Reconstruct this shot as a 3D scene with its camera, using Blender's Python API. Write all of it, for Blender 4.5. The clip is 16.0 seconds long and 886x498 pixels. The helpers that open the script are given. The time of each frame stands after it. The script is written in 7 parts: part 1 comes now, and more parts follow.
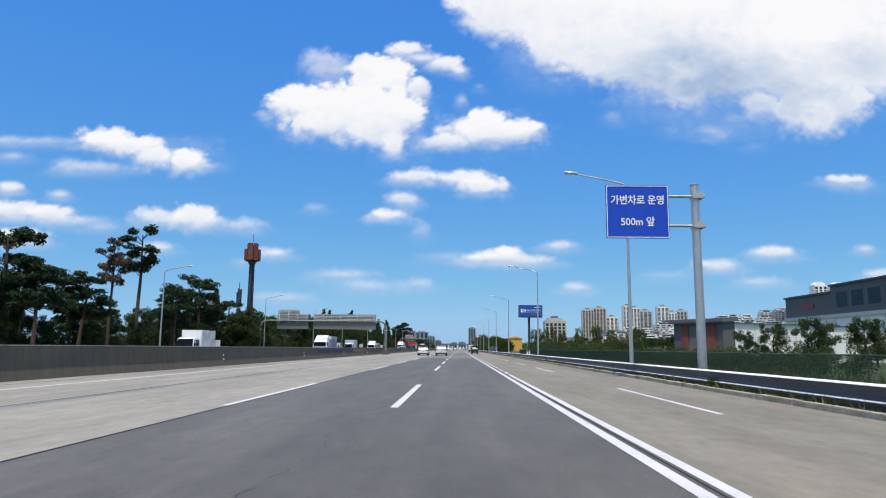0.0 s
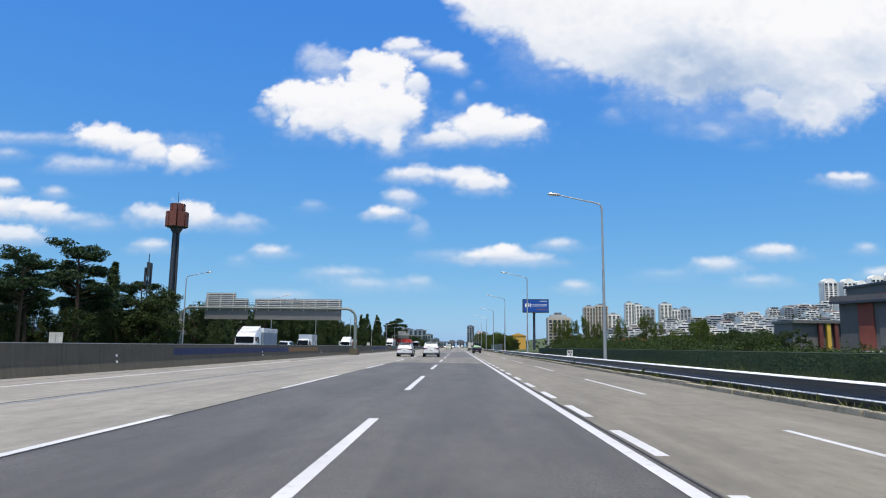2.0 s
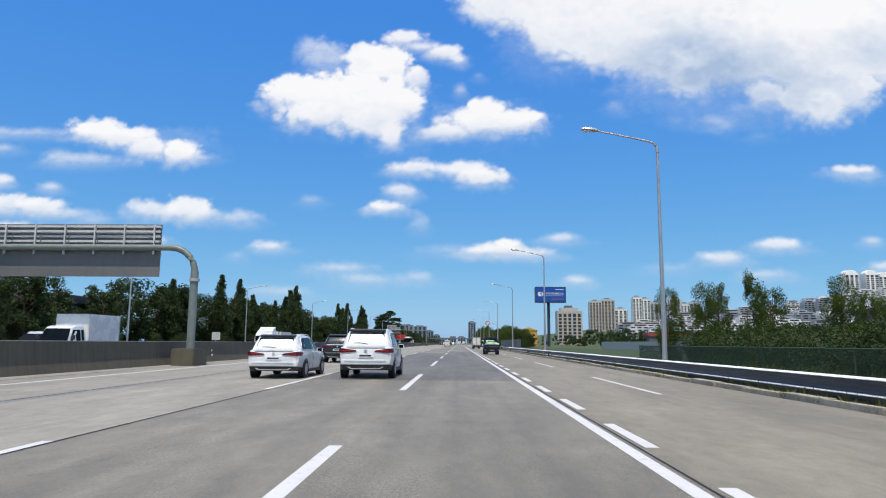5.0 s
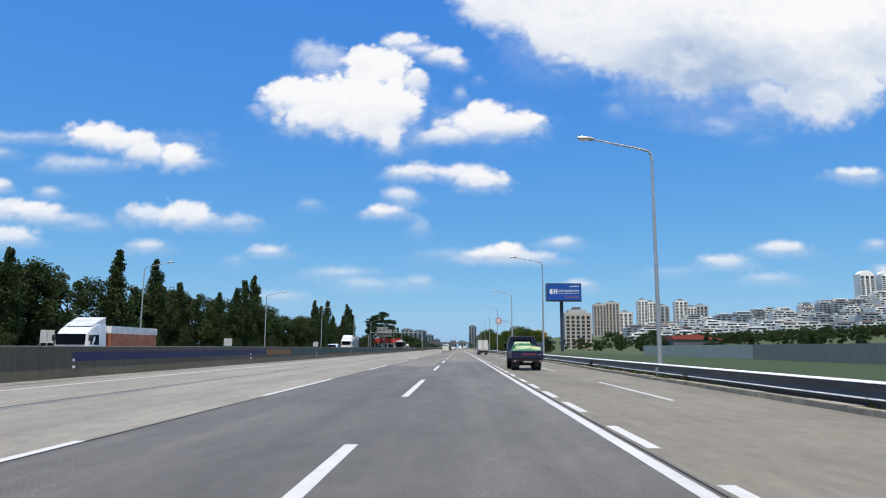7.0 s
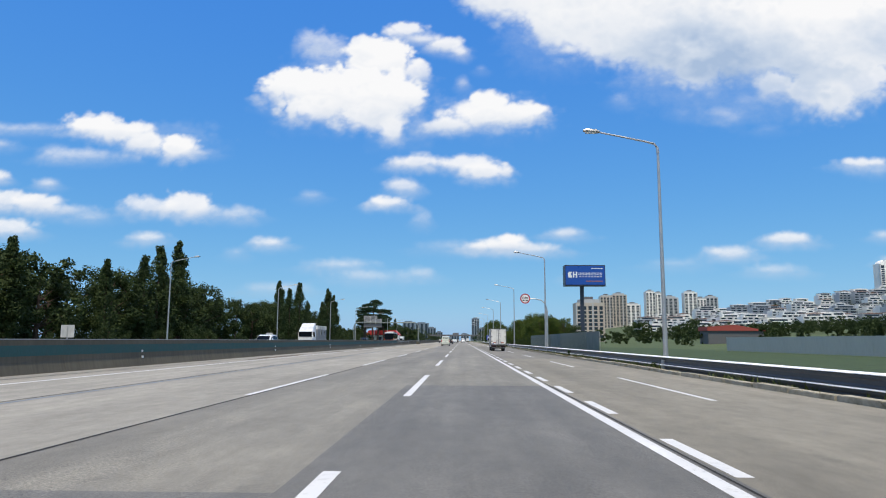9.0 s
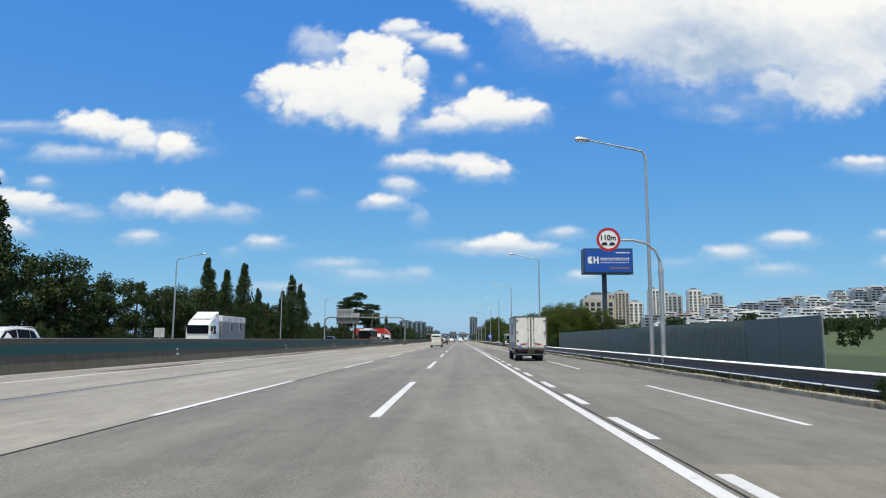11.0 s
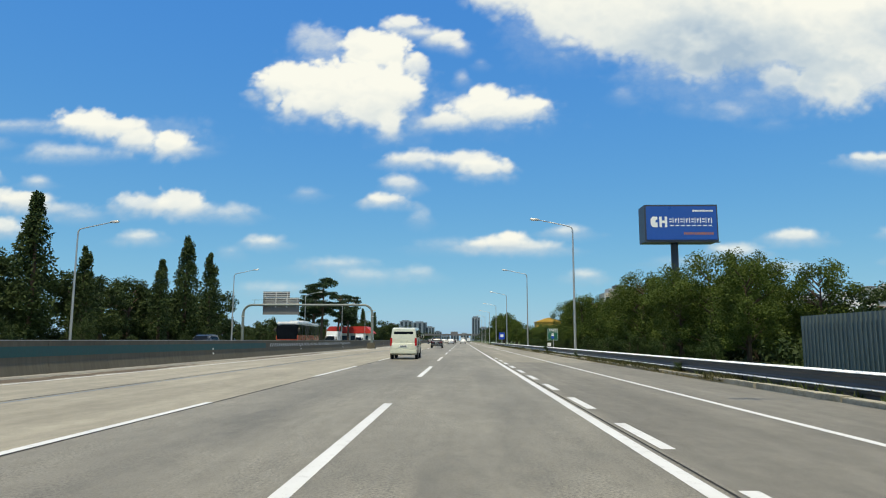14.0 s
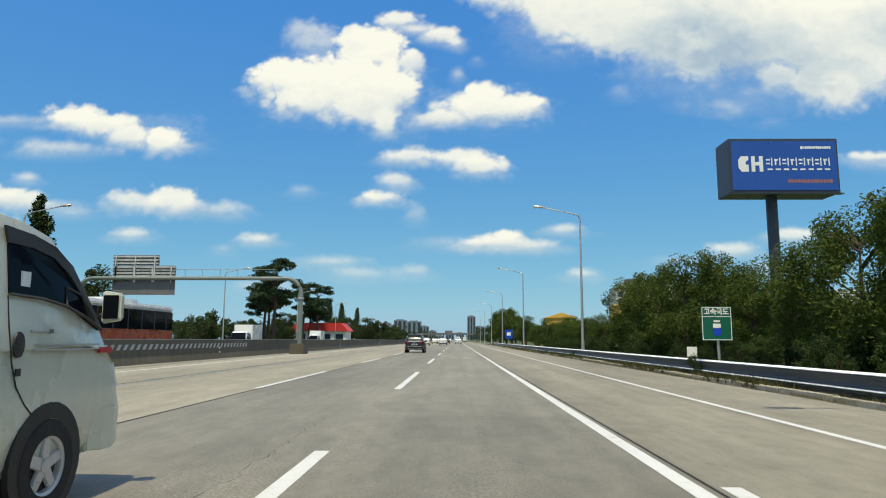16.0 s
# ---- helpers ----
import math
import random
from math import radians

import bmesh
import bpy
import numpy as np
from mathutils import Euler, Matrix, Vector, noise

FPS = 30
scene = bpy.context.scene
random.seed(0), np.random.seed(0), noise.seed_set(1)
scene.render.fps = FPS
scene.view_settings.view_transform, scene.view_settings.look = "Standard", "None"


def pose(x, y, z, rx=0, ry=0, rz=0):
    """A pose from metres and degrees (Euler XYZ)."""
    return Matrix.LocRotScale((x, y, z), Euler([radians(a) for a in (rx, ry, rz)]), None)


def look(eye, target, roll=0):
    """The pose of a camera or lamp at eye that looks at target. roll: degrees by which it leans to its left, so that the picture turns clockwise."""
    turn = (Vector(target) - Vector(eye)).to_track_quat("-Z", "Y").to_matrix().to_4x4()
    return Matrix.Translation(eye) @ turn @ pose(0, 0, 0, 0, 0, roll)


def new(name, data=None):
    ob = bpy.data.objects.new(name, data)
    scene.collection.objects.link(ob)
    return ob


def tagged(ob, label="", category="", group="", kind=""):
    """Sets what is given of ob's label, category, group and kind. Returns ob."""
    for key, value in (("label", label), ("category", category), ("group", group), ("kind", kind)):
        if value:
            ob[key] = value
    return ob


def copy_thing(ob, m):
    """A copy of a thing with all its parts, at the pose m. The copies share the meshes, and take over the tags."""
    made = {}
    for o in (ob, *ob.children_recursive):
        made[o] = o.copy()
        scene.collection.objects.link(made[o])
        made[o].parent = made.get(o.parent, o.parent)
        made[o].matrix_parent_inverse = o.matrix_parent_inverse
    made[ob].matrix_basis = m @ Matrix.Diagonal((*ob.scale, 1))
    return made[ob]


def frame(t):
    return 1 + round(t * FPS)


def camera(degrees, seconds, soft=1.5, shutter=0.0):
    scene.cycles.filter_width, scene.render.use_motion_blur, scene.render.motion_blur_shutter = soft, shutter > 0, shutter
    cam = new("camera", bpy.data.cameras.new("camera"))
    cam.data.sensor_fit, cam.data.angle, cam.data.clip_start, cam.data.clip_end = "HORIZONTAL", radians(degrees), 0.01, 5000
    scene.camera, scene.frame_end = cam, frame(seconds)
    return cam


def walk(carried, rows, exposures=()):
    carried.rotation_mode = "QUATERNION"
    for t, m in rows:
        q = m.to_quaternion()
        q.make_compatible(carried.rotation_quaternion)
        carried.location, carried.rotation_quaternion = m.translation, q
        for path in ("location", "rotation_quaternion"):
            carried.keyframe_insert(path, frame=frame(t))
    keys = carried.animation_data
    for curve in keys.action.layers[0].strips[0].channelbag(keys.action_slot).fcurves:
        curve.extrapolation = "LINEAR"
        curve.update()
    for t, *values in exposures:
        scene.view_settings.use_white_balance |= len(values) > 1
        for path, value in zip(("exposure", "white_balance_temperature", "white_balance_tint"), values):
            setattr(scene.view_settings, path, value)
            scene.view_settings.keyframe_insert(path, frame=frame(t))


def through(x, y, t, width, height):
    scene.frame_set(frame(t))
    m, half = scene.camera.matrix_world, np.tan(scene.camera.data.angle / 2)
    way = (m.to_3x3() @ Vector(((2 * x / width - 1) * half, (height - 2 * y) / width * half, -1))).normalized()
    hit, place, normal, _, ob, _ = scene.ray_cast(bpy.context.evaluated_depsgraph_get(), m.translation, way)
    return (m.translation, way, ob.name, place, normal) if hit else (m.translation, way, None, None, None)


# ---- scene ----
cam = camera(67.0, 16.0, soft=1.1)
walk(cam, [
    (0, pose(1.34, 0.00, 1.22, 98.44, -0.56, 1.39)),
    (0.5, pose(1.32, 8.59, 1.22, 98.64, -0.57, 1.36)),
    (1, pose(1.35, 17.22, 1.22, 98.68, -0.59, 1.27)),
    (1.5, pose(1.43, 26.02, 1.22, 98.53, -0.60, 1.27)),
    (2, pose(1.41, 34.91, 1.22, 98.28, -0.63, 1.26)),
    (2.5, pose(1.51, 43.90, 1.22, 97.99, -0.71, 1.29)),
    (3, pose(1.51, 52.96, 1.22, 97.59, -0.73, 1.35)),
    (3.5, pose(1.55, 62.12, 1.22, 97.62, -0.67, 1.41)),
    (4, pose(1.51, 71.28, 1.22, 97.67, -0.56, 1.43)),
    (6.5, pose(1.40, 117.19, 1.22, 98.41, -0.36, 1.31)),
    (7, pose(1.36, 126.41, 1.22, 98.37, -0.31, 1.39)),
    (7.5, pose(1.41, 135.87, 1.22, 98.29, -0.33, 1.51)),
    (8, pose(1.29, 145.61, 1.22, 98.04, -0.32, 1.61)),
    (8.5, pose(1.29, 155.46, 1.22, 97.85, -0.31, 1.69)),
    (9, pose(1.21, 165.46, 1.22, 97.76, -0.27, 1.61)),
    (11.5, pose(1.36, 215.00, 1.22, 97.68, -0.28, 1.37)),
    (12, pose(1.37, 225.10, 1.22, 97.66, -0.27, 1.31)),
    (12.5, pose(1.42, 235.40, 1.22, 97.88, -0.25, 1.31)),
    (13, pose(1.43, 245.69, 1.22, 97.57, -0.22, 1.29)),
    (13.5, pose(1.46, 255.89, 1.22, 97.81, -0.17, 1.38)),
    (14, pose(1.43, 266.06, 1.22, 97.76, -0.12, 1.60)),
    (14.5, pose(1.43, 276.36, 1.22, 97.76, -0.08, 1.63)),
    (15, pose(1.40, 286.82, 1.22, 97.81, -0.05, 1.55)),
    (15.5, pose(1.45, 297.36, 1.22, 97.86, -0.13, 1.43)),
    (16, pose(1.48, 307.93, 1.22, 97.72, -0.21, 1.19)),
], exposures=[(0.0, 0.0, 6500, 10), (9.0, 0.0, 6550, 9), (12.5, 0.0, 7000, 4), (16.0, 0.0, 7400, 0)])

# ---- sky, sun ----
SUN_TO = Vector((-0.05, -0.40, 1.0)).normalized()
world = bpy.data.worlds.new("sky")
scene.world = world
world.use_nodes = True
wn = world.node_tree.nodes
sky = wn.new("ShaderNodeTexSky")
sky.sky_type, sky.sun_disc = "NISHITA", False
sky.sun_elevation = math.asin(SUN_TO.z)
sky.sun_rotation = math.atan2(SUN_TO.x, SUN_TO.y)
sky.air_density, sky.dust_density, sky.ozone_density = 0.8, 0.5, 0.5
wn["Background"].inputs["Strength"].default_value = 0.14
# the hazy summer sky pales towards the horizon: one gamma and tint for each channel
split, join = wn.new("ShaderNodeSeparateColor"), wn.new("ShaderNodeCombineColor")
world.node_tree.links.new(sky.outputs[0], split.inputs[0])
for slot, (gamma, gain) in enumerate(((1.0, 0.425), (0.60, 1.335), (0.12, 4.62))):
    bend, scale_by = wn.new("ShaderNodeMath"), wn.new("ShaderNodeMath")
    bend.operation, scale_by.operation = "POWER", "MULTIPLY"
    bend.inputs[1].default_value, scale_by.inputs[1].default_value = gamma, gain
    world.node_tree.links.new(split.outputs[slot], bend.inputs[0])
    world.node_tree.links.new(bend.outputs[0], scale_by.inputs[0])
    world.node_tree.links.new(scale_by.outputs[0], join.inputs[slot])
world.node_tree.links.new(join.outputs[0], wn["Background"].inputs["Color"])
sun = new("sun", bpy.data.lights.new("sun", "SUN"))
sun.data.energy, sun.data.angle, sun.data.color = 4.3, radians(0.53), (1.0, 0.90, 0.74)
sun.matrix_world = look(SUN_TO * 100, (0, 0, 0))

# ---- mesh tools ----
class Build:
    """Collects verts and faces of one mesh."""

    def __init__(self):
        self.v, self.f = [], []

    def add(self, verts, faces):
        k = len(self.v)
        self.v += [tuple(p) for p in verts]
        self.f += [tuple(i + k for i in q) for q in faces]
        return self

    def box(self, x0, x1, y0, y1, z0, z1):
        return self.add([(x0, y0, z0), (x1, y0, z0), (x1, y1, z0), (x0, y1, z0), (x0, y0, z1), (x1, y0, z1), (x1, y1, z1), (x0, y1, z1)],
                        [(3, 2, 1, 0), (4, 5, 6, 7), (0, 1, 5, 4), (1, 2, 6, 5), (2, 3, 7, 6), (3, 0, 4, 7)])

    def tube(self, path, radii, n=10, caps=True):
        """A round tube along a path of points."""
        path = [Vector(p) for p in path]
        rings = []
        for i, p in enumerate(path):
            d = (path[min(i + 1, len(path) - 1)] - path[max(i - 1, 0)]).normalized()
            a = d.cross(Vector((0, 0, 1)) if abs(d.z) < 0.9 else Vector((0, 1, 0))).normalized()
            b = d.cross(a)
            r = radii[i] if isinstance(radii, (list, tuple)) else radii
            rings.append([p + r * (math.cos(2 * math.pi * k / n) * a + math.sin(2 * math.pi * k / n) * b) for k in range(n)])
        faces = [(i * n + k, i * n + (k + 1) % n, (i + 1) * n + (k + 1) % n, (i + 1) * n + k) for i in range(len(path) - 1) for k in range(n)]
        if caps:
            faces += [tuple(range(n))[::-1], tuple((len(path) - 1) * n + k for k in range(n))]
        return self.add([q for ring in rings for q in ring], faces)

    def loft(self, rings, caps=True, closed=True):
        n = len(rings[0])
        m = n if closed else n - 1
        faces = [(i * n + k, i * n + (k + 1) % n, (i + 1) * n + (k + 1) % n, (i + 1) * n + k) for i in range(len(rings) - 1) for k in range(m)]
        if caps:
            faces += [tuple(range(n))[::-1], tuple((len(rings) - 1) * n + k for k in range(n))]
        return self.add([q for ring in rings for q in ring], faces)

    def prism(self, outline, axis, lo, hi):
        """An outline in the two other axes, drawn out along one axis."""
        def put(u, v, w):
            return {"x": (w, u, v), "y": (u, w, v), "z": (u, v, w)}[axis]
        return self.loft([[put(u, v, lo) for u, v in outline], [put(u, v, hi) for u, v in outline]])

    def lathe(self, profile, centre, axis="x", n=24, caps=True):
        """Turns (radius, along) pairs round an axis."""
        rings = []
        for r, w in profile:
            ring = []
            for k in range(n):
                c, s = r * math.cos(2 * math.pi * k / n), r * math.sin(2 * math.pi * k / n)
                ring.append({"x": (centre[0] + w, centre[1] + c, centre[2] + s), "y": (centre[0] + c, centre[1] + w, centre[2] + s),
                             "z": (centre[0] + c, centre[1] + s, centre[2] + w)}[axis])
            rings.append(ring)
        return self.loft(rings, caps)

    def mesh(self, name, smooth=False, bevel=0.0):
        me = bpy.data.meshes.new(name)
        me.from_pydata(self.v, [], self.f)
        bm = bmesh.new()
        bm.from_mesh(me)
        bmesh.ops.recalc_face_normals(bm, faces=bm.faces)
        if bevel:
            bmesh.ops.bevel(bm, geom=bm.edges[:], offset=bevel, segments=2, affect="EDGES", clamp_overlap=True)
        for fc in bm.faces:
            fc.smooth = smooth
        if smooth:
            for e in bm.edges:
                e.smooth = not (len(e.link_faces) == 2 and e.calc_face_angle(0) > radians(38))
        bm.to_mesh(me)
        bm.free()
        return me


def part(name, shape, material, parent=None, label="", smooth=False, bevel=0.0, at=(0, 0, 0)):
    """One mesh object, under a thing or a part, or at top level."""
    me = shape if isinstance(shape, bpy.types.Mesh) else shape.mesh(name, smooth, bevel)
    if not me.materials:
        me.materials.append(material)
    ob = new(name, me)
    ob.location = at
    if parent:
        ob.parent = parent
    return tagged(ob, label)


def thing(name, at=(0, 0, 0), turn=0, **tags):
    ob = new(name)
    ob.empty_display_size = 0.2
    ob.matrix_basis = pose(*at, 0, 0, turn)
    return tagged(ob, **tags)


def fbm(x, y, octaves=5, seed=0):
    """Smooth value noise over arrays, about -1 to 1."""
    total, amp, norm = 0, 1.0, 0
    rng = np.random.RandomState(seed)
    for _ in range(octaves):
        table = rng.rand(256, 256)
        xi, yi = np.floor(x).astype(int), np.floor(y).astype(int)
        u, v = x - xi, y - yi
        u, v = u * u * (3 - 2 * u), v * v * (3 - 2 * v)
        a, b = table[xi % 256, yi % 256], table[(xi + 1) % 256, yi % 256]
        c, d = table[xi % 256, (yi + 1) % 256], table[(xi + 1) % 256, (yi + 1) % 256]
        total = total + amp * ((a * (1 - u) + b * u) * (1 - v) + (c * (1 - u) + d * u) * v - 0.5) * 2
        norm += amp
        x, y, amp = x * 2.03 + 17.3, y * 2.03 + 5.1, amp * 0.5
    return total / norm


# ---- materials ----
class Mat:
    """A node material and short ways to wire it."""

    def __init__(self, name, rough=0.6, metal=0.0, colour=(0.5, 0.5, 0.5)):
        self.m = bpy.data.materials.new(name)
        self.m.use_nodes = True
        self.t = self.m.node_tree
        self.b = self.t.nodes["Principled BSDF"]
        self.b.inputs["Roughness"].default_value = rough
        self.b.inputs["Metallic"].default_value = metal
        self.b.inputs["Base Color"].default_value = (*colour, 1)
        self.space = None

    def n(self, kind, **kw):
        node = self.t.nodes.new(kind)
        for k, v in kw.items():
            node.inputs[k.replace("_", " ")].default_value = v
        return node

    def link(self, a, b):
        self.t.links.new(a, b)

    def where(self, scale=(1, 1, 1)):
        tc = self.n("ShaderNodeNewGeometry")
        mp = self.n("ShaderNodeMapping")
        mp.inputs["Scale"].default_value = scale
        self.link(tc.outputs["Position"], mp.inputs["Vector"])
        return mp.outputs[0]

    def local(self, scale=(1, 1, 1)):
        tc = self.n("ShaderNodeTexCoord")
        mp = self.n("ShaderNodeMapping")
        mp.inputs["Scale"].default_value = scale
        self.link(tc.outputs["Object"], mp.inputs["Vector"])
        return mp.outputs[0]

    def noise(self, where, scale, detail=4.0, rough=0.6):
        nz = self.n("ShaderNodeTexNoise", Scale=scale, Detail=detail, Roughness=rough)
        self.link(where, nz.inputs["Vector"])
        return nz.outputs["Fac"]

    def ramp(self, fac, *stops):
        r = self.n("ShaderNodeValToRGB")
        while len(r.color_ramp.elements) < len(stops):
            r.color_ramp.elements.new(0.5)
        for e, (p, c) in zip(r.color_ramp.elements, stops):
            e.position, e.color = p, (*c, 1) if len(c) == 3 else c
        self.link(fac, r.inputs[0])
        return r.outputs[0]

    def mix(self, fac, a, b, kind="MIX"):
        mx = self.n("ShaderNodeMix")
        mx.data_type, mx.blend_type = "RGBA", kind
        for value, slot in ((fac, 0), (a, 6), (b, 7)):
            if isinstance(value, (int, float)):
                mx.inputs[slot].default_value = value
            elif isinstance(value, tuple):
                mx.inputs[slot].default_value = (*value, 1)
            else:
                self.link(value, mx.inputs[slot])
        return mx.outputs[2]

    def colour(self, out):
        self.link(out, self.b.inputs["Base Color"])
        return self

    def bump(self, fac, strength=0.3, distance=0.02):
        bp = self.n("ShaderNodeBump", Strength=strength, Distance=distance)
        self.link(fac, bp.inputs["Height"])
        self.link(bp.outputs[0], self.b.inputs["Normal"])
        return self


def grey(v, warm=0.0):
    return (v * (1 + 0.7 * warm), v, v * (1 - warm))


def stone(v, warm=0.0):
    """A mineral grey that yellows with warm."""
    return (v * (1 + 0.42 * warm), v, v * (1 - 0.9 * warm))


def road_mat(name, lo, hi, warm, streak):
    """Worn road surface: aggregate, stains, streaks along the lanes, dull gloss towards the distance."""
    tar = name.startswith("asphalt")
    m = Mat(name, 0.62 if tar else 0.8)
    big = m.noise(m.where((0.6, 0.07, 1)), 0.55, 5)
    fine = m.noise(m.where(), 46, 4, 0.75)
    lane = m.noise(m.where((1.5, 0.012, 1)), 1.3, 3)
    c = m.ramp(big, (0.3, stone(lo, warm)), (0.7, stone(hi, warm)))
    c = m.mix(streak, c, m.ramp(lane, (0.35, grey(0.3)), (0.65, grey(0.75))), "OVERLAY")
    c = m.mix(0.36, c, m.ramp(fine, (0.25, grey(0.15)), (0.75, grey(0.88))), "OVERLAY")
    blotch = m.noise(m.where((0.8, 0.3, 1)), 0.9, 6, 0.68)
    c = m.mix(0.34 if tar else 0.26, c, m.ramp(blotch, (0.34, grey(0.26)), (0.66, grey(0.74))), "OVERLAY")
    c = m.mix(0.28, c, m.ramp(m.noise(m.where((1, 0.45, 1)), 3.4, 6, 0.72), (0.3, grey(0.22)), (0.7, grey(0.8))), "OVERLAY")
    spots = m.ramp(m.noise(m.where((1, 0.6, 1)), 2.3, 2), (0.66, grey(1)), (0.74, grey(0.72)))
    c = m.mix(0.5, c, spots, "MULTIPLY")
    if tar:
        # chipped aggregate: pale stones and dark pits in worn fields
        grit = m.noise(m.where((1, 0.8, 1)), 32, 6, 0.88)
        worn = m.ramp(m.noise(m.where((0.9, 0.16, 1)), 1.1, 4), (0.44, grey(0.2)), (0.60, grey(1)))
        c = m.mix(worn, c, m.mix(0.62, c, m.ramp(grit, (0.38, grey(0.0)), (0.48, grey(0.46)), (0.60, grey(0.95))), "OVERLAY"))
    m.colour(c).bump(fine, 0.6, 0.01)
    return m.m


def plain(name, colour, rough=0.5, metal=0.0, vary=0.12, scale=3.0, coat=0.0):
    """A plain paint or metal with faint stains and grain."""
    m = Mat(name, rough, metal, colour)
    a = m.noise(m.local(), scale, 4)
    b = m.noise(m.local((1, 1, 0.25)), scale * 9, 3)
    lo = tuple(c * (1 - vary) for c in colour)
    hi = tuple(min(1, c * (1 + vary)) for c in colour)
    c = m.mix(0.5, m.ramp(a, (0.3, lo), (0.7, hi)), m.ramp(b, (0.3, lo), (0.7, hi)))
    m.colour(c)
    r = m.ramp(a, (0.3, grey(max(0.02, rough - 0.08))), (0.7, grey(min(1, rough + 0.08))))
    m.link(r, m.b.inputs["Roughness"])
    m.b.inputs["Coat Weight"].default_value = coat
    return m.m


def glass_mat(name, tint):
    m = Mat(name, 0.04, 0.0, tint)
    m.b.inputs["Specular IOR Level"].default_value = 0.05
    m.colour(m.ramp(m.noise(m.local(), 1.2, 2), (0.3, tint), (0.7, tuple(c * 1.5 for c in tint))))
    return m.m


def leaf_mat(name, dark, light, through=0.25):
    m = Mat(name, 0.7)
    m.b.inputs["Specular IOR Level"].default_value = 0.22
    g = m.n("ShaderNodeNewGeometry")
    big = m.noise(m.where(), 0.35, 3)
    c = m.mix(0.45, m.ramp(g.outputs["Random Per Island"], (0.0, dark), (1.0, light)), m.ramp(big, (0.3, dark), (0.7, light)))
    m.colour(c)
    tr = m.n("ShaderNodeBsdfTranslucent")
    m.link(c, tr.inputs["Color"])
    mx = m.n("ShaderNodeMixShader", Fac=through)
    m.link(m.b.outputs[0], mx.inputs[1])
    m.link(tr.outputs[0], mx.inputs[2])
    m.link(mx.outputs[0], m.t.nodes["Material Output"].inputs["Surface"])
    return m.m


ASPHALT = road_mat("asphalt_dark", 0.064, 0.112, 0.15, 0.2)
ASPHALT_MID = road_mat("asphalt_grey", 0.084, 0.14, 0.14, 0.2)
ASPHALT_WORN = road_mat("asphalt_worn", 0.125, 0.20, 0.22, 0.22)
ASPHALT_TAN = road_mat("asphalt_tan", 0.145, 0.215, 0.22, 0.22)
CONCRETE = road_mat("road_concrete", 0.205, 0.285, 0.16, 0.16)
CONCRETE_T = road_mat("tan_road_concrete", 0.20, 0.28, 0.23, 0.16)
GUTTER = road_mat("gutter_concrete", 0.17, 0.27, 0.12, 0.3)
CONCRETE_R = road_mat("shoulder_concrete", 0.145, 0.218, 0.23, 0.16)
CONCRETE_S = road_mat("soiled_shoulder_concrete", 0.118, 0.18, 0.17, 0.2)
CONCRETE_L = road_mat("sandy_shoulder_concrete", 0.165, 0.24, 0.22, 0.2)
PAINT_W = Mat("road_paint_white", 0.7)
_w = PAINT_W.noise(PAINT_W.where(), 5, 6, 0.8)
_w2 = PAINT_W.noise(PAINT_W.where((1, 0.3, 1)), 1.3, 4)
PAINT_W.colour(PAINT_W.mix(0.45, PAINT_W.ramp(_w, (0.30, grey(0.28)), (0.46, grey(0.62))), PAINT_W.ramp(_w2, (0.3, grey(0.46)), (0.7, grey(0.66)))))
PAINT_W = PAINT_W.m
PAINT_B = plain("road_paint_blue", (0.17, 0.21, 0.27), 0.85, vary=0.3)
TAR = plain("joint_tar", (0.016, 0.015, 0.014), 0.95)
STEEL = plain("galvanised_steel", grey(0.48), 0.42, 0.75, 0.15)
# near-black beam faces; the white lips put the sun's glint into colour
RAIL_STEEL = plain("dark_rail_steel", (0.062, 0.067, 0.076), 0.5, 0.2, 0.3)
RAIL_GLINT = plain("painted_rail_glint", grey(0.85), 0.5, 0.0, 0.15)
KERB = Mat("weathered_kerb", 0.92)
_a = KERB.noise(KERB.where(), 1.1, 6, 0.7)
_b = KERB.noise(KERB.where(), 9.0, 4, 0.7)
KERB.colour(KERB.mix(0.4, KERB.ramp(_a, (0.34, (0.13, 0.12, 0.07)), (0.5, (0.34, 0.31, 0.24)), (0.66, (0.44, 0.41, 0.34))), KERB.ramp(_b, (0.3, (0.20, 0.18, 0.13)), (0.7, (0.44, 0.41, 0.34))))).bump(_b, 0.6, 0.02)
KERB = KERB.m
STEEL_P = plain("grey_painted_steel", grey(0.42), 0.45, 0.2)
BARRIER = Mat("barrier_concrete", 0.85)
_a = BARRIER.noise(BARRIER.where((1, 0.25, 1)), 1.1, 6)
_b = BARRIER.noise(BARRIER.where((1, 3, 0.25)), 2.2, 4)
BARRIER.colour(BARRIER.mix(0.5, BARRIER.ramp(_a, (0.3, (0.072, 0.064, 0.045)), (0.7, (0.128, 0.113, 0.08))), BARRIER.ramp(_b, (0.3, (0.066, 0.060, 0.043)), (0.7, (0.132, 0.118, 0.086)))))
BARRIER = BARRIER.m
BAND_G = plain("barrier_band_green", (0.018, 0.080, 0.078), 0.7, vary=0.25)
BAND_N = plain("barrier_band_navy", (0.019, 0.025, 0.09), 0.7, vary=0.25)
BAND_O = plain("barrier_band_ochre", (0.24, 0.12, 0.035), 0.7, vary=0.25)
DIRT = Mat("verge_dirt", 0.95)
_a = DIRT.noise(DIRT.where(), 1.4, 8, 0.7)
DIRT.colour(DIRT.ramp(_a, (0.3, (0.075, 0.066, 0.036)), (0.55, (0.16, 0.135, 0.085)), (0.7, (0.06, 0.066, 0.026)))).bump(_a, 0.6, 0.05)
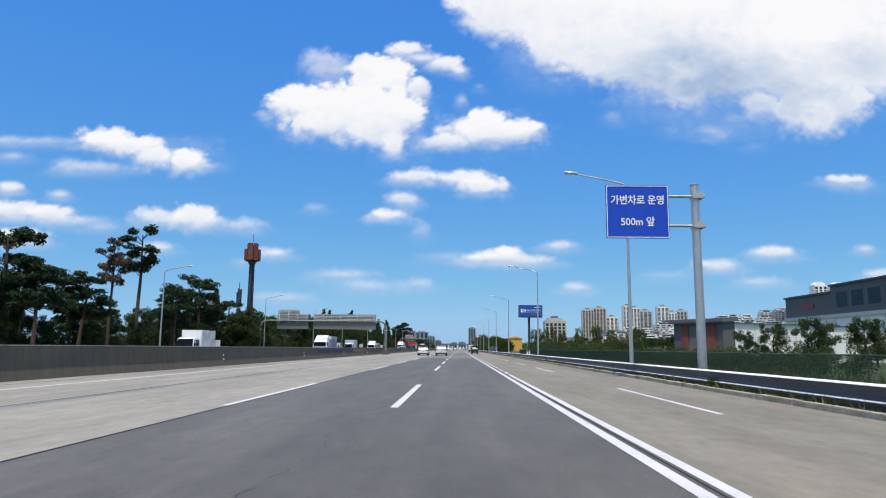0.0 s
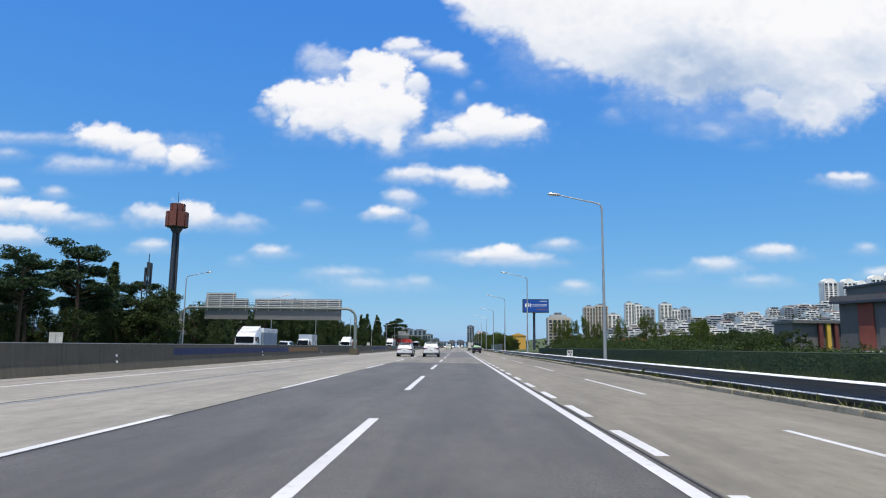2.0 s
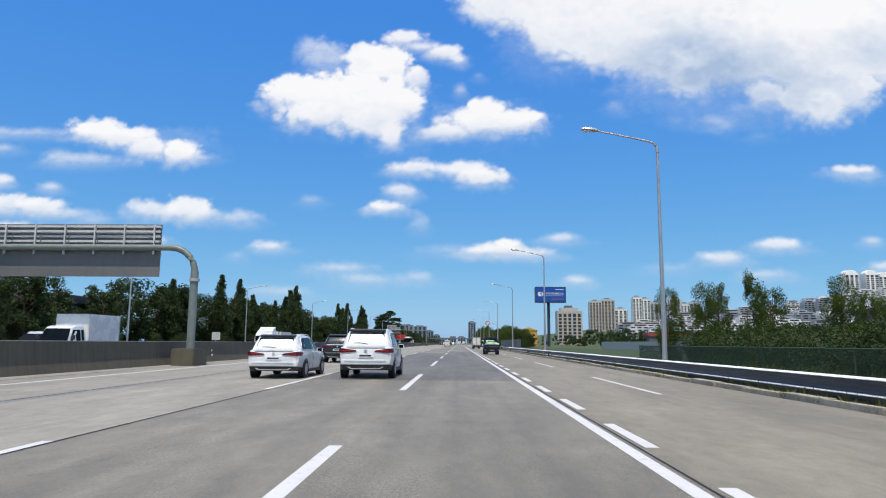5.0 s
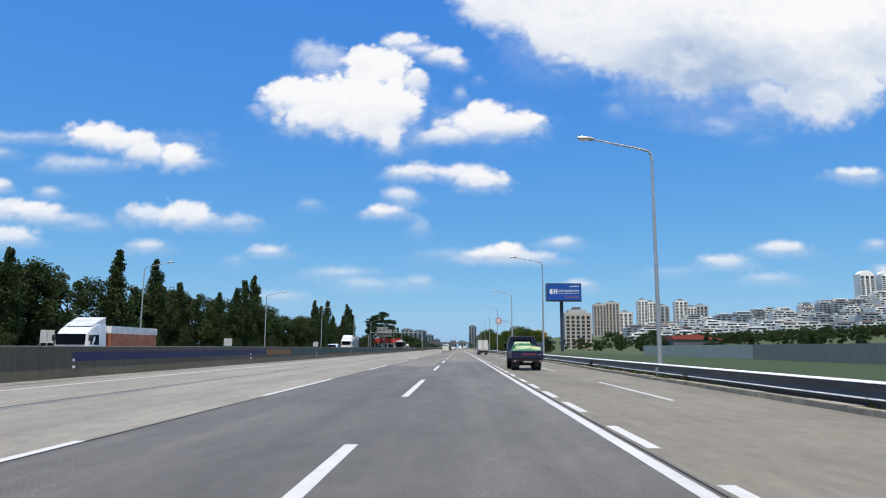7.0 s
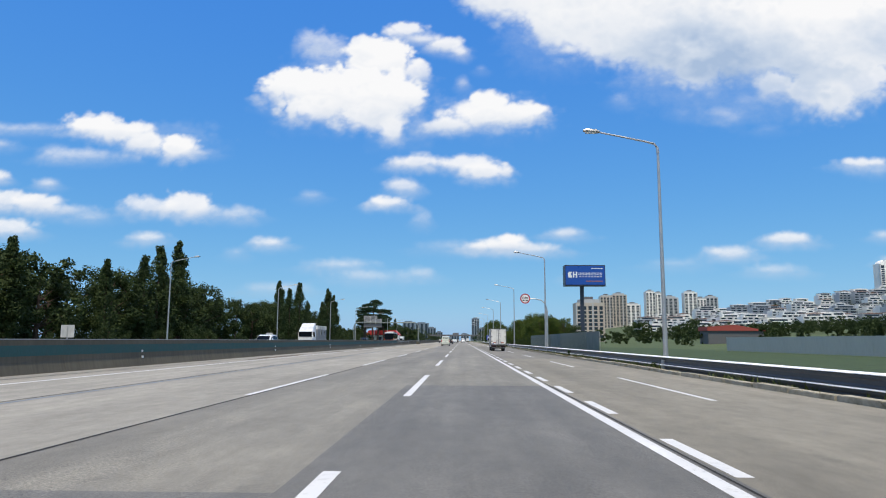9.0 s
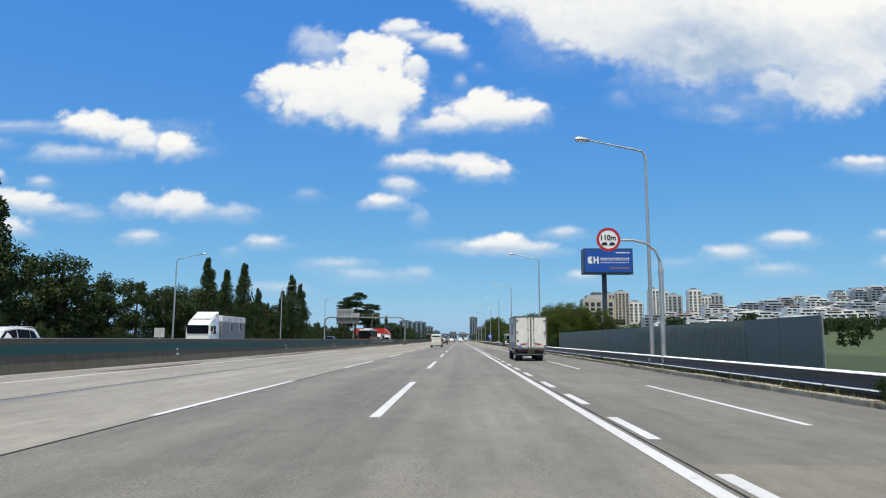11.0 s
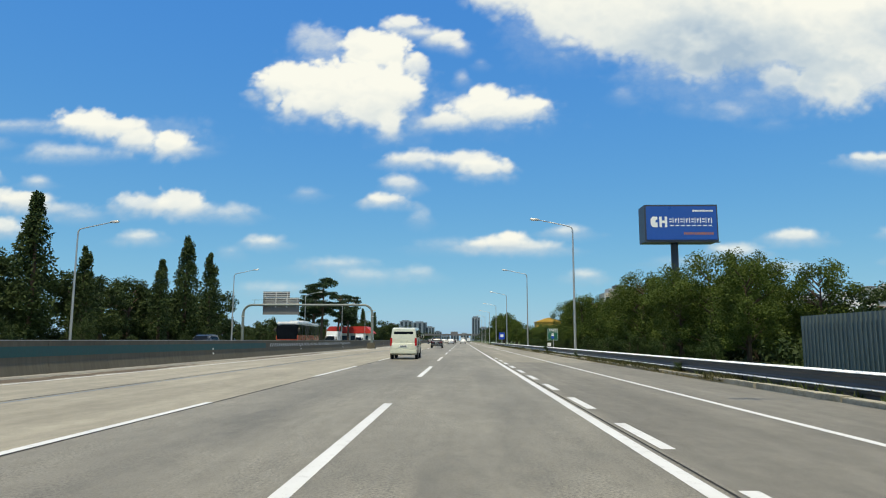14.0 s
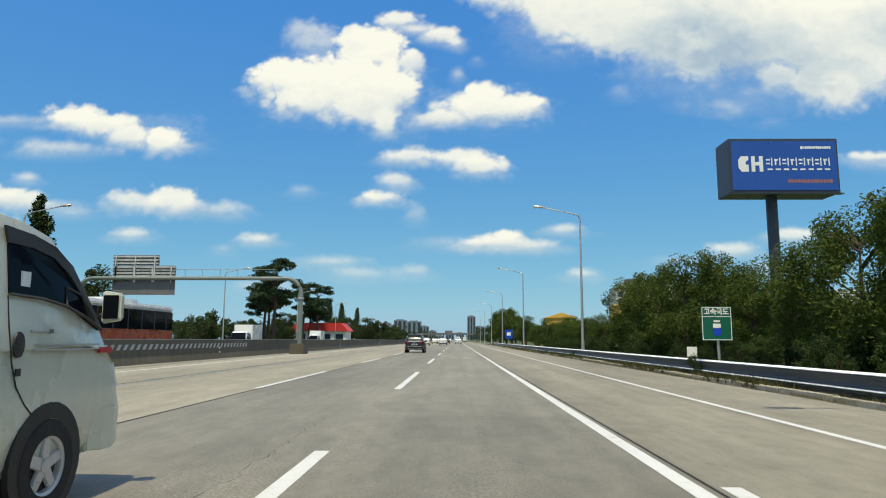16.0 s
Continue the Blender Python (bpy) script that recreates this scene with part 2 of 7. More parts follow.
DIRT = DIRT.m
STAIN = plain("brown_road_stain", (0.105, 0.080, 0.055), 0.95, vary=0.45, scale=2.0)
GANTRY = plain("grey_green_pipe_paint", (0.17, 0.20, 0.19), 0.5, 0.1, 0.2)
GROUND = Mat("field_ground", 0.95)
_a = GROUND.noise(GROUND.where(), 0.03, 8, 0.7)
_b = GROUND.noise(GROUND.where(), 1.7, 5, 0.7)
GROUND.colour(GROUND.mix(0.5, GROUND.ramp(_a, (0.35, (0.035, 0.055, 0.018)), (0.6, (0.07, 0.10, 0.03)), (0.75, (0.11, 0.10, 0.06))), GROUND.ramp(_b, (0.3, (0.03, 0.05, 0.015)), (0.7, (0.09, 0.12, 0.04))))).bump(_b, 0.6, 0.1)
GROUND = GROUND.m
SIGN_BLUE = plain("sign_blue", (0.008, 0.06, 0.50), 0.35, vary=0.06)
# darkened green; the shade on the route sign's face is in this colour
SIGN_GREEN = plain("sign_green", (0.007, 0.105, 0.065), 0.35, vary=0.06)
WHITE = plain("white_paint", grey(0.8), 0.4, vary=0.05)
RED = plain("sign_red", (0.42, 0.02, 0.03), 0.4)
BLACK = plain("black_paint", grey(0.015), 0.5)
BILL_BLUE = plain("billboard_blue", (0.012, 0.075, 0.36), 0.35, vary=0.06, scale=0.2)
BILL_EDGE = plain("billboard_frame", (0.035, 0.045, 0.07), 0.45)
TOWER_RED = plain("tower_rust_red", (0.15, 0.046, 0.032), 0.6, vary=0.3)
TOWER_STEEL = plain("tower_dark_steel", (0.035, 0.045, 0.06), 0.5, vary=0.3)
BARK = plain("bark", (0.075, 0.05, 0.035), 0.95, vary=0.4, scale=6)
LEAF_PINE = leaf_mat("pine_needles", (0.013, 0.030, 0.014), (0.042, 0.072, 0.028), 0.12)
LEAF_DARK = leaf_mat("dark_leaves", (0.015, 0.030, 0.009), (0.058, 0.083, 0.024), 0.16)
LEAF_MID = leaf_mat("green_leaves", (0.028, 0.052, 0.008), (0.112, 0.150, 0.026))
LEAF_BUSH = leaf_mat("bush_leaves", (0.018, 0.040, 0.011), (0.070, 0.100, 0.027))
LEAF_POP = leaf_mat("poplar_leaves", (0.018, 0.036, 0.012), (0.068, 0.096, 0.030), 0.2)
LEAF_DRY = leaf_mat("brown_needles", (0.07, 0.045, 0.035), (0.14, 0.10, 0.08), 0.1)
DRY_GRASS = leaf_mat("dry_grass_blades", (0.09, 0.08, 0.03), (0.21, 0.17, 0.075), 0.2)
WEEDS = leaf_mat("brown_weed_blades", (0.030, 0.034, 0.012), (0.10, 0.095, 0.036), 0.2)
GRASS = leaf_mat("grass_blades", (0.045, 0.075, 0.018), (0.13, 0.15, 0.05))

# ---- cloud bank far behind the city ----
CLOUD_Y, GX, GZ = 4500.0, np.linspace(-3900, 3900, 976), np.linspace(-200, 3100, 413)
cx, cz = np.meshgrid(GX, GZ, indexing="ij")
billow = np.abs(fbm(cx / 105, cz / 85, 4, 9)) * 1.6 - 0.35
fray = fbm(cx / 75, cz / 55, 3, 4)
drift = fbm(cx / 260, cz / 150, 4, 3)
clear = np.ones_like(cx)
under = np.zeros_like(cx)
weight = np.full_like(cx, 0.02)
gloom = np.zeros_like(cx)


def cloud(x, z, rx, rz, full=1.0):
    """Adds one heap of cloud to the bank: billowing above, trailing off below."""
    span = min(rx, rz)
    rough = min(62.0, 0.5 * span)
    dz = (cz - z) / rz
    inside = (1 - np.sqrt(((cx - x) / rx) ** 2 + dz ** 2)) * span
    inside = inside + rough * (0.8 * billow + 0.45 * fray + 0.5 * drift)
    soft = (13 + 0.12 * min(span, 120)) * (1 + 2.4 * np.clip(-dz, 0, 1)) + 22 * (1 - full)
    a = np.clip(inside / (2 * soft) + 0.5, 0, 1)
    a = full * a * a * (3 - 2 * a)
    np.copyto(clear, clear * (1 - a))
    np.copyto(under, under + a * np.clip(-dz, -1, 1))
    np.copyto(weight, weight + a)


def shade(x, z, rx, rz, much):
    """Greyer, thicker part of a cloud."""
    np.copyto(gloom, gloom + much * np.exp(-((cx + 60 * drift - x) / rx) ** 2 - ((cz + 40 * drift - z) / rz) ** 2))


cloud(-1095, 1728, 272, 128, 1)
cloud(-835, 1667, 358, 181, 1)
cloud(-564, 1904, 234, 158, 1)
cloud(-565, 1647, 283, 173, 1)
cloud(-613, 1504, 226, 98, 0.95)
cloud(-473, 1403, 75, 91, 0.9)
cloud(-352, 1627, 102, 68, 0.9)
cloud(-989, 1555, 196, 91, 0.95)
cloud(-304, 1805, 68, 83, 0.75)
cloud(-686, 2000, 98, 83, 0.9)
cloud(-986, 2000, 143, 98, 0.36)
cloud(-885, 1970, 136, 98, 0.34)
cloud(-1069, 2054, 60, 53, 0.3)
cloud(-389, 2106, 128, 60, 0.9)
cloud(-240, 2039, 113, 34, 0.75)
cloud(-108, 2001, 113, 53, 0.9)
cloud(-8, 1947, 53, 41, 0.8)
cloud(-488, 2085, 53, 38, 0.5)
cloud(2, 1723, 34, 38, 0.4)
cloud(131, 1822, 19, 15, 0.3)
cloud(171, 1495, 309, 83, 1)
cloud(191, 1584, 136, 75, 1)
cloud(406, 1520, 158, 64, 1)
cloud(-82, 1433, 136, 49, 0.8)
cloud(-141, 1493, 49, 41, 0.6)
cloud(54, 1543, 121, 64, 0.9)
cloud(-238, 1424, 75, 30, 0.25)
cloud(-293, 1179, 173, 49, 0.85)
cloud(17, 1165, 173, 57, 0.9)
cloud(145, 1110, 151, 64, 0.95)
cloud(-429, 1182, 53, 34, 0.5)
cloud(-379, 1012, 106, 49, 0.7)
cloud(-493, 901, 121, 38, 0.85)
cloud(-559, 916, 60, 34, 0.85)
cloud(-267, 789, 53, 45, 0.3)
cloud(-997, 952, 53, 23, 0.35)
cloud(268, 616, 181, 38, 0.85)
cloud(325, 654, 98, 34, 1)
cloud(458, 594, 158, 34, 0.75)
cloud(135, 607, 106, 30, 0.75)
cloud(-74, 609, 151, 30, 0.28)
cloud(667, 696, 106, 30, 0.65)
cloud(-1270, 634, 106, 34, 0.75)
cloud(-796, 488, 166, 34, 0.5)
cloud(-584, 410, 189, 34, 0.4)
cloud(-269, 431, 83, 34, 0.4)
cloud(-1190, 328, 166, 30, 0.4)
cloud(-1490, 567, 45, 23, 0.3)
cloud(-2494, 1443, 211, 75, 1)
cloud(-2310, 1395, 181, 75, 0.95)
cloud(-2145, 1314, 151, 60, 0.9)
cloud(-1924, 1283, 136, 75, 1)
cloud(-2212, 1415, 106, 57, 0.9)
cloud(-1816, 1263, 53, 45, 0.5)
cloud(-1724, 1243, 45, 19, 0.3)
cloud(-3012, 1420, 321, 26, 0.4)
cloud(-3456, 1431, 302, 30, 0.45)
cloud(-2555, 1231, 219, 41, 0.5)
cloud(-2756, 1250, 98, 49, 0.35)
cloud(-3161, 1309, 91, 30, 0.45)
cloud(-3157, 1087, 98, 49, 0.85)
cloud(-2795, 1037, 75, 34, 0.6)
cloud(-3101, 927, 226, 60, 0.8)
cloud(-2841, 901, 170, 53, 0.85)
cloud(-2639, 851, 151, 38, 0.5)
cloud(-2478, 801, 83, 23, 0.35)
cloud(-3060, 729, 189, 53, 0.8)
cloud(-3360, 945, 226, 60, 0.8)
cloud(-3416, 746, 151, 53, 0.7)
cloud(-2093, 882, 173, 57, 0.75)
cloud(-1839, 892, 151, 79, 0.9)
cloud(-1699, 838, 113, 41, 0.4)
cloud(-1485, 827, 113, 45, 0.5)
cloud(-2085, 666, 113, 34, 0.7)
cloud(2617, 1163, 136, 34, 0.85)
cloud(2707, 1109, 75, 23, 0.3)
cloud(2106, 661, 143, 41, 0.8)
cloud(1728, 566, 143, 41, 0.7)
cloud(2009, 459, 128, 30, 0.5)
cloud(2711, 685, 57, 26, 0.55)
cloud(780, 414, 83, 30, 0.6)
cloud(1377, 495, 106, 23, 0.3)
cloud(2791, 519, 91, 34, 0.65)
cloud(3115, 642, 151, 45, 0.7)
cloud(-795, 1667, 566, 272, 0.14)
cloud(-435, 1464, 226, 189, 0.12)
cloud(152, 1507, 415, 128, 0.14)
cloud(-2008, 1347, 339, 113, 0.12)
cloud(1989, 1819, 980, 358, 0.16)
cloud(745, 2065, 490, 264, 0.12)
cloud(1061, 1600, 60, 34, 0.2)
cloud(1722, 1501, 98, 34, 0.24)
cloud(1786, 1469, 53, 38, 0.2)
cloud(1453, 1500, 45, 23, 0.15)
cloud(1892, 1586, 53, 34, 0.18)
cloud(2024, 1394, 45, 19, 0.15)
cloud(1151, 1755, 53, 26, 0.15)
cloud(371, 2642, 498, 460, 1)
cloud(751, 2447, 415, 483, 1)
cloud(1108, 2370, 566, 520, 1)
cloud(1479, 2213, 471, 460, 1)
cloud(1581, 1818, 151, 136, 0.85)
cloud(1933, 2226, 566, 471, 1)
cloud(2416, 2130, 471, 445, 1)
cloud(2347, 1657, 151, 136, 0.9)
cloud(2478, 1617, 128, 136, 0.9)
cloud(2611, 1747, 226, 173, 0.9)
cloud(2080, 1705, 113, 91, 0.8)
cloud(2834, 2235, 566, 471, 1)
cloud(3425, 2319, 830, 490, 1)
cloud(1567, 2924, 1961, 641, 1)
cloud(3372, 3006, 1508, 754, 1)
shade(1589, 2004, 396, 234, 0.53)
shade(1875, 1860, 339, 158, 0.42)
shade(1331, 1900, 226, 113, 0.30)
shade(2430, 1759, 321, 189, 0.36)
shade(2275, 2047, 207, 94, 0.19)
shade(2780, 2047, 226, 170, 0.27)
shade(1058, 1941, 189, 94, 0.13)
shade(-678, 1729, 226, 75, 0.09)
shade(-831, 1544, 264, 94, 0.10)
shade(-477, 1586, 151, 151, 0.10)
shade(-958, 2000, 151, 113, 0.13)
shade(191, 1446, 264, 45, 0.10)
shade(344, 597, 226, 23, 0.21)
shade(114, 1102, 151, 38, 0.13)
alpha = 1 - clear
under = under / weight
tone = np.clip(1.0 - 0.66 * gloom * (0.95 + 0.35 * fray + 0.5 * drift) - 0.20 * np.clip(under + 0.35, 0, 1) - 0.05 * billow - 0.05 * drift - 0.25 * (1 - alpha), 0.0, 1.0)
nx, nz = len(GX), len(GZ)
ij = np.arange(nx * nz).reshape(nx, nz)
quads = np.stack([ij[:-1, :-1], ij[1:, :-1], ij[1:, 1:], ij[:-1, 1:]], -1).reshape(-1, 4)
keep = alpha.reshape(-1)[quads].max(1) > 0.004
me = bpy.data.meshes.new("cloud_backdrop")
me.from_pydata(np.stack([cx.ravel(), np.full(cx.size, CLOUD_Y), cz.ravel()], -1).tolist(), [], quads[keep].tolist())
for key, values in (("cover", alpha), ("tone", tone)):
    me.attributes.new(key, "FLOAT", "POINT").data.foreach_set("value", values.ravel().astype(np.float32))
CLOUD = Mat("cloud")
ca, ct = CLOUD.n("ShaderNodeAttribute"), CLOUD.n("ShaderNodeAttribute")
ca.attribute_name, ct.attribute_name = "cover", "tone"
em, tp, mx = CLOUD.n("ShaderNodeEmission", Strength=1.0), CLOUD.n("ShaderNodeBsdfTransparent"), CLOUD.n("ShaderNodeMixShader")
CLOUD.link(CLOUD.ramp(ct.outputs["Fac"], (0.3, (0.40, 0.52, 0.72)), (0.62, (0.62, 0.70, 0.83)), (0.92, (0.95, 0.95, 0.97))), em.inputs["Color"])
wisp = CLOUD.noise(CLOUD.where((0.012, 0.012, 0.02)), 1.0, 6, 0.65)
def calc(op, u, v, w=0.0):
    nd = CLOUD.n("ShaderNodeMath")
    nd.operation = op
    for slot, value in enumerate((u, v, w)):
        if isinstance(value, float):
            nd.inputs[slot].default_value = value
        else:
            CLOUD.link(value, nd.inputs[slot])
    return nd


rim_of = calc("MULTIPLY", ca.outputs["Fac"], calc("SUBTRACT", 1.0, ca.outputs["Fac"]).outputs[0])
edge = calc("MULTIPLY_ADD", calc("MULTIPLY", calc("SUBTRACT", wisp, 0.5).outputs[0], rim_of.outputs[0]).outputs[0], 2.0, ca.outputs["Fac"])
edge.use_clamp = True
CLOUD.link(edge.outputs[0], mx.inputs[0])
CLOUD.link(tp.outputs[0], mx.inputs[1])
CLOUD.link(em.outputs[0], mx.inputs[2])
CLOUD.link(mx.outputs[0], CLOUD.t.nodes["Material Output"].inputs["Surface"])
me.materials.append(CLOUD.m)
tagged(new("backdrop", me), "white fair-weather cumulus clouds in a blue sky", "clouds", kind="structure")

# broken clouds added overhead and behind, unseen: white fill light, open towards the sun
AZ, EL = np.meshgrid(np.radians(np.linspace(-180, 180, 121)), np.radians(np.linspace(2, 89, 36)), indexing="ij")
dx, dy, dz = np.cos(EL) * np.sin(AZ), np.cos(EL) * np.cos(AZ), np.sin(EL)
over = np.clip((fbm(dx / (dz + 0.25) * 1.6 + 40, dy / (dz + 0.25) * 1.6 + 40, 4, 21) - 0.02) / 0.35, 0, 1) * 0.95
ahead = (np.abs(AZ) < radians(47)) & (EL < radians(38))
to_sun = dx * SUN_TO.x + dy * SUN_TO.y + dz * SUN_TO.z
over = np.where(ahead, 0.0, over * np.clip((math.cos(radians(17)) - to_sun) / 0.05, 0, 1))
ij = np.arange(dx.size).reshape(dx.shape)
quads = np.stack([ij[:-1, :-1], ij[1:, :-1], ij[1:, 1:], ij[:-1, 1:]], -1).reshape(-1, 4)
quads = quads[over.reshape(-1)[quads].max(1) > 0.01]
me = bpy.data.meshes.new("fill_cloud_dome")
me.from_pydata(np.stack([dx.ravel() * 4800, dy.ravel() * 4800 + 150, dz.ravel() * 4800], -1).tolist(), [], quads.tolist())
for key, values in (("cover", over), ("tone", np.clip(1.0 - 0.35 * over, 0, 1))):
    me.attributes.new(key, "FLOAT", "POINT").data.foreach_set("value", values.ravel().astype(np.float32))
me.materials.append(CLOUD.m)
tagged(new("backdrop", me), "unseen glowing cloud dome added overhead as white fill light", "clouds", kind="structure")

# ---- ground ----
gx = np.concatenate([np.linspace(-2600, -120, 32), np.linspace(-100, -32, 9), [-28.2, -28.0, 9.05, 9.25], np.linspace(12, 120, 19), np.linspace(140, 2800, 60)])
gy = np.concatenate([np.linspace(-400, 700, 80), np.linspace(730, 4400, 60)])
hx, hy = np.meshgrid(gx, gy, indexing="ij")
hz = np.where((hx < -28.1) | (hx > 9.15), -0.04, -0.35)
hill = np.clip(0.055 * (hx - 95), 0, 32) * np.clip((hy - 180) / 160, 0, 1) + np.clip(0.075 * (hx - 95), 0, 42) * np.clip((hy - 840) / 210, 0, 1)
hz = hz + hill + np.where(np.abs(hx) > 60, 1.0 * fbm(hx / 70, hy / 70, 3, 2), 0)
ij = np.arange(hx.size).reshape(hx.shape)
me = bpy.data.meshes.new("ground")
me.from_pydata(np.stack([hx.ravel(), hy.ravel(), hz.ravel()], -1).tolist(), [], np.stack([ij[:-1, :-1], ij[1:, :-1], ij[1:, 1:], ij[:-1, 1:]], -1).reshape(-1, 4).tolist())
part("ground", me, GROUND)
tagged(bpy.data.objects["ground"], "green grassy ground with a low hill", "ground", kind="structure")


def ground_z(x, y):
    return min(32, max(0, 0.055 * (x - 95))) * min(1, max(0, (y - 180) / 160)) + min(42, max(0, 0.075 * (x - 95))) * min(1, max(0, (y - 840) / 210)) - 0.04


# ---- road ----
def slab(name, mat, x0, x1, y0, y1, label, z=0.0):
    return tagged(part(name, Build().box(x0, x1, y0, y1, -0.3, z), mat), label, "road", kind="structure")


slab("road", CONCRETE, -13.2, -3.42, -60, 262, "pale worn concrete lanes beside the median barrier")
slab("road", CONCRETE_T, -13.2, -3.42, 262, 2400, "tan worn concrete lanes beside the median barrier")
slab("road", ASPHALT, -3.42, 3.66, -60, 85.2, "dark grey asphalt lanes of the expressway")
slab("road", ASPHALT_WORN, -3.42, 3.66, 85.2, 112, "lighter patched section of the expressway lanes")
slab("road", ASPHALT_MID, -3.42, -0.3, 112, 171, "dark grey asphalt lane of the expressway")
slab("road", ASPHALT_MID, -0.3, 3.66, 112, 184, "dark grey asphalt lane of the expressway")
slab("road", ASPHALT_WORN, -3.42, -0.3, 171, 2400, "worn grey-beige asphalt lane of the expressway")
slab("road", ASPHALT_WORN, -0.3, 3.66, 184, 319, "worn grey-beige asphalt lane of the expressway")
slab("road", ASPHALT_TAN, -0.3, 3.66, 319, 2400, "pale tan worn asphalt lane of the expressway")
slab("road", CONCRETE_R, 3.66, 9.0, -60, 212, "pale concrete lane and shoulder of the expressway")
slab("road", CONCRETE_S, 3.66, 9.0, 212, 304, "soiled grey concrete lane and shoulder of the expressway")
slab("road", CONCRETE_L, 3.66, 9.0, 304, 2400, "pale sandy concrete lane and shoulder of the expressway")
slab("road", CONCRETE, -28.0, -13.9, -60, 2400, "concrete lanes of the opposite carriageway")


def strip(name, mat, x, w, y0, y1, parent=None, z=0.004, slant=0.0):
    return part(name, Build().add([(x - w / 2, y0, z), (x + w / 2, y0, z), (x + w / 2 + slant, y1, z), (x - w / 2 + slant, y1, z)], [(0, 1, 2, 3)]), mat, parent)


marks = thing("trim", label="white painted lane lines on the road", category="road markings", kind="structure")
strip("solid_line", PAINT_W, 3.44, 0.17, -60, 2400, marks)
strip("solid_line", PAINT_W, -10.95, 0.17, -60, 2400, marks)
strip("edge_line", PAINT_W, 6.42, 0.14, 234, 900, marks)
strip("bus_lane_line", PAINT_B, -7.45, 0.1, -60, 420, marks)
starts = [-20.5, -3.5, 14.1, 37.6, 54.0, 71.3, 88.9, 107.2, 126.2, 143.4, 163.0, 180.4, 198.0, 215.8, 233.7, 252.4, 270.4, 288.8, 306.6, 324.8]
for y in starts + [324.8 + 18.1 * k for k in range(1, 20)]:
    strip("lane_dash", PAINT_W, 0.0, 0.17, y, y + 8.9, marks)
    strip("lane_dash", PAINT_W, -3.53, 0.15, y, y + 9.0, marks)
    if y < 226:
        strip("edge_dash", PAINT_W, 6.45, 0.13, y - 0.6, y + 8.0, marks)
strip("solid_line", PAINT_W, 3.74, 0.15, -50, 32.6, marks)
for k in range(62):
    y = float(np.interp(k, (0, 2, 4, 10, 11, 22, 23, 26, 27, 28, 31, 32, 42, 43, 51, 60, 61, 66), (34.0, 42.9, 51.6, 79.1, 84.0, 135.0, 139.7, 151.2, 156.0, 160.4, 171.8, 177.1, 222.8, 228.2, 264.9, 305.6, 311.4, 335.0)))
    strip("short_dash", PAINT_W, 3.77, 0.17, y, y + 2.4, marks)
joints = thing("joint", label="dark tarred joints and dirt stains of the road", category="road joint", kind="structure")
for x, w in ((-3.435, 0.03), (-7.66, 0.035), (3.60, 0.016)):
    b = Build()
    pts = [(x + 0.02 * fbm(np.array([y / 9.0]), np.array([x]), 3, 5)[0], y) for y in np.arange(-60, 500, 4)]
    b.add([(p + s * w, y, 0.003) for p, y in pts for s in (-1, 1)], [(2 * i, 2 * i + 1, 2 * i + 3, 2 * i + 2) for i in range(len(pts) - 1)])
    part("seam", b, TAR, joints)
rnd = random.Random(5)
for k in range(6):
    x, y, n = rnd.uniform(-9.5, 8.2), rnd.uniform(-5, 420), rnd.randint(5, 12)
    ang, pts = rnd.choice((0.0, 0.1, 1.45, 1.6)), []
    for i in range(n):
        pts.append((x, y))
        ang += rnd.uniform(-0.35, 0.35)
        x, y = x + 0.35 * math.cos(ang), y + 0.35 * math.sin(ang)
    w = rnd.uniform(0.002, 0.006)
    b = Build()
    b.add([q for p in pts for q in ((p[0] - w, p[1] - w, 0.0035), (p[0] + w, p[1] + w, 0.0035))], [(2 * i, 2 * i + 1, 2 * i + 3, 2 * i + 2) for i in range(n - 1)])
    part("crack", b, TAR, joints)

for y0, y1, x0 in ((-2, 13.5, -0.45), (66, 70, -0.5), (216, 233, -0.6), (255, 270, -0.5), (299, 320, -0.55), (121, 126, -0.4)):
    y, x = y0, x0
    while y < y1:
        n, b = rnd.randint(3, 8), Build()
        pts = []
        for i in range(n):
            pts.append((x, y, rnd.uniform(0.001, 0.005)))
            x = x0 + 0.75 * (x - x0) + rnd.uniform(-0.07, 0.07)
            y += rnd.uniform(0.08, 0.22)
        b.add([q for u, v, w in pts for q in ((u - w, v, 0.0036), (u + w, v, 0.0036))], [(2 * i, 2 * i + 1, 2 * i + 3, 2 * i + 2) for i in range(n - 1)])
        part("crack", b, TAR, joints)
        y += rnd.uniform(0.0, 0.35)
for y, x0, x1 in ((13.9, -3.6, 3.3), (85.3, -3.6, 3.6), (112, -3.6, 3.6), (30, -9.8, -4.2), (95, -9.8, -4.2), (160, -10, -4.2), (262, -10, -4.2)):
    b = Build()
    pts = [(x, y + 0.11 * math.sin(2.3 * x + y) + 0.06 * math.sin(6.1 * x) + rnd.uniform(-0.05, 0.05), rnd.uniform(0.002, 0.009)) for x in np.arange(x0, x1, 0.35)]
    b.add([q for u, v, w in pts for q in ((u, v - w, 0.0034), (u, v + w, 0.0034))], [(2 * i, 2 * i + 1, 2 * i + 3, 2 * i + 2) for i in range(len(pts) - 1)])
    part("crack", b, TAR, joints)

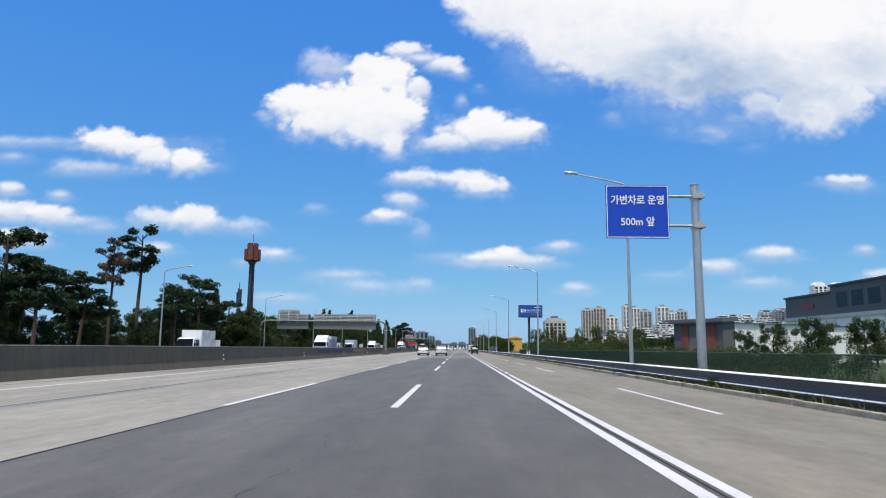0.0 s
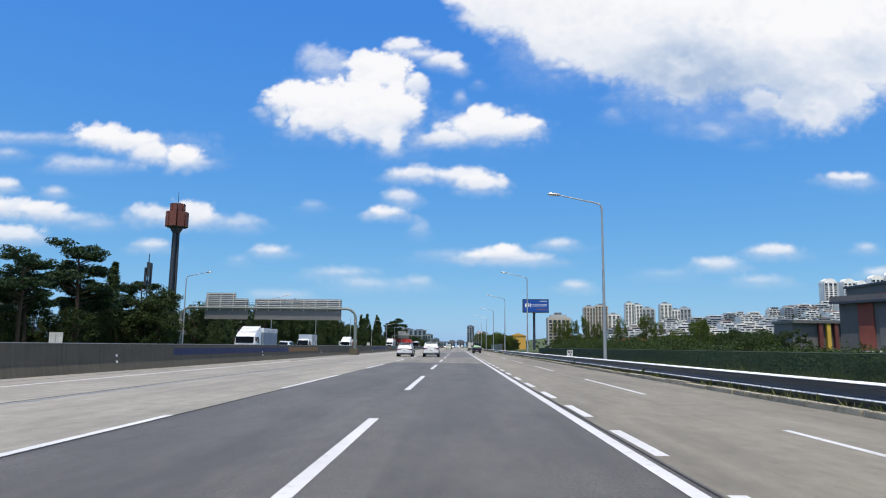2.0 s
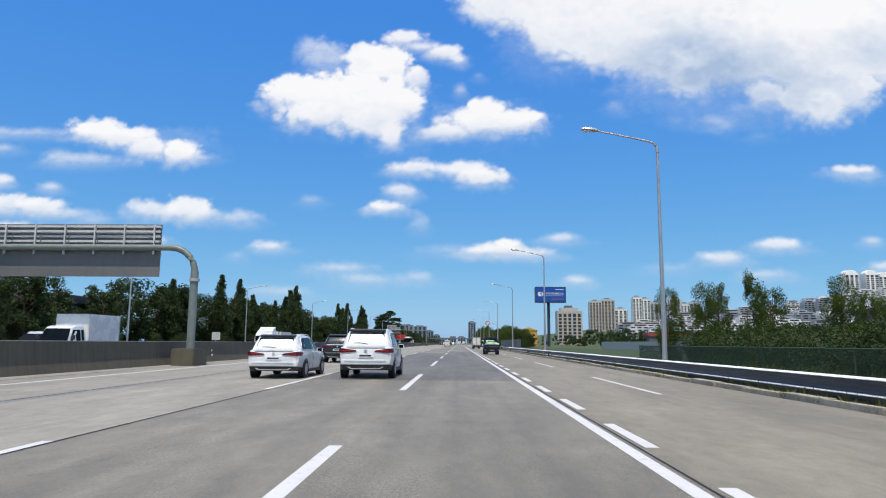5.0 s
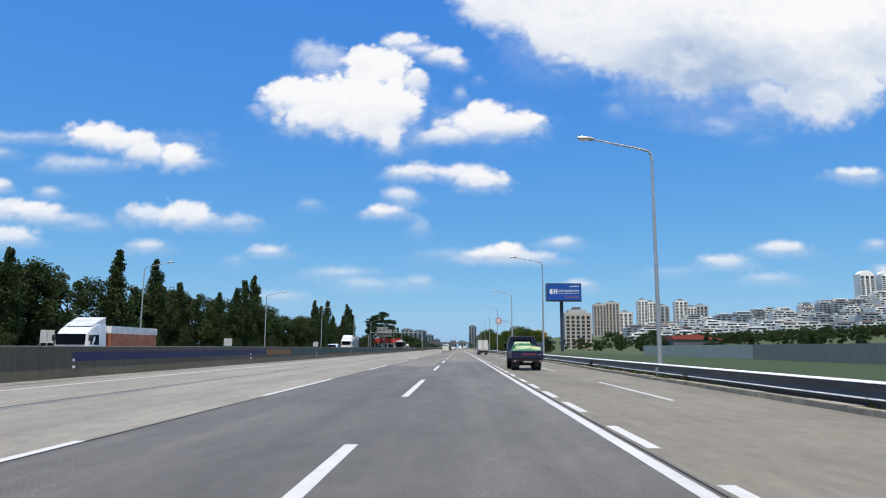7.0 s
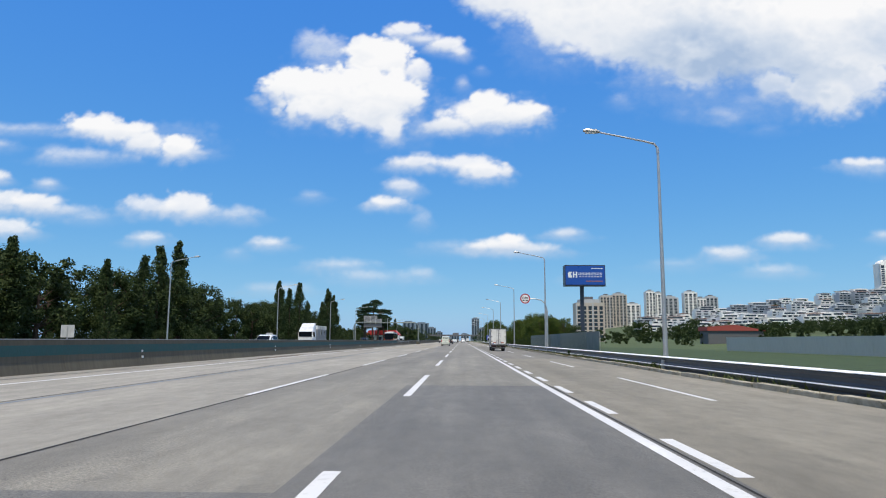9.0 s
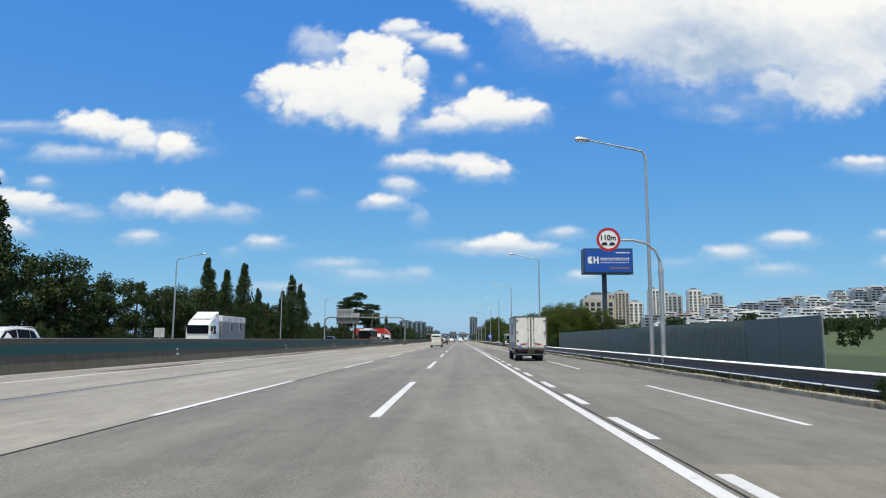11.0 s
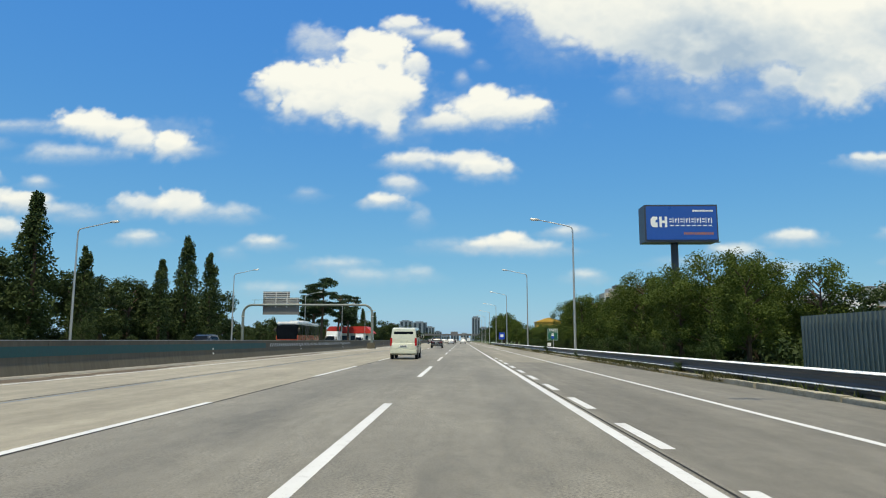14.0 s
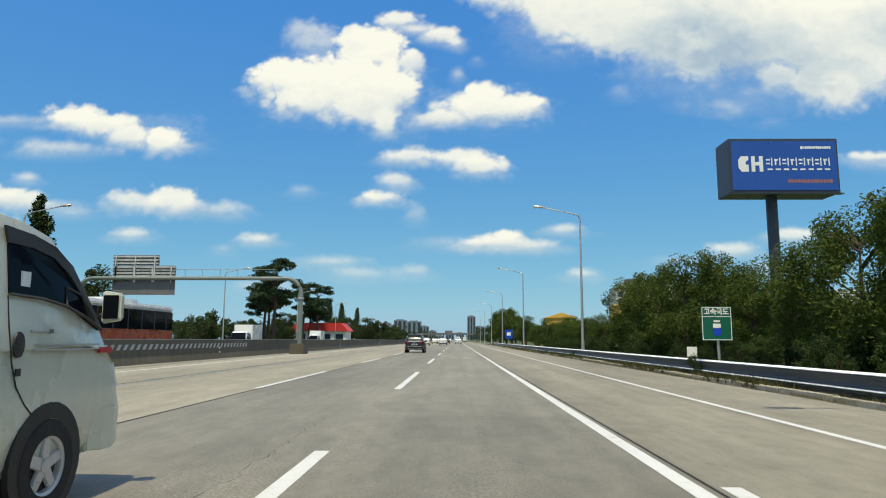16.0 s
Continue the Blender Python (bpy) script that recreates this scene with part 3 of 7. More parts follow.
# ---- median barrier ----
median = thing("wall_median", label="stained dark concrete median barrier", category="barrier", kind="structure")
prof = [(-13.80, 0), (-13.30, 0), (-13.33, 0.10), (-13.42, 0.42), (-13.47, 1.17), (-13.63, 1.17), (-13.68, 0.42), (-13.77, 0.10)]
for k in range(78):
    y = -40 + 10 * k
    part("barrier_block", Build().prism(prof, "y", y + 0.008, y + 9.992), BARRIER, median)
part("coping", Build().box(-13.66, -13.44, -40, 740, 1.172, 1.20), STEEL_P, median)
for y0, y1, mat in ((70, 94, BAND_N), (94, 106.5, BAND_O), (152, 178, BAND_N), (178, 185.5, BAND_O), (186, 317, BAND_G)):
    part("painted_band", Build().add([(-13.428, y0, 0.62), (-13.428, y1, 0.62), (-13.452, y1, 0.98), (-13.452, y0, 0.98)], [(0, 1, 2, 3)]), mat, median)
b = Build()
for k in range(61):
    y = 318 + 0.62 * k
    b.add([(-13.433, y, 0.70), (-13.433, y + 0.3, 0.70), (-13.450, y + 0.55, 0.95), (-13.450, y + 0.25, 0.95)], [(0, 1, 2, 3)])
part("hazard_stripe", b, STEEL_P, median)
for k in range(20):
    part("reflector", Build().box(-13.46, -13.40, 20 + 22 * k, 20.1 + 22 * k, 0.62, 0.72), WHITE, median)
    part("reflector", Build().box(-13.44, -13.36, 20 + 22 * k, 20.1 + 22 * k, 0.36, 0.46), WHITE, median)
tagged(part("gutter", Build().box(-13.30, -12.3, -60, 740, -0.1, 0.012), GUTTER), "dusty gutter strip below the barrier", "gutter", kind="structure")
tagged(part("gutter", Build().box(-14.8, -13.80, -60, 740, -0.1, 0.012), GUTTER), "dusty gutter strip below the barrier", "gutter", kind="structure")

for y0, y1, xm, wide in ((205, 222, -11.75, 0.34), (229, 239, -11.6, 0.28), (247, 268, -11.8, 0.38), (274, 300, -11.7, 0.42), (86, 92, -11.5, 0.25), (306, 330, -11.8, 0.3)):
    ys = np.linspace(y0, y1, 60)
    half = wide * np.sin(np.linspace(0, math.pi, 60)) ** 0.5 * (1 + 0.8 * fbm(ys * 0.8, ys * 0, 4, int(y0)))
    mid = xm + 0.25 * fbm(ys * 0.25, ys * 0 + 3, 3, int(y0) + 1)
    b = Build()
    b.add([q for m_, h_, y in zip(mid, np.maximum(half, 0.01), ys) for q in ((m_ - h_, y, 0.0055), (m_ + h_, y, 0.0055))], [(2 * i, 2 * i + 1, 2 * i + 3, 2 * i + 2) for i in range(59)])
    part("dirt_stain", b, STAIN, joints)

# ---- right-hand kerb and guard rail ----
rnd = random.Random(2)
kerb = thing("kerb", label="weathered low concrete kerb stones", category="kerb", kind="structure")
kerb_mesh = Build().box(-0.14, 0.14, 0.01, 1.98, -0.1, 0.13).mesh("kerb_stone", bevel=0.015)
for k in range(290):
    ob = part("kerb_stone", kerb_mesh, KERB, kerb, at=(9.16 + rnd.uniform(-0.025, 0.025), -20 + 2.0 * k, rnd.uniform(-0.03, 0.012)))
    ob.rotation_euler = (0, rnd.uniform(-0.04, 0.04), rnd.uniform(-0.012, 0.012))
tagged(part("verge", Build().box(9.3, 12.2, -60, 900, -0.1, 0.06), DIRT), "dry earth verge with weeds", "verge", kind="structure")


def rail_profile(x, z):
    w = [(0.0, -0.16), (0.035, -0.14), (0.035, -0.09), (0.0, -0.05), (0.0, 0.05), (0.035, 0.09), (0.035, 0.14), (0.0, 0.16)]
    return [(x - a, z + c) for a, c in w] + [(x - a + 0.012, z + c) for a, c in reversed(w)]


rail_mesh = Build().prism(rail_profile(0, 0), "y", 0.0, 4.0).mesh("rail_beam")
lower_mesh = Build().prism(rail_profile(0, 0), "y", 0.0, 4.0).mesh("lower_rail")
post_mesh = Build().box(-0.05, 0.05, -0.06, 0.06, -0.15, 0.74).mesh("rail_post")
# lip strip added to both beams to carry the painted glint
glint_mesh = Build().prism([(-0.085, 0), (0.06, 0), (0.06, 0.05), (0.0, 0.05), (-0.085, 0.012)], "y", 0.0, 4.0).mesh("rail_glint")
for k in range(17):
    seg = thing("guard_rail", (9.72, -20 + 28 * k, -0.17), label="galvanised double-beam steel guard rail on posts", category="guard rail", group="guard rails along the shoulder", kind="structure")
    for j in range(7):
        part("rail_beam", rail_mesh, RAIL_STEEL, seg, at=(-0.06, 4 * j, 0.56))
        part("rail_glint", glint_mesh, RAIL_GLINT, seg, at=(-0.05, 4 * j, 0.722))
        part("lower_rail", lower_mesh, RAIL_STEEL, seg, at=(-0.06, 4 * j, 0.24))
        part("rail_glint", glint_mesh, RAIL_GLINT, seg, at=(-0.06, 4 * j, 0.402))
        part("rail_post", post_mesh, STEEL, seg, at=(0.02, 4 * j, 0.0))

# ---- street lamps ----
def street_lamp(x, y, side, h=9.75, first={}):
    """A tapered pole with one arm over the road; side is +1 for an arm towards +x."""
    if "lamp" not in first:
        ob = thing("street_lamp", label="tall tapered grey steel street lamp with one arm", category="street lamp", group="street lamps along the expressway")
        part("base_box", Build().box(-0.16, 0.16, -0.16, 0.16, 0, 0.5), STEEL_P, ob, bevel=0.01)
        part("pole", Build().tube([(0, 0, 0), (0, 0, 3), (0, 0, h - 0.3)], [0.11, 0.09, 0.055], 12), STEEL, ob, smooth=True)
        part("arm", Build().tube([(0, 0, h - 0.35), (-0.02, 0, h - 0.1), (-0.15, 0, h + 0.08), (-0.6, 0, h + 0.2), (-2.6, 0, h + 0.62)], [0.07, 0.06, 0.05, 0.042, 0.035], 10), STEEL, ob, smooth=True)
        head = part("lamp_head", Build().loft([[(-2.5 - 0.72 * s, w * a, h + 0.61 + 0.07 * s + e * c) for a, c in ((-1, 0), (-0.7, 1), (0.7, 1), (1, 0), (0.7, -0.6), (-0.7, -0.6))] for s, w, e in ((0, 0.06, 0.05), (0.2, 0.14, 0.09), (0.8, 0.15, 0.09), (1, 0.08, 0.04))]), STEEL_P, ob, smooth=True)
        part("lens", Build().box(-3.12, -2.68, -0.1, 0.1, h + 0.575, h + 0.605), WHITE, head)
        first["lamp"] = ob
        ob.matrix_basis = pose(x, y, -0.05, 0, 0, 0 if side < 0 else 180)
        return ob
    return copy_thing(first["lamp"], pose(x, y, -0.05, 0, 0, 0 if side < 0 else 180))


for x, y in ((9.98, 34.25), (9.98, 74.5), (9.9, 117.6), (9.75, 155.0), (9.75, 194.1), (9.8, 235.0), (9.8, 276.6), (9.85, 316.5), (9.95, 353.6), (9.95, 394), (9.95, 434), (9.95, 474), (9.95, 514), (9.95, 554)):
    street_lamp(x, y, -1)
for x, y in ((-32.5, -4), (-32.5, 36), (-32.7, 76), (-33.6, 120), (-33.5, 160), (-33.4, 199), (-31.3, 239), (-29.6, 277), (-28.6, 317), (-28.5, 353), (-28.6, 394), (-28.6, 434), (-28.6, 474)):
    street_lamp(x, y, 1)

# ---- signs and writing ----
def glyph_mesh(text, size, bold):
    cu = bpy.data.curves.new("letter", "FONT")
    cu.body, cu.size, cu.align_x, cu.align_y, cu.extrude, cu.offset, cu.resolution_u = text, size, "LEFT", "CENTER", 0.004, bold, 3
    tmp = bpy.data.objects.new("letter", cu)
    me = bpy.data.meshes.new_from_object(tmp)
    bpy.data.objects.remove(tmp)
    me.materials.clear()
    co = np.empty(len(me.vertices) * 3)
    me.vertices.foreach_get("co", co)
    return me, co.reshape(-1, 3)


def letters(text, size, mat, parent, at, turn=(90, 0, 0), wide=None, bold=0.0):
    """Raised letters, one mesh each, centred together at a place and facing the traffic."""
    whole = glyph_mesh(text, size, bold)[1][:, 0]
    stretch = wide / max(1e-6, np.ptp(whole)) if wide else 1.0
    mid = (whole.max() + whole.min()) / 2
    for i, sign in enumerate(text):
        if sign == " ":
            continue
        me, co = glyph_mesh(sign, size, bold)
        shift = glyph_mesh(text[:i + 1], size, bold)[1][:, 0].max() - co[:, 0].max()
        co[:, 0] = (co[:, 0] + shift - mid) * stretch
        me.vertices.foreach_set("co", co.ravel())
        me.materials.append(mat)
        part("letter", me, mat, parent).matrix_basis = pose(*at, *turn)


def bars(parent, mat, x0, x1, y, z, h, count, name="text_bar", seed=0):
    """A line of writing that cannot be read: short bars."""
    rr = random.Random(seed)
    w = (x1 - x0) / count
    for k in range(count):
        part(name, Build().box(x0 + w * k + 0.08 * w, x0 + w * (k + 1) - 0.08 * w, y - 0.012, y, z - h * rr.uniform(0.36, 0.5), z + h * rr.uniform(0.36, 0.5)), mat, parent)


def frame_bars(parent, mat, x0, x1, z0, z1, y, w, d=0.012, name="border"):
    b = Build()
    b.box(x0, x1, y - d, y, z1 - w, z1).box(x0, x1, y - d, y, z0, z0 + w).box(x0, x0 + w, y - d, y, z0 + w, z1 - w).box(x1 - w, x1, y - d, y, z0 + w, z1 - w)
    return part(name, b, mat, parent)


s = thing("road_sign", (0, 29.7, 0), label="blue variable-lane road sign with white lettering on a steel post", category="road sign")
part("post", Build().tube([(11.88, 0, -0.05), (11.88, 0, 4), (11.88, 0, 8.6)], [0.20, 0.19, 0.18], 16), STEEL, s, smooth=True)
part("post_cap", Build().lathe([(0.2, 8.6), (0.2, 8.63), (0.05, 8.68)], (11.88, 0, 0), "z", 16), STEEL, s)
part("base_plate", Build().box(11.6, 12.3, -0.35, 0.35, -0.05, 0.1), CONCRETE, s, bevel=0.01)
for z in (8.08, 6.74):
    part("arm", Build().tube([(9.0, 0.0, z), (12.3, 0.0, z)], 0.065, 10), STEEL, s, smooth=True)
    part("clamp", Build().box(11.72, 12.2, -0.24, 0.24, z - 0.13, z + 0.13), STEEL_P, s, bevel=0.02)
panel = part("sign_panel", Build().box(7.86, 10.66, -0.16, -0.10, 6.14, 8.56), SIGN_BLUE, s, bevel=0.008)
frame_bars(panel, WHITE, 7.89, 10.63, 6.17, 8.53, -0.166, 0.035)
letters("가변차로 운영", 0.46, WHITE, panel, (9.26, -0.172, 7.85), wide=2.35, bold=0.008)
letters("500m 앞", 0.46, WHITE, panel, (9.26, -0.172, 6.87), wide=1.5, bold=0.008)

s = thing("road_sign", (0, 233, 0), label="round white and red headway sign on a bent steel post", category="road sign")
part("post", Build().tube([(9.7, 0, -0.05), (9.7, 0, 4.0), (9.68, 0, 4.5), (9.5, 0, 4.95), (9.15, 0, 5.25), (8.6, 0, 5.38), (7.6, 0, 5.4)], [0.1, 0.1, 0.06, 0.055, 0.055, 0.055, 0.05], 12), STEEL, s, smooth=True)
part("post_collar", Build().tube([(9.7, 0, 4.0), (9.7, 0, 4.15)], 0.12, 12), STEEL_P, s)
disc = part("sign_disc", Build().lathe([(0.5, -0.09), (0.5, -0.06)], (7.55, 0, 5.4), "y", 36), WHITE, s)
ring = [[(7.55 + r * math.cos(a), -0.096 - e, 5.4 + r * math.sin(a)) for r, e in ((0.39, 0), (0.5, 0), (0.5, -0.006), (0.39, -0.006))] for a in np.linspace(0, 2 * math.pi, 37)]
part("sign_ring", Build().loft(ring, caps=False), RED, disc)
letters("110m", 0.3, BLACK, disc, (7.55, -0.1, 5.47), wide=0.62, bold=0.008)
for dx in (-0.17, 0.15):
    part("car_symbol", Build().prism([(7.55 + dx - 0.12, 5.16), (7.55 + dx + 0.12, 5.16), (7.55 + dx + 0.12, 5.22), (7.55 + dx + 0.06, 5.28), (7.55 + dx - 0.06, 5.28), (7.55 + dx - 0.12, 5.22)], "y", -0.104, -0.098), BLACK, disc)

s = thing("road_sign", (0, 330.4, 0), label="small green route sign with white lettering on a post", category="road sign")
part("post", Build().tube([(10.1, 0, -0.05), (10.1, 0, 2.3)], 0.045, 10), STEEL, s, smooth=True)
panel = part("sign_panel", Build().box(9.5, 10.68, -0.09, -0.06, 1.22, 2.34), SIGN_GREEN, s, bevel=0.006)
frame_bars(panel, WHITE, 9.52, 10.66, 1.24, 2.32, -0.094, 0.022)
part("divider", Build().box(9.52, 10.66, -0.1, -0.092, 2.0, 2.02), WHITE, panel)
letters("고속국도", 0.24, WHITE, panel, (10.09, -0.098, 2.16), wide=0.95, bold=0.006)
part("route_shield", Build().prism([(9.93, 1.45), (10.09, 1.36), (10.25, 1.45), (10.25, 1.62), (9.93, 1.62)], "y", -0.1, -0.092), SIGN_BLUE, panel)
part("text_bar", Build().box(9.94, 10.24, -0.104, -0.092, 1.64, 1.78), WHITE, panel)
part("text_bar", Build().box(9.97, 10.21, -0.104, -0.092, 1.83, 1.89), WHITE, panel)
panel.matrix_basis = Matrix.Translation((0.16 * 10.09 - 0.05, 0, 0)) @ Matrix.Diagonal((0.84, 1, 1, 1))

s = thing("marker_sign", (10.0, 332.7, 0), label="small pale board on a short stake", category="marker sign")
part("stake", Build().tube([(0, 0, -0.05), (0, 0, 0.95)], 0.025, 8), STEEL, s)
part("board", Build().box(-0.18, 0.18, -0.05, -0.03, 0.65, 1.0), WHITE, s, bevel=0.004)
s = thing("marker_sign", (10.45, 89.8, 0), label="small white distance board behind the guard rail", category="marker sign")
part("stake", Build().tube([(0, 0, -0.05), (0, 0, 0.95)], 0.025, 8), STEEL, s)
bd = part("board", Build().box(-0.22, 0.22, -0.05, -0.03, 0.58, 1.02), WHITE, s, bevel=0.004)
bars(bd, BLACK, -0.16, 0.16, -0.055, 0.88, 0.14, 3)
bars(bd, BLACK, -0.04, 0.12, -0.055, 0.69, 0.14, 1)

# ---- billboard ----
s = thing("billboard", (0, 0, 0), label="large blue roadside billboard with white writing on one steel column", category="billboard")
s.matrix_basis = Matrix.Translation((3.6, 0, -0.75)) @ Matrix.Diagonal((0.9, 1, 1, 1))
part("column", Build().tube([(42.4, 393, 0.7), (42.4, 393, 21)], 0.75, 20), BILL_EDGE, s, smooth=True)
part("box", Build().box(35.7, 50.8, 390.7, 394.9, 20.3, 27.3), BILL_EDGE, s, bevel=0.06)
face = part("face", Build().box(36.0, 50.5, 390.62, 390.72, 20.65, 26.95), BILL_BLUE, s)
part("catwalk", Build().box(35.7, 50.8, 389.9, 390.7, 20.05, 20.15), BILL_EDGE, s)
part("emblem", Build().prism([(37.3, 23.0), (38.3, 23.0), (38.3, 23.9), (37.9, 23.9), (37.9, 24.3), (38.3, 24.5), (38.3, 25.0), (37.3, 25.0), (36.9, 24.5), (36.9, 23.5)], "y", 390.58, 390.62), WHITE, face, "white logo shape")
part("emblem", Build().box(38.7, 39.2, 390.58, 390.62, 23.0, 25.0).box(39.2, 39.8, 390.58, 390.62, 23.8, 24.25).box(39.8, 40.3, 390.58, 390.62, 23.0, 25.0), WHITE, face)
for k in range(8):
    x, b = 40.75 + 1.13 * k, Build()
    b.box(x, x + 0.52, 390.59, 390.615, 24.42, 24.62).box(x + 0.7, x + 0.86, 390.59, 390.615, 23.75, 24.8)
    b.box(x + 0.08, x + 0.28, 390.59, 390.615, 23.85, 24.42) if k % 2 else b.box(x, x + 0.52, 390.59, 390.615, 23.95, 24.12)
    b.box(x + 0.15, x + 0.86, 390.59, 390.615, 23.2, 23.4)
    part("text_bar", b, WHITE, face)
bars(face, WHITE, 45.6, 49.8, 390.62, 26.1, 0.36, 14, seed=2)
bars(face, plain("sign_orange", (0.30, 0.13, 0.12), 0.4), 43.6, 49.8, 390.62, 21.8, 0.5, 14, seed=3)

# ---- lattice light tower and aerial mast ----
s = thing("light_tower", (-39.5, 129.6, 0), label="tall dark steel tower with a rust-red head box", category="tower")
for dx, dy in ((-0.36, 0), (0.36, 0), (0, 0.36), (0, -0.36)):
    part("column_pipe", Build().tube([(dx * 1.3, dy * 1.3, -0.05), (dx, dy, 17.4)], [0.2, 0.17], 10), TOWER_STEEL, s, smooth=True)
part("core", Build().tube([(0, 0, -0.05), (0, 0, 17.4)], 0.2, 10), TOWER_STEEL, s)
for k in range(4):
    part("brace_ring", Build().tube([(0, 0, 2.6 + 4 * k), (0, 0, 2.72 + 4 * k)], 0.5, 12), TOWER_STEEL, s)
part("collar", Build().tube([(0, 0, 17.0), (0, 0, 17.7), (0, 0, 17.9)], [0.5, 0.9, 1.5], 12), TOWER_STEEL, s)
for k in range(8):
    a = math.pi / 4 * k
    x, y = 1.35 * math.cos(a), 1.35 * math.sin(a)
    p = part("head_panel", Build().box(-0.16, 0.16, -0.49, 0.49, 17.9, 20.1), TOWER_RED, s, bevel=0.03)
    p.matrix_basis = pose(x, y, 0, 0, 0, 45 * k)
    p = part("upper_panel", Build().box(-0.12, 0.12, -0.29, 0.29, 19.9, 21.3), TOWER_RED, s, bevel=0.03)
    p.matrix_basis = pose(x * 0.68, y * 0.68, 0, 0, 0, 45 * k)
part("head_floor", Build().tube([(0, 0, 18.0), (0, 0, 20.0)], 1.25, 16), TOWER_STEEL, s)
part("lightning_rod", Build().tube([(0, 0, 20), (0, 0, 23.2)], [0.06, 0.03], 6), TOWER_STEEL, s)
s = thing("aerial_mast", (-38.3, 119.3, 0), label="dark mobile-phone aerial mast behind the trees", category="mast")
part("pole", Build().tube([(0, 0, -0.05), (0, 0, 12.6)], [0.16, 0.06], 8), TOWER_STEEL, s)
for k in range(6):
    a = math.pi / 3 * k
    p = part("aerial", Build().box(-0.08, 0.08, -0.19, 0.19, 9.6, 11.2), TOWER_STEEL, s, bevel=0.02)
    p.matrix_basis = pose(0.36 * math.cos(a), 0.36 * math.sin(a), (0.2, -0.9, 0.35, -0.4, -1.1, 0.1)[k], 0, 0, 60 * k)
    part("aerial_arm", Build().tube([(0, 0, 10.1), (0.36 * math.cos(a), 0.36 * math.sin(a), 10.1)], 0.03, 6), TOWER_STEEL, s)
part("aerial_ring", Build().tube([(0, 0, 9.9), (0, 0, 10.0)], 0.42, 12), TOWER_STEEL, s)

# ---- sign gantries over the opposite carriageway ----
GANTRY_BACK = plain("sign_back_aluminium", grey(0.17), 0.5, 0.3, 0.12, 0.6)
GANTRY_SLAT = plain("sign_rib_aluminium", grey(0.56), 0.5, 0.15, 0.2, 0.8)


def gantry(y, xr, xl, zb, panels, label):
    s = thing("sign_gantry", (0, y, 0), label=label, category="sign gantry")
    part("footing", Build().box(xr - 0.6, xr + 0.55, -0.9, 0.9, -0.05, 0.85), BARRIER, s, bevel=0.05)
    part("footing", Build().box(xl - 0.5, xl + 0.5, -0.7, 0.7, -0.05, 0.5), BARRIER, s, bevel=0.05)
    for x, d in ((xr, -1), (xl, 1)):
        pts = [(x, 0, 0.0), (x, 0, zb - 1.3)] + [(x + d * 1.3 * (1 - math.cos(a)), 0, zb - 1.3 + 1.3 * math.sin(a)) for a in np.linspace(0.2, math.pi / 2, 7)]
        part("post", Build().tube(pts, [0.2] * 2 + [0.17] * 7, 14), GANTRY, s, smooth=True)
        part("flange", Build().tube([(x, 0, zb - 1.75), (x, 0, zb - 1.6)], 0.26, 14), STEEL_P, s)
    part("beam", Build().tube([(xl + 1.3, 0, zb), (xr - 1.3, 0, zb)], 0.16, 12), GANTRY, s, smooth=True)
    part("hand_rail", Build().tube([(xl + 1.3, 0.05, zb + 0.75), (xr - 2.2, 0.05, zb + 0.75)], 0.022, 6), GANTRY, s)
    for k in range(int((xr - xl - 4) / 1.5)):
        part("rail_post", Build().tube([(xl + 1.6 + 1.5 * k, 0.05, zb), (xl + 1.6 + 1.5 * k, 0.05, zb + 0.76)], 0.02, 6), GANTRY, s)
    for x0, x1, z0, z1, rib in panels:
        p = part("sign_back", Build().box(x0, x1, 0.22, 0.27, z0, z1), GANTRY_BACK, s, "grey unpainted back of a road sign")
        n = max(2, int((z1 - rib) / 0.22))
        for k in range(n):
            zz = rib + (z1 - rib) * (k + 0.5) / n
            part("rib", Build().box(x0 + 0.02, x1 - 0.02, 0.10, 0.217, zz - 0.055, zz + 0.055), GANTRY_SLAT, p)
        for k in range(max(2, int((x1 - x0) / 1.3))):
            xx = x0 + 0.3 + (x1 - x0 - 0.6) * k / max(1, int((x1 - x0) / 1.3) - 1)
            part("bracket", Build().box(xx - 0.04, xx + 0.04, 0.0, 0.098, zb - 0.35, z1 - 0.05), GANTRY_SLAT, p)
    return s


gantry(123.6, -12.15, -35.5, 6.0, ((-25.7, -14.1, 4.5, 7.25, 5.95), (-32.4, -26.6, 4.5, 7.25, 5.95), (-32.3, -28.3, 7.27, 8.0, 7.3)), "bent steel pipe gantry carrying the backs of road signs")
gantry(364, -11.65, -30.7, 6.3, ((-27.9, -22.5, 4.9, 7.4, 6.1), (-27.9, -23.95, 7.42, 8.3, 7.45)), "bent steel pipe gantry with one sign seen from behind")

# small roadside boards of the opposite carriageway
for y, z in ((88, 1.9), (178, 2.3), (219, 2.2), (276, 2.2)):
    s = thing("marker_sign", (-30.6, y, 0), label="small grey sign seen from behind on a post", category="marker sign")
    part("stake", Build().tube([(0, 0, -0.05), (0, 0, z)], 0.05, 8), STEEL, s)
    part("board", Build().box(-0.55, 0.55, -0.03, 0.0, z - 0.9, z + 0.1), GANTRY_SLAT, s)

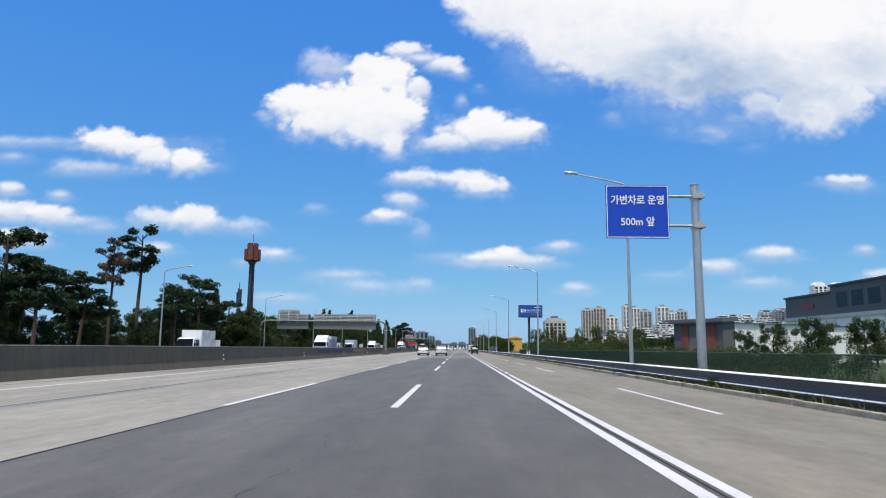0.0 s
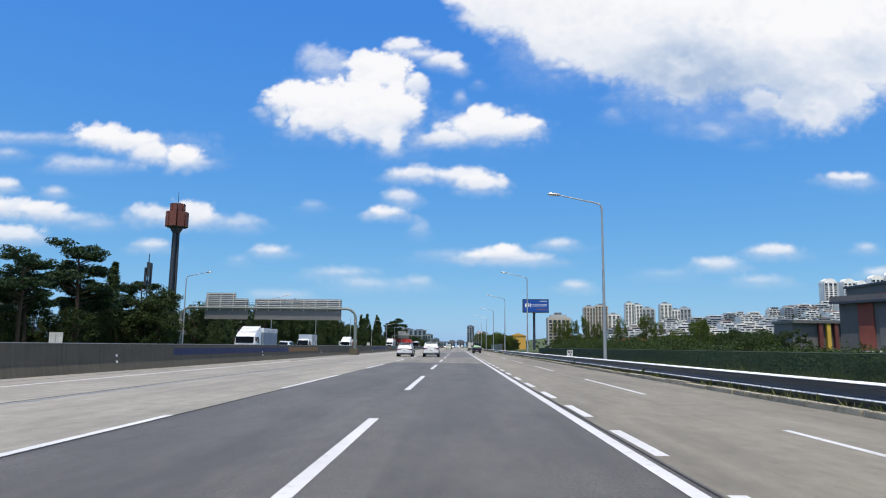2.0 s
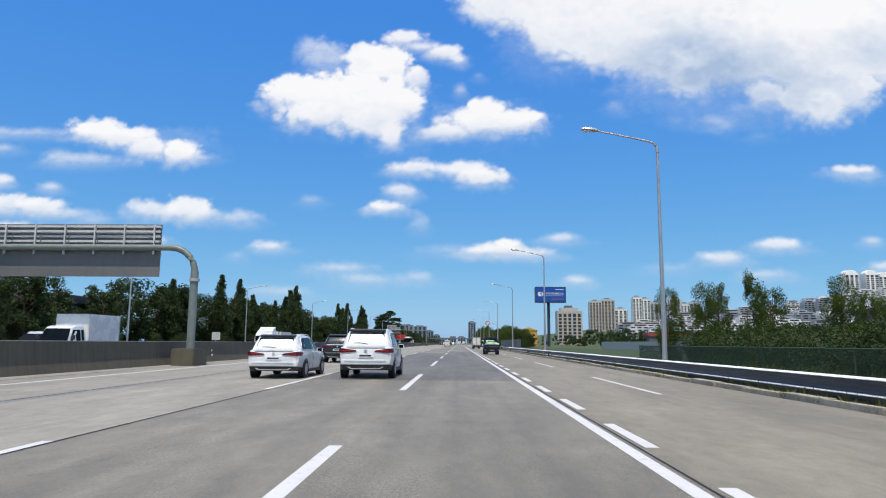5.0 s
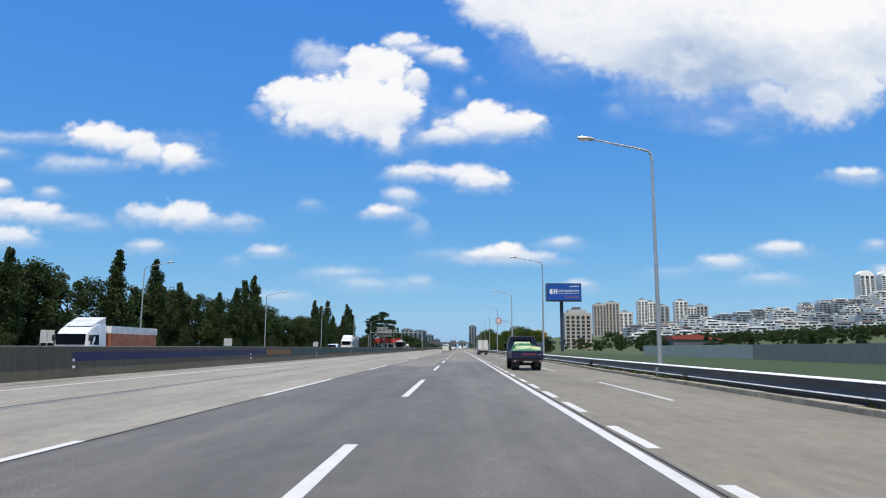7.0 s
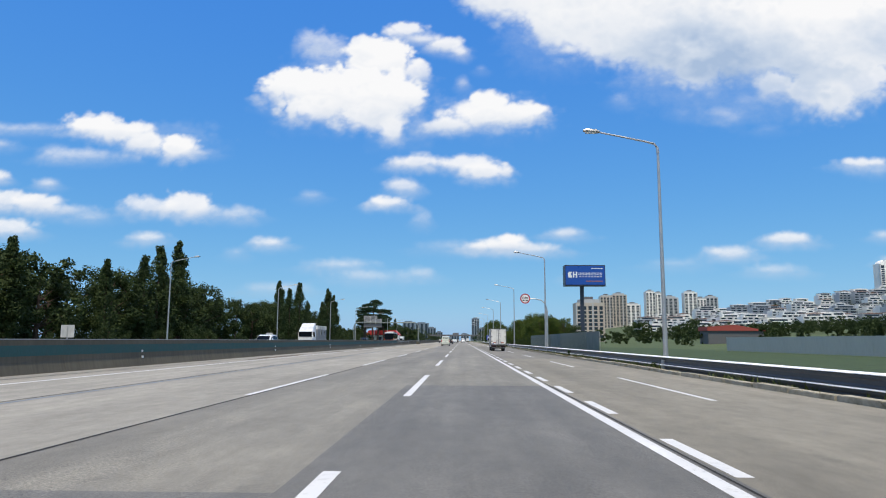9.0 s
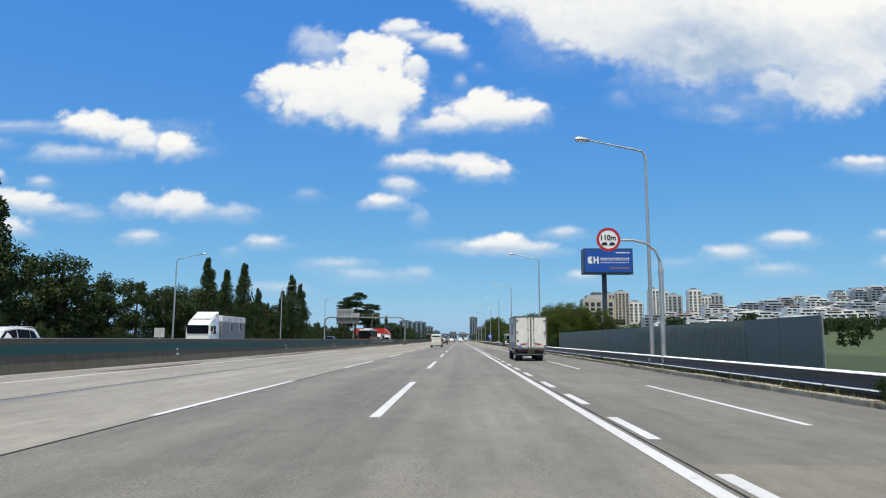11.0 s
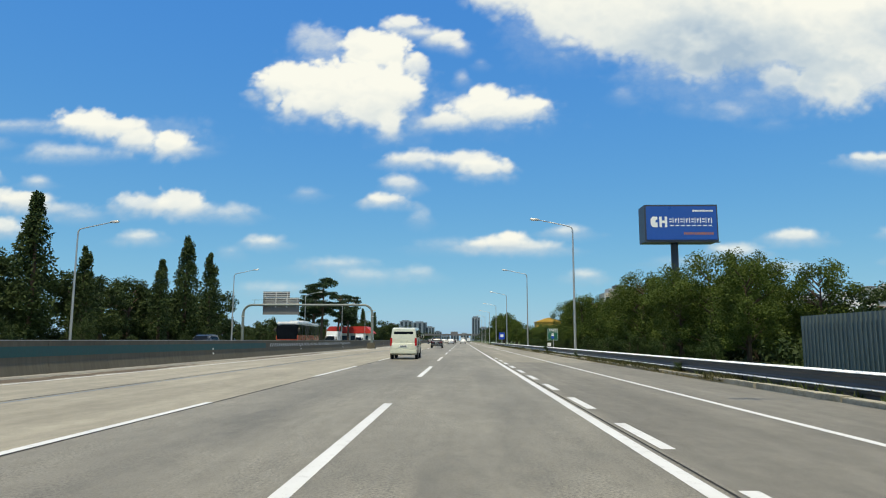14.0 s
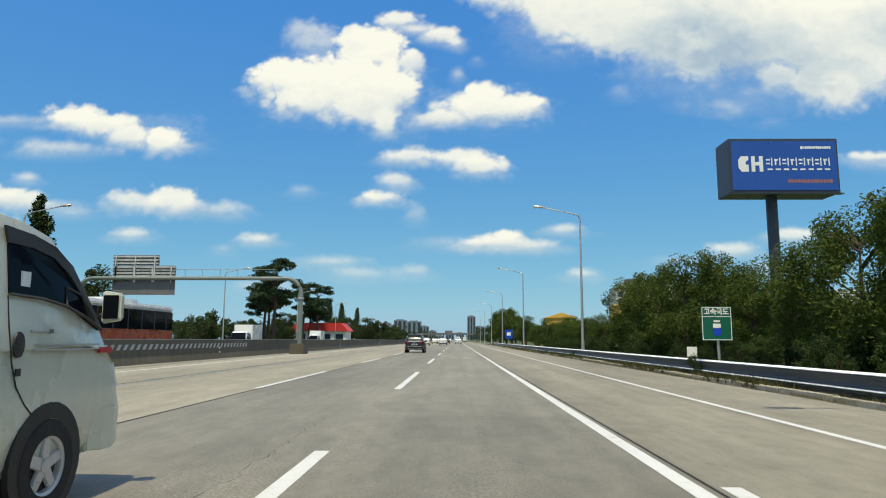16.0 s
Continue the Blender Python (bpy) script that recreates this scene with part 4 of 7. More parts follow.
# ---- trees ----
def leaves(centres, radii, per, size, seed, flat=1.0):
    """Many small leaf blades scattered in uneven clumps."""
    rng = np.random.RandomState(seed)
    c = np.repeat(np.array(centres), per, 0)
    r = np.repeat(np.array(radii), per)[:, None]
    d = rng.randn(len(c), 3)
    d /= np.linalg.norm(d, axis=1)[:, None]
    p = c + d * r * (rng.rand(len(c), 1) ** 0.42) * np.array([1, 1, flat])
    a = rng.randn(len(c), 3) + d * 0.6 + np.array([0, 0, 0.5])
    a /= np.linalg.norm(a, axis=1)[:, None]
    u = np.cross(a, rng.randn(len(c), 3))
    u /= np.linalg.norm(u, axis=1)[:, None]
    w = np.cross(a, u)
    s = size * rng.uniform(0.55, 1.35, (len(c), 1))
    v = np.stack([p - u * s, p + w * s * 0.45, p + u * s, p - w * s * 0.45], 1).reshape(-1, 3)
    me = bpy.data.meshes.new("crown")
    me.from_pydata(v.tolist(), [], np.arange(len(v)).reshape(-1, 4).tolist())
    return me


def make_tree(kind, seed):
    """One tree 10 m tall at the origin; returns trunk Build, crown mesh, crown material."""
    rr = random.Random(seed)
    trunk, cen, rad = Build(), [], []
    if kind == "pine":
        lean = rr.uniform(-0.5, 0.5)
        trunk.tube([(0, 0, -0.1), (lean * 0.3, 0, 3), (lean, 0.2, 6.5), (lean * 1.1, 0.1, 9.3)], [0.24, 0.19, 0.13, 0.05], 8)
        for k in range(22):
            z = rr.uniform(3.9, 9.6)
            a, ln = rr.uniform(0, 6.28), (2.5 - 0.22 * (z - 4.6)) * rr.uniform(0.45, 1.1)
            tip = (lean * z / 9 + ln * math.cos(a), ln * math.sin(a), z + 0.35)
            trunk.tube([(lean * z / 9, 0.1, z - 0.3), tip], [0.07, 0.02], 5)
            for _ in range(4):
                cen.append((tip[0] + rr.uniform(-0.7, 0.7), tip[1] + rr.uniform(-0.7, 0.7), tip[2] + rr.uniform(-0.05, 0.35)))
                rad.append(rr.uniform(0.5, 0.85))
        return trunk, leaves(cen, rad, 110, 0.15, seed, 0.5), LEAF_PINE
    if kind == "tallpine":
        bend = rr.uniform(-0.3, 0.3)
        trunk.tube([(0, 0, -0.1), (bend * 0.5, 0, 3.2), (bend, 0.1, 6.5), (bend * 0.7, 0, 9.6)], [0.19, 0.15, 0.11, 0.04], 8)
        for k in range(19):
            z = 6.1 + 3.7 * rr.random() ** 0.8
            a, ln = rr.uniform(0, 6.28), (1.75 - 0.25 * abs(z - 8.3)) * rr.uniform(0.35, 1.05)
            tip = (bend + ln * math.cos(a), ln * math.sin(a), z + 0.2)
            trunk.tube([(bend, 0.05, z - 0.35), tip], [0.05, 0.015], 5)
            for _ in range(3):
                cen.append((tip[0] + rr.uniform(-0.4, 0.4), tip[1] + rr.uniform(-0.4, 0.4), tip[2] + rr.uniform(-0.1, 0.25)))
                rad.append(rr.uniform(0.3, 0.55))
        return trunk, leaves(cen, rad, 60, 0.15, seed, 0.6), LEAF_PINE
    if kind == "poplar":
        trunk.tube([(0, 0, -0.1), (0.05, 0, 4), (0, 0, 9.3)], [0.2, 0.14, 0.03], 8)
        for k in range(58):
            z = 1.0 + 8.7 * (k / 57) ** 0.9
            w = float(np.interp(z, (1.0, 2.5, 4.2, 5.6, 7.0, 8.6, 9.8), (0.7, 1.35, 1.45, 1.15, 0.8, 0.5, 0.16))) * rr.uniform(0.85, 1.2)
            a = rr.uniform(0, 6.28)
            cen.append((w * 0.62 * math.cos(a), w * 0.62 * math.sin(a), z + rr.uniform(-0.2, 0.25)))
            rad.append(0.22 + 0.45 * w * rr.uniform(0.7, 1.2))
            if k % 5 == 0:
                trunk.tube([(0, 0, z - 0.8), cen[-1]], [0.04, 0.015], 4)
        return trunk, leaves(cen, rad, 110, 0.15, seed, 1.25), LEAF_POP
    if kind in ("shrub", "thicket"):
        for k in range(6):
            a = rr.uniform(0, 6.28)
            trunk.tube([(0, 0, -0.1), (0.9 * math.cos(a), 0.9 * math.sin(a), 5)], [0.12, 0.04], 5)
        for k in range(26):
            a, q = rr.uniform(0, 6.28), rr.uniform(0, 1) ** 0.6
            cen.append((3.6 * q * math.cos(a), 3.6 * q * math.sin(a), rr.uniform(1.0, 8.6) * (1 - 0.45 * q * q)))
            rad.append(rr.uniform(0.9, 1.7))
        return trunk, leaves(cen, rad, 170, 0.21, seed), (LEAF_BUSH if kind == "shrub" else LEAF_DARK)
    trunk.tube([(0, 0, -0.1), (0.1, 0.05, 1.8), (0.0, 0.1, 4.2), (0.1, 0, 7.0)], [0.26, 0.21, 0.15, 0.05], 8)
    wide = 3.4 if kind == "broad" else 3.0
    low, count = (1.3, 44) if kind == "broad" else (1.7, 58)
    for k in range(count):
        z = rr.uniform(low, 9.2)
        w = wide * math.sqrt(max(0.05, 1 - ((z - 4.9) / 5.0) ** 2)) * rr.uniform(0.35, 1.0)
        a = rr.uniform(0, 6.28)
        tip = (w * math.cos(a), w * math.sin(a), z)
        if k % 3 == 0:
            trunk.tube([(0.05, 0.05, max(1.2, z - 1.6)), tip], [0.08, 0.02], 5)
        cen.append(tip)
        rad.append(rr.uniform(0.6, 1.2))
    return trunk, leaves(cen, rad, 150 if kind == "broad" else 240, 0.19 if kind == "broad" else 0.115, seed), (LEAF_DARK if kind == "broad" else LEAF_MID)


def far_wood(spots, label, seed):
    """Many far trees (x, y, height, width) as one sheet of leaf clumps."""
    rr = random.Random(seed)
    cen, rad = [], []
    for x, y, h, w in spots:
        z0 = ground_z(x, y)
        for _ in range(15):
            z = rr.uniform(0.08, 0.92)
            q = w * 0.34 * h * math.sqrt(max(0.05, 1 - ((z - 0.48) / 0.52) ** 2)) * rr.uniform(0.2, 1.0)
            a = rr.uniform(0, 6.28)
            cen.append((x + q * math.cos(a), y + q * math.sin(a), z0 + z * h))
            rad.append(h * rr.uniform(0.09, 0.16))
    return tagged(part("far_trees", leaves(cen, rad, 60, 0.36, seed), LEAF_DARK), label, "trees", kind="stuff")


TREES = {}


def tree(kind, x, y, h, name, label, group, wide=1.0, dry=False):
    """Places a tree of height h; each kind has three grown forms."""
    rr = random.Random(int(x * 13 + y * 7 + h * 31))
    form = (kind, rr.randrange(3), dry)
    k = h / 10.0
    m = pose(x, y, ground_z(x, y), 0, 0, rr.uniform(0, 360)) @ Matrix.Diagonal((k * wide, k * wide, k, 1))
    if form not in TREES:
        trunk, crown, mat = make_tree(kind, 11 + 7 * form[1] + len(kind))
        ob = thing(name, label=label, category="tree", group=group)
        part("trunk", trunk, BARK, ob, smooth=True)
        part("crown", crown, LEAF_DRY if dry else mat, ob)
        TREES[form] = ob
        ob.matrix_basis = m
        return ob
    ob = copy_thing(TREES[form], Matrix())
    ob.matrix_basis = m
    ob.name = name
    return tagged(ob, label, "tree", group)


PINE_L, POP_L, BRD_L = "dark green pine with flat layered boughs", "tall narrow poplar with dark leaves", "dense dark green roadside tree"
WEST, EAST = "trees behind the opposite carriageway", "trees behind the guard rail"
for x, y, h in ((-43, 65, 13.0), (-46.5, 63, 11.8), (-40, 64.5, 9.6), (-44, 68.5, 10.4), (-47, 71, 9), (-41, 74, 9.4), (-43.5, 76.5, 8.6), (-45, 79, 7.6), (-41, 99, 9.8), (-43, 103, 9.4), (-41.5, 110, 12.2), (-44, 113, 10.8), (-42.5, 127.5, 10.0), (-44, 123.5, 9.2), (-36, 445, 17.5), (-40, 452, 15), (-38, 479, 16.5), (-42, 462, 15), (-37, 493, 16), (-41, 500, 14)):
    tree("pine", x, y, h, "pine_tree", PINE_L, WEST, wide=1.05)
tree("tallpine", -42, 89, 16.8, "pine_tree", "tall pine with a bare trunk and high crown", WEST, wide=0.95)
tree("tallpine", -43, 84.0, 14.2, "pine_tree", "half-dead pine with brown needles", WEST, wide=0.85, dry=True)
for x, y, h in ((-42, 118, 11.4), (-41, 188, 10.4), (-41, 208, 13.0), (-41, 218.5, 13.2), (-41, 226.5, 10.8), (-41, 243.5, 10.6), (-41, 253, 12.3), (-41, 257.2, 14.2), (-41, 263.6, 15.7), (-38, 308.4, 13.7), (-38, 317, 12.8), (-38, 326.2, 14.9), (-38, 334.7, 10.8), (-38, 352.6, 11.7), (-38, 360.6, 15.8), (-38, 369.6, 14.7), (-40, 526, 14.3), (-42, 560, 15), (-42, 600, 15)):
    tree("poplar", x, y, h, "poplar_tree", POP_L, WEST, wide=0.92)
tree("broad", -37.4, 120.4, 8.3, "roadside_tree", BRD_L, WEST, wide=1.35)
tree("broad", -37.9, 121.6, 9.0, "roadside_tree", BRD_L, WEST, wide=0.85)
tree("broad", -36.2, 118.6, 7.0, "roadside_tree", BRD_L, WEST, wide=1.0)
tree("broad", -42, 131, 6.4, "roadside_tree", BRD_L, WEST, wide=1.2)
rnd = random.Random(8)
for k in range(15):
    tree("broad", -46 - rnd.uniform(0, 8), 54 + 2.0 * k + rnd.uniform(-1, 1), rnd.uniform(4.5, 6.2), "roadside_tree", BRD_L, WEST, wide=1.1)
for k in range(10):
    tree("broad", -44 - rnd.uniform(0, 8), 92 + 4.0 * k + rnd.uniform(-1, 1), rnd.uniform(5.5, 7.5), "roadside_tree", BRD_L, WEST, wide=1.1)
for k in range(20):
    tree("broad", -40 - rnd.uniform(0, 9), 56 + 4.2 * k + rnd.uniform(-1, 1), rnd.uniform(3.6, 5.6), "roadside_tree", BRD_L, WEST, wide=1.25)
for k in range(59):
    y = 134 + 4.4 * k
    top = 8.6 if y < 175 else 10.2
    tree("broad", -41 - rnd.uniform(0, 6), y + rnd.uniform(-1.5, 1.5), top * rnd.uniform(0.8, 1.06), "roadside_tree", BRD_L, WEST, wide=1.1)
for k in range(34):
    y = 136 + 8.0 * k
    tree("thicket", -34.5 - rnd.uniform(0, 2.5), y + rnd.uniform(-2, 2), rnd.uniform(2.2, 4.2), "shrub", "low dark shrub at the road edge", WEST)
for k in range(46):
    tree("thicket", -45.5 - rnd.uniform(0, 3), 57 + 7.0 * k + rnd.uniform(-1, 1), rnd.uniform(3.2, 4.4), "shrub", "dark undergrowth below the roadside trees", WEST, wide=1.5)
for k in range(15):
    tree("broad", -45 - rnd.uniform(0, 8), 393 + 8.6 * k + rnd.uniform(-2, 2), rnd.uniform(4.2, 5.4), "roadside_tree", BRD_L, WEST, wide=1.5)
for k in range(14):
    tree("broad", -38 - rnd.uniform(0, 20), 520 + 22 * k, rnd.uniform(8, 12), "roadside_tree", BRD_L, WEST, wide=1.2)

GRN_L = "dense leafy green tree behind the guard rail"
for k in range(40):
    y = 304 + 3.6 * k
    h = float(np.interp(y, (304, 308, 340, 343, 346, 349, 374, 378, 450), (6.3, 7.0, 7.3, 4.6, 4.4, 6.7, 7.0, 4.0, 4.6))) + 0.4 * math.sin(y * 0.31) + rnd.uniform(-0.5, 0.4)
    tree("green", 17.0 + rnd.uniform(0, 2.4), y, h, "roadside_tree", GRN_L, EAST, wide=1.05 if h > 5.5 else 1.2)
for k in range(46):
    tree("shrub", 14.4 + rnd.uniform(0, 2.2), 303 + 2.6 * k, rnd.uniform(1.2, 2.3), "shrub", "leafy shrub below the roadside trees", EAST)
# back row in darker leaves, added to put the under-storey shade into colour
for k in range(34):
    tree("broad", 22.5 + rnd.uniform(0, 2.5), 305 + 4.2 * k + rnd.uniform(-1, 1), rnd.uniform(3.6, 4.6), "roadside_tree", "dense back-row tree, shade put into its dark leaf colour", EAST, wide=1.3)
for y in (306, 311, 317, 322, 328, 333, 351, 357, 364, 370):
    tree("green", 20.5 + rnd.uniform(0, 4), y, rnd.uniform(5.8, 6.9), "roadside_tree", GRN_L, EAST, wide=1.2)
for x, y, h in ((17, 548, 12), (20, 560, 13.6), (23, 572, 13), (19, 585, 12.5), (26, 590, 12), (17, 520, 8), (19, 480, 6.5), (17, 460, 6.8), (20, 500, 7)):
    tree("green", x, y, h, "roadside_tree", GRN_L, EAST, wide=1.2)
for x, y, h, wide in ((16.6, 138.6, 5.5, 0.6), (24.2, 130, 5.5, 0.62), (27.2, 128, 6.0, 0.7), (17.2, 133, 5.3, 0.6), (18.6, 134.5, 5.5, 0.5), (19.4, 131, 5.9, 0.42), (21.5, 133, 5.1, 0.6), (30.5, 125, 4.0, 1.3), (32.5, 122, 5.2, 0.9), (34.5, 127, 5.6, 0.6), (33, 142, 5.6, 0.6), (44, 158, 6.4, 0.55), (54, 150, 4.6, 0.55)):
    tree("green", x, y, h, "roadside_tree", "slender green tree rising above bushes", EAST, wide=wide)
for k in range(92):
    x = 14 + rnd.uniform(0, 13)
    y = 36 + 1.35 * k
    if y > 140:
        continue
    tree("shrub", x, y, rnd.uniform(0.8, 1.5) if y < 82 else rnd.uniform(1.4, 2.5), "shrub", "wild green bush beyond the fence", EAST, wide=1.1)
for k in range(16):
    tree("broad", 50 + rnd.uniform(0, 22), 60 + 9 * k, rnd.uniform(3.6, 5.6), "roadside_tree", "dark green garden tree by buildings", EAST, wide=1.2)
for x, y, h in ((26.6, 60.5, 3.3), (29.6, 61.5, 4.1), (31.4, 58.5, 4.4), (33.8, 61.0, 3.9), (36.2, 59.0, 4.5), (39.0, 62.0, 4.3), (42.0, 60.0, 4.6)):
    tree("broad", x, y, h, "roadside_tree", "dark dense tree before a pale wall", EAST, wide=1.0)
for x, y, h in ((20.0, 79.0, 3.0), (21.8, 81.5, 2.7), (23.5, 84.0, 2.8), (19.0, 104.0, 3.0), (22.5, 106.5, 3.1)):
    tree("shrub", x, y, h, "shrub", "tall wild green bush beyond the fence", EAST, wide=1.05)
cen, rad = [], []
for k in range(1500):
    y = rnd.uniform(34, 132)
    x = rnd.uniform(14.2, 23)
    top = 1.0 if y < 84 else 1.7
    cen.append((x, y, rnd.uniform(0.1, top) * (0.75 + 0.5 * rnd.random())))
    rad.append(rnd.uniform(0.35, 0.75))
tagged(part("bushes", leaves(cen, rad, 95, 0.075, 9), LEAF_BUSH), "wild green brambles and bushes beyond the mesh fence", "bushes", kind="stuff")
# dark clumps added between the trunks in place of the shade there
cen, rad = [], []
for k in range(1100):
    cen.append((rnd.uniform(17.5, 24.5), rnd.uniform(300, 430), rnd.uniform(0.1, 1.3)))
    rad.append(rnd.uniform(0.4, 0.8))
tagged(part("undergrowth", leaves(cen, rad, 44, 0.17, 10), LEAF_DARK), "dark leaf clumps standing for the shade below roadside trees", "bushes", kind="stuff")
far_wood([(-50 - rnd.uniform(0, 26), rnd.uniform(395, 640), rnd.uniform(5, 7.6), 1.8) for k in range(75)], "low green wood behind the opposite carriageway", 8)
spots = []
for k in range(190):
    spots.append((60 + rnd.uniform(0, 320), 240 + 420 * rnd.uniform(0, 1), rnd.uniform(4.5, 8), 1.5))
for k in range(150):
    y = rnd.uniform(540, 690)
    spots.append(((0.22 + rnd.uniform(0, 0.42)) * (y - 30), y, rnd.uniform(5.5, 9), 1.7))
far_wood(spots, "dark green trees scattered below the hillside houses", 5)

# ---- grass and weeds on the verge ----
def tufts(name, x0, x1, y0, y1, count, h, seed, label):
    rng = np.random.RandomState(seed)
    p = np.stack([rng.uniform(x0, x1, count), rng.uniform(y0, y1, count), np.full(count, 0.04)], 1)
    p = p[fbm(p[:, 0] * 1.3, p[:, 1] * 0.22, 3, seed) > -0.12]
    n = len(p)
    a = rng.uniform(0, 6.28, n)
    u = np.stack([np.cos(a), np.sin(a), 0 * a], 1) * rng.uniform(0.03, 0.08, (n, 1)) * min(0.6, h / 0.6)
    t = np.stack([rng.randn(n) * 0.4 * h, rng.randn(n) * 0.4 * h, h * rng.uniform(0.3, 1.2, n)], 1)
    v = np.stack([p - u, p + u, p + t], 1).reshape(-1, 3)
    me = bpy.data.meshes.new(name)
    me.from_pydata(v.tolist(), [], np.arange(len(v)).reshape(-1, 3).tolist())
    return tagged(part(name, me, {"dry_grass": DRY_GRASS, "weeds": WEEDS}.get(name, GRASS)), label, "grass", kind="stuff")


tufts("grass", 9.35, 12.2, -5, 230, 42000, 0.26, 1, "dry and green weeds on the verge")
tufts("grass", 9.35, 12.2, 230, 480, 40000, 0.26, 2, "dry and green weeds on the verge")
tufts("dry_grass", 9.02, 9.4, -5, 200, 26000, 0.11, 5, "short dry weeds along the kerb stones")
tufts("dry_grass", 9.02, 9.4, 200, 480, 34000, 0.13, 6, "short dry weeds along the kerb stones")
tufts("weeds", 8.98, 9.75, 286, 420, 26000, 0.24, 7, "dense brown and green weeds growing over the kerb")
tufts("dry_grass", 8.72, 9.1, 286, 420, 15000, 0.07, 8, "short dry weeds creeping onto the shoulder")
tufts("grass", 12.2, 15.5, -5, 118, 16000, 0.5, 3, "tall wild grass behind the guard rail")
rnd = random.Random(21)
for k in range(26):
    tree("shrub", 9.5 + rnd.uniform(0, 0.5), 20 + 17 * k + rnd.uniform(-6, 6), rnd.uniform(0.35, 0.7), "weed_clump", "green weed clump beside the guard rail", "weeds along the kerb")
tree("shrub", 9.5, 331.0, 0.95, "weed_clump", "green weed clump beside the guard rail", "weeds along the kerb")

# ---- fences and hoardings on the right ----
FENCE = plain("fence_green_wire", (0.048, 0.072, 0.040), 0.6, 0.0)
for k in range(24):
    y = -10 + 6 * k
    s = thing("fence", (13.2, y, 0), label="dark green fine mesh fence panel", category="fence", group="wire fence behind the guard rail", kind="structure") if k == 0 else copy_thing(fence0, pose(13.2, y, 0))
    if k == 0:
        fence0 = s
        part("fence_post", Build().tube([(0, 0, -0.05), (0, 0, 1.2)], 0.03, 8), FENCE, s)
        part("top_rail", Build().tube([(0, 0, 1.14), (0, 6, 1.14)], 0.025, 6), FENCE, s)
        b = Build()
        for j in range(150):
            b.box(-0.003, 0.003, 0.04 * j, 0.04 * j + 0.0065, 0.05, 1.14)
        for j in range(27):
            b.box(-0.007, -0.0035, 0, 6, 0.07 + 0.04 * j, 0.0765 + 0.04 * j)
        part("wire_mesh", b, FENCE, s)
HOARD_G = plain("hoarding_grey_green", (0.10, 0.135, 0.14), 0.5, 0.2, 0.12, 1.0)
HOARD_P = plain("hoarding_pale", (0.40, 0.42, 0.38), 0.7, 0.0, 0.1, 0.6)
HOARD_D = plain("hoarding_flat_grey", (0.22, 0.225, 0.20), 0.75, 0.0, 0.15, 0.4)
rib = []
for i in range(13):
    q = 0.25 * i
    rib += [(0.0, q), (0.0, q + 0.10), (0.05, q + 0.13), (0.05, q + 0.22)]
rib = rib[:-2]
corr = Build().prism([(x, y) for x, y in rib] + [(x + 0.03, y) for x, y in reversed(rib)], "z", 0, 2.15).mesh("corrugated_sheet")
flat = Build().box(0, 0.04, 0, 3.1, 0, 2.15).mesh("flat_sheet")
for k in range(20):
    s = thing("hoarding", (14.0, 229 + 3.12 * k, -0.02), label="grey-green corrugated site hoarding", category="hoarding", group="site hoarding behind the guard rail", kind="structure")
    part("sheet", flat if k in (0, 1, 8, 9, 10) else corr, HOARD_G, s)
    part("stay", Build().tube([(0.12, 0.1, 0), (0.12, 0.1, 2.1)], 0.03, 6), STEEL, s)
for k, (mat, n) in enumerate(((HOARD_D, 22), (HOARD_P, 12))):
    for j in range(n):
        y = 120 + 4.02 * (j + 22 * k)
        s = thing("hoarding", (36.5, y, -0.03), label="pale flat site hoarding across a lawn" if k else "grey flat site hoarding across a lawn", category="hoarding", group="flat hoarding across the lawn", kind="structure")
        part("sheet", Build().box(0, 0.05, 0, 4, 0, 1.8), mat, s)
        part("stay", Build().tube([(0.12, 0.1, 0), (0.12, 0.1, 1.8)], 0.03, 6), STEEL, s)
b = Mat("lawn", 0.9)
g1 = b.noise(b.where((1, 0.3, 1)), 1.1, 6)
b.colour(b.ramp(g1, (0.3, (0.018, 0.038, 0.006)), (0.7, (0.040, 0.066, 0.012)))).bump(g1, 0.5, 0.1)
tagged(part("lawn", Build().box(12.6, 36.4, 118, 292, -0.2, 0.02), b.m), "mown green lawn", "lawn", kind="structure")

# ---- buildings ----
GLASSW = glass_mat("window_glass", (0.03, 0.045, 0.06))
APT_W = plain("apartment_white", (0.80, 0.79, 0.76), 0.8, vary=0.1, scale=0.05)
APT_B = plain("apartment_beige", (0.47, 0.42, 0.36), 0.8, vary=0.1, scale=0.05)
APT_G = plain("apartment_grey", (0.42, 0.44, 0.46), 0.8, vary=0.1, scale=0.05)
ROOF = plain("roof_grey", (0.12, 0.12, 0.13), 0.8, vary=0.2, scale=0.2)
ROOF_BR = plain("roof_brown", (0.20, 0.12, 0.09), 0.8, vary=0.2, scale=0.2)


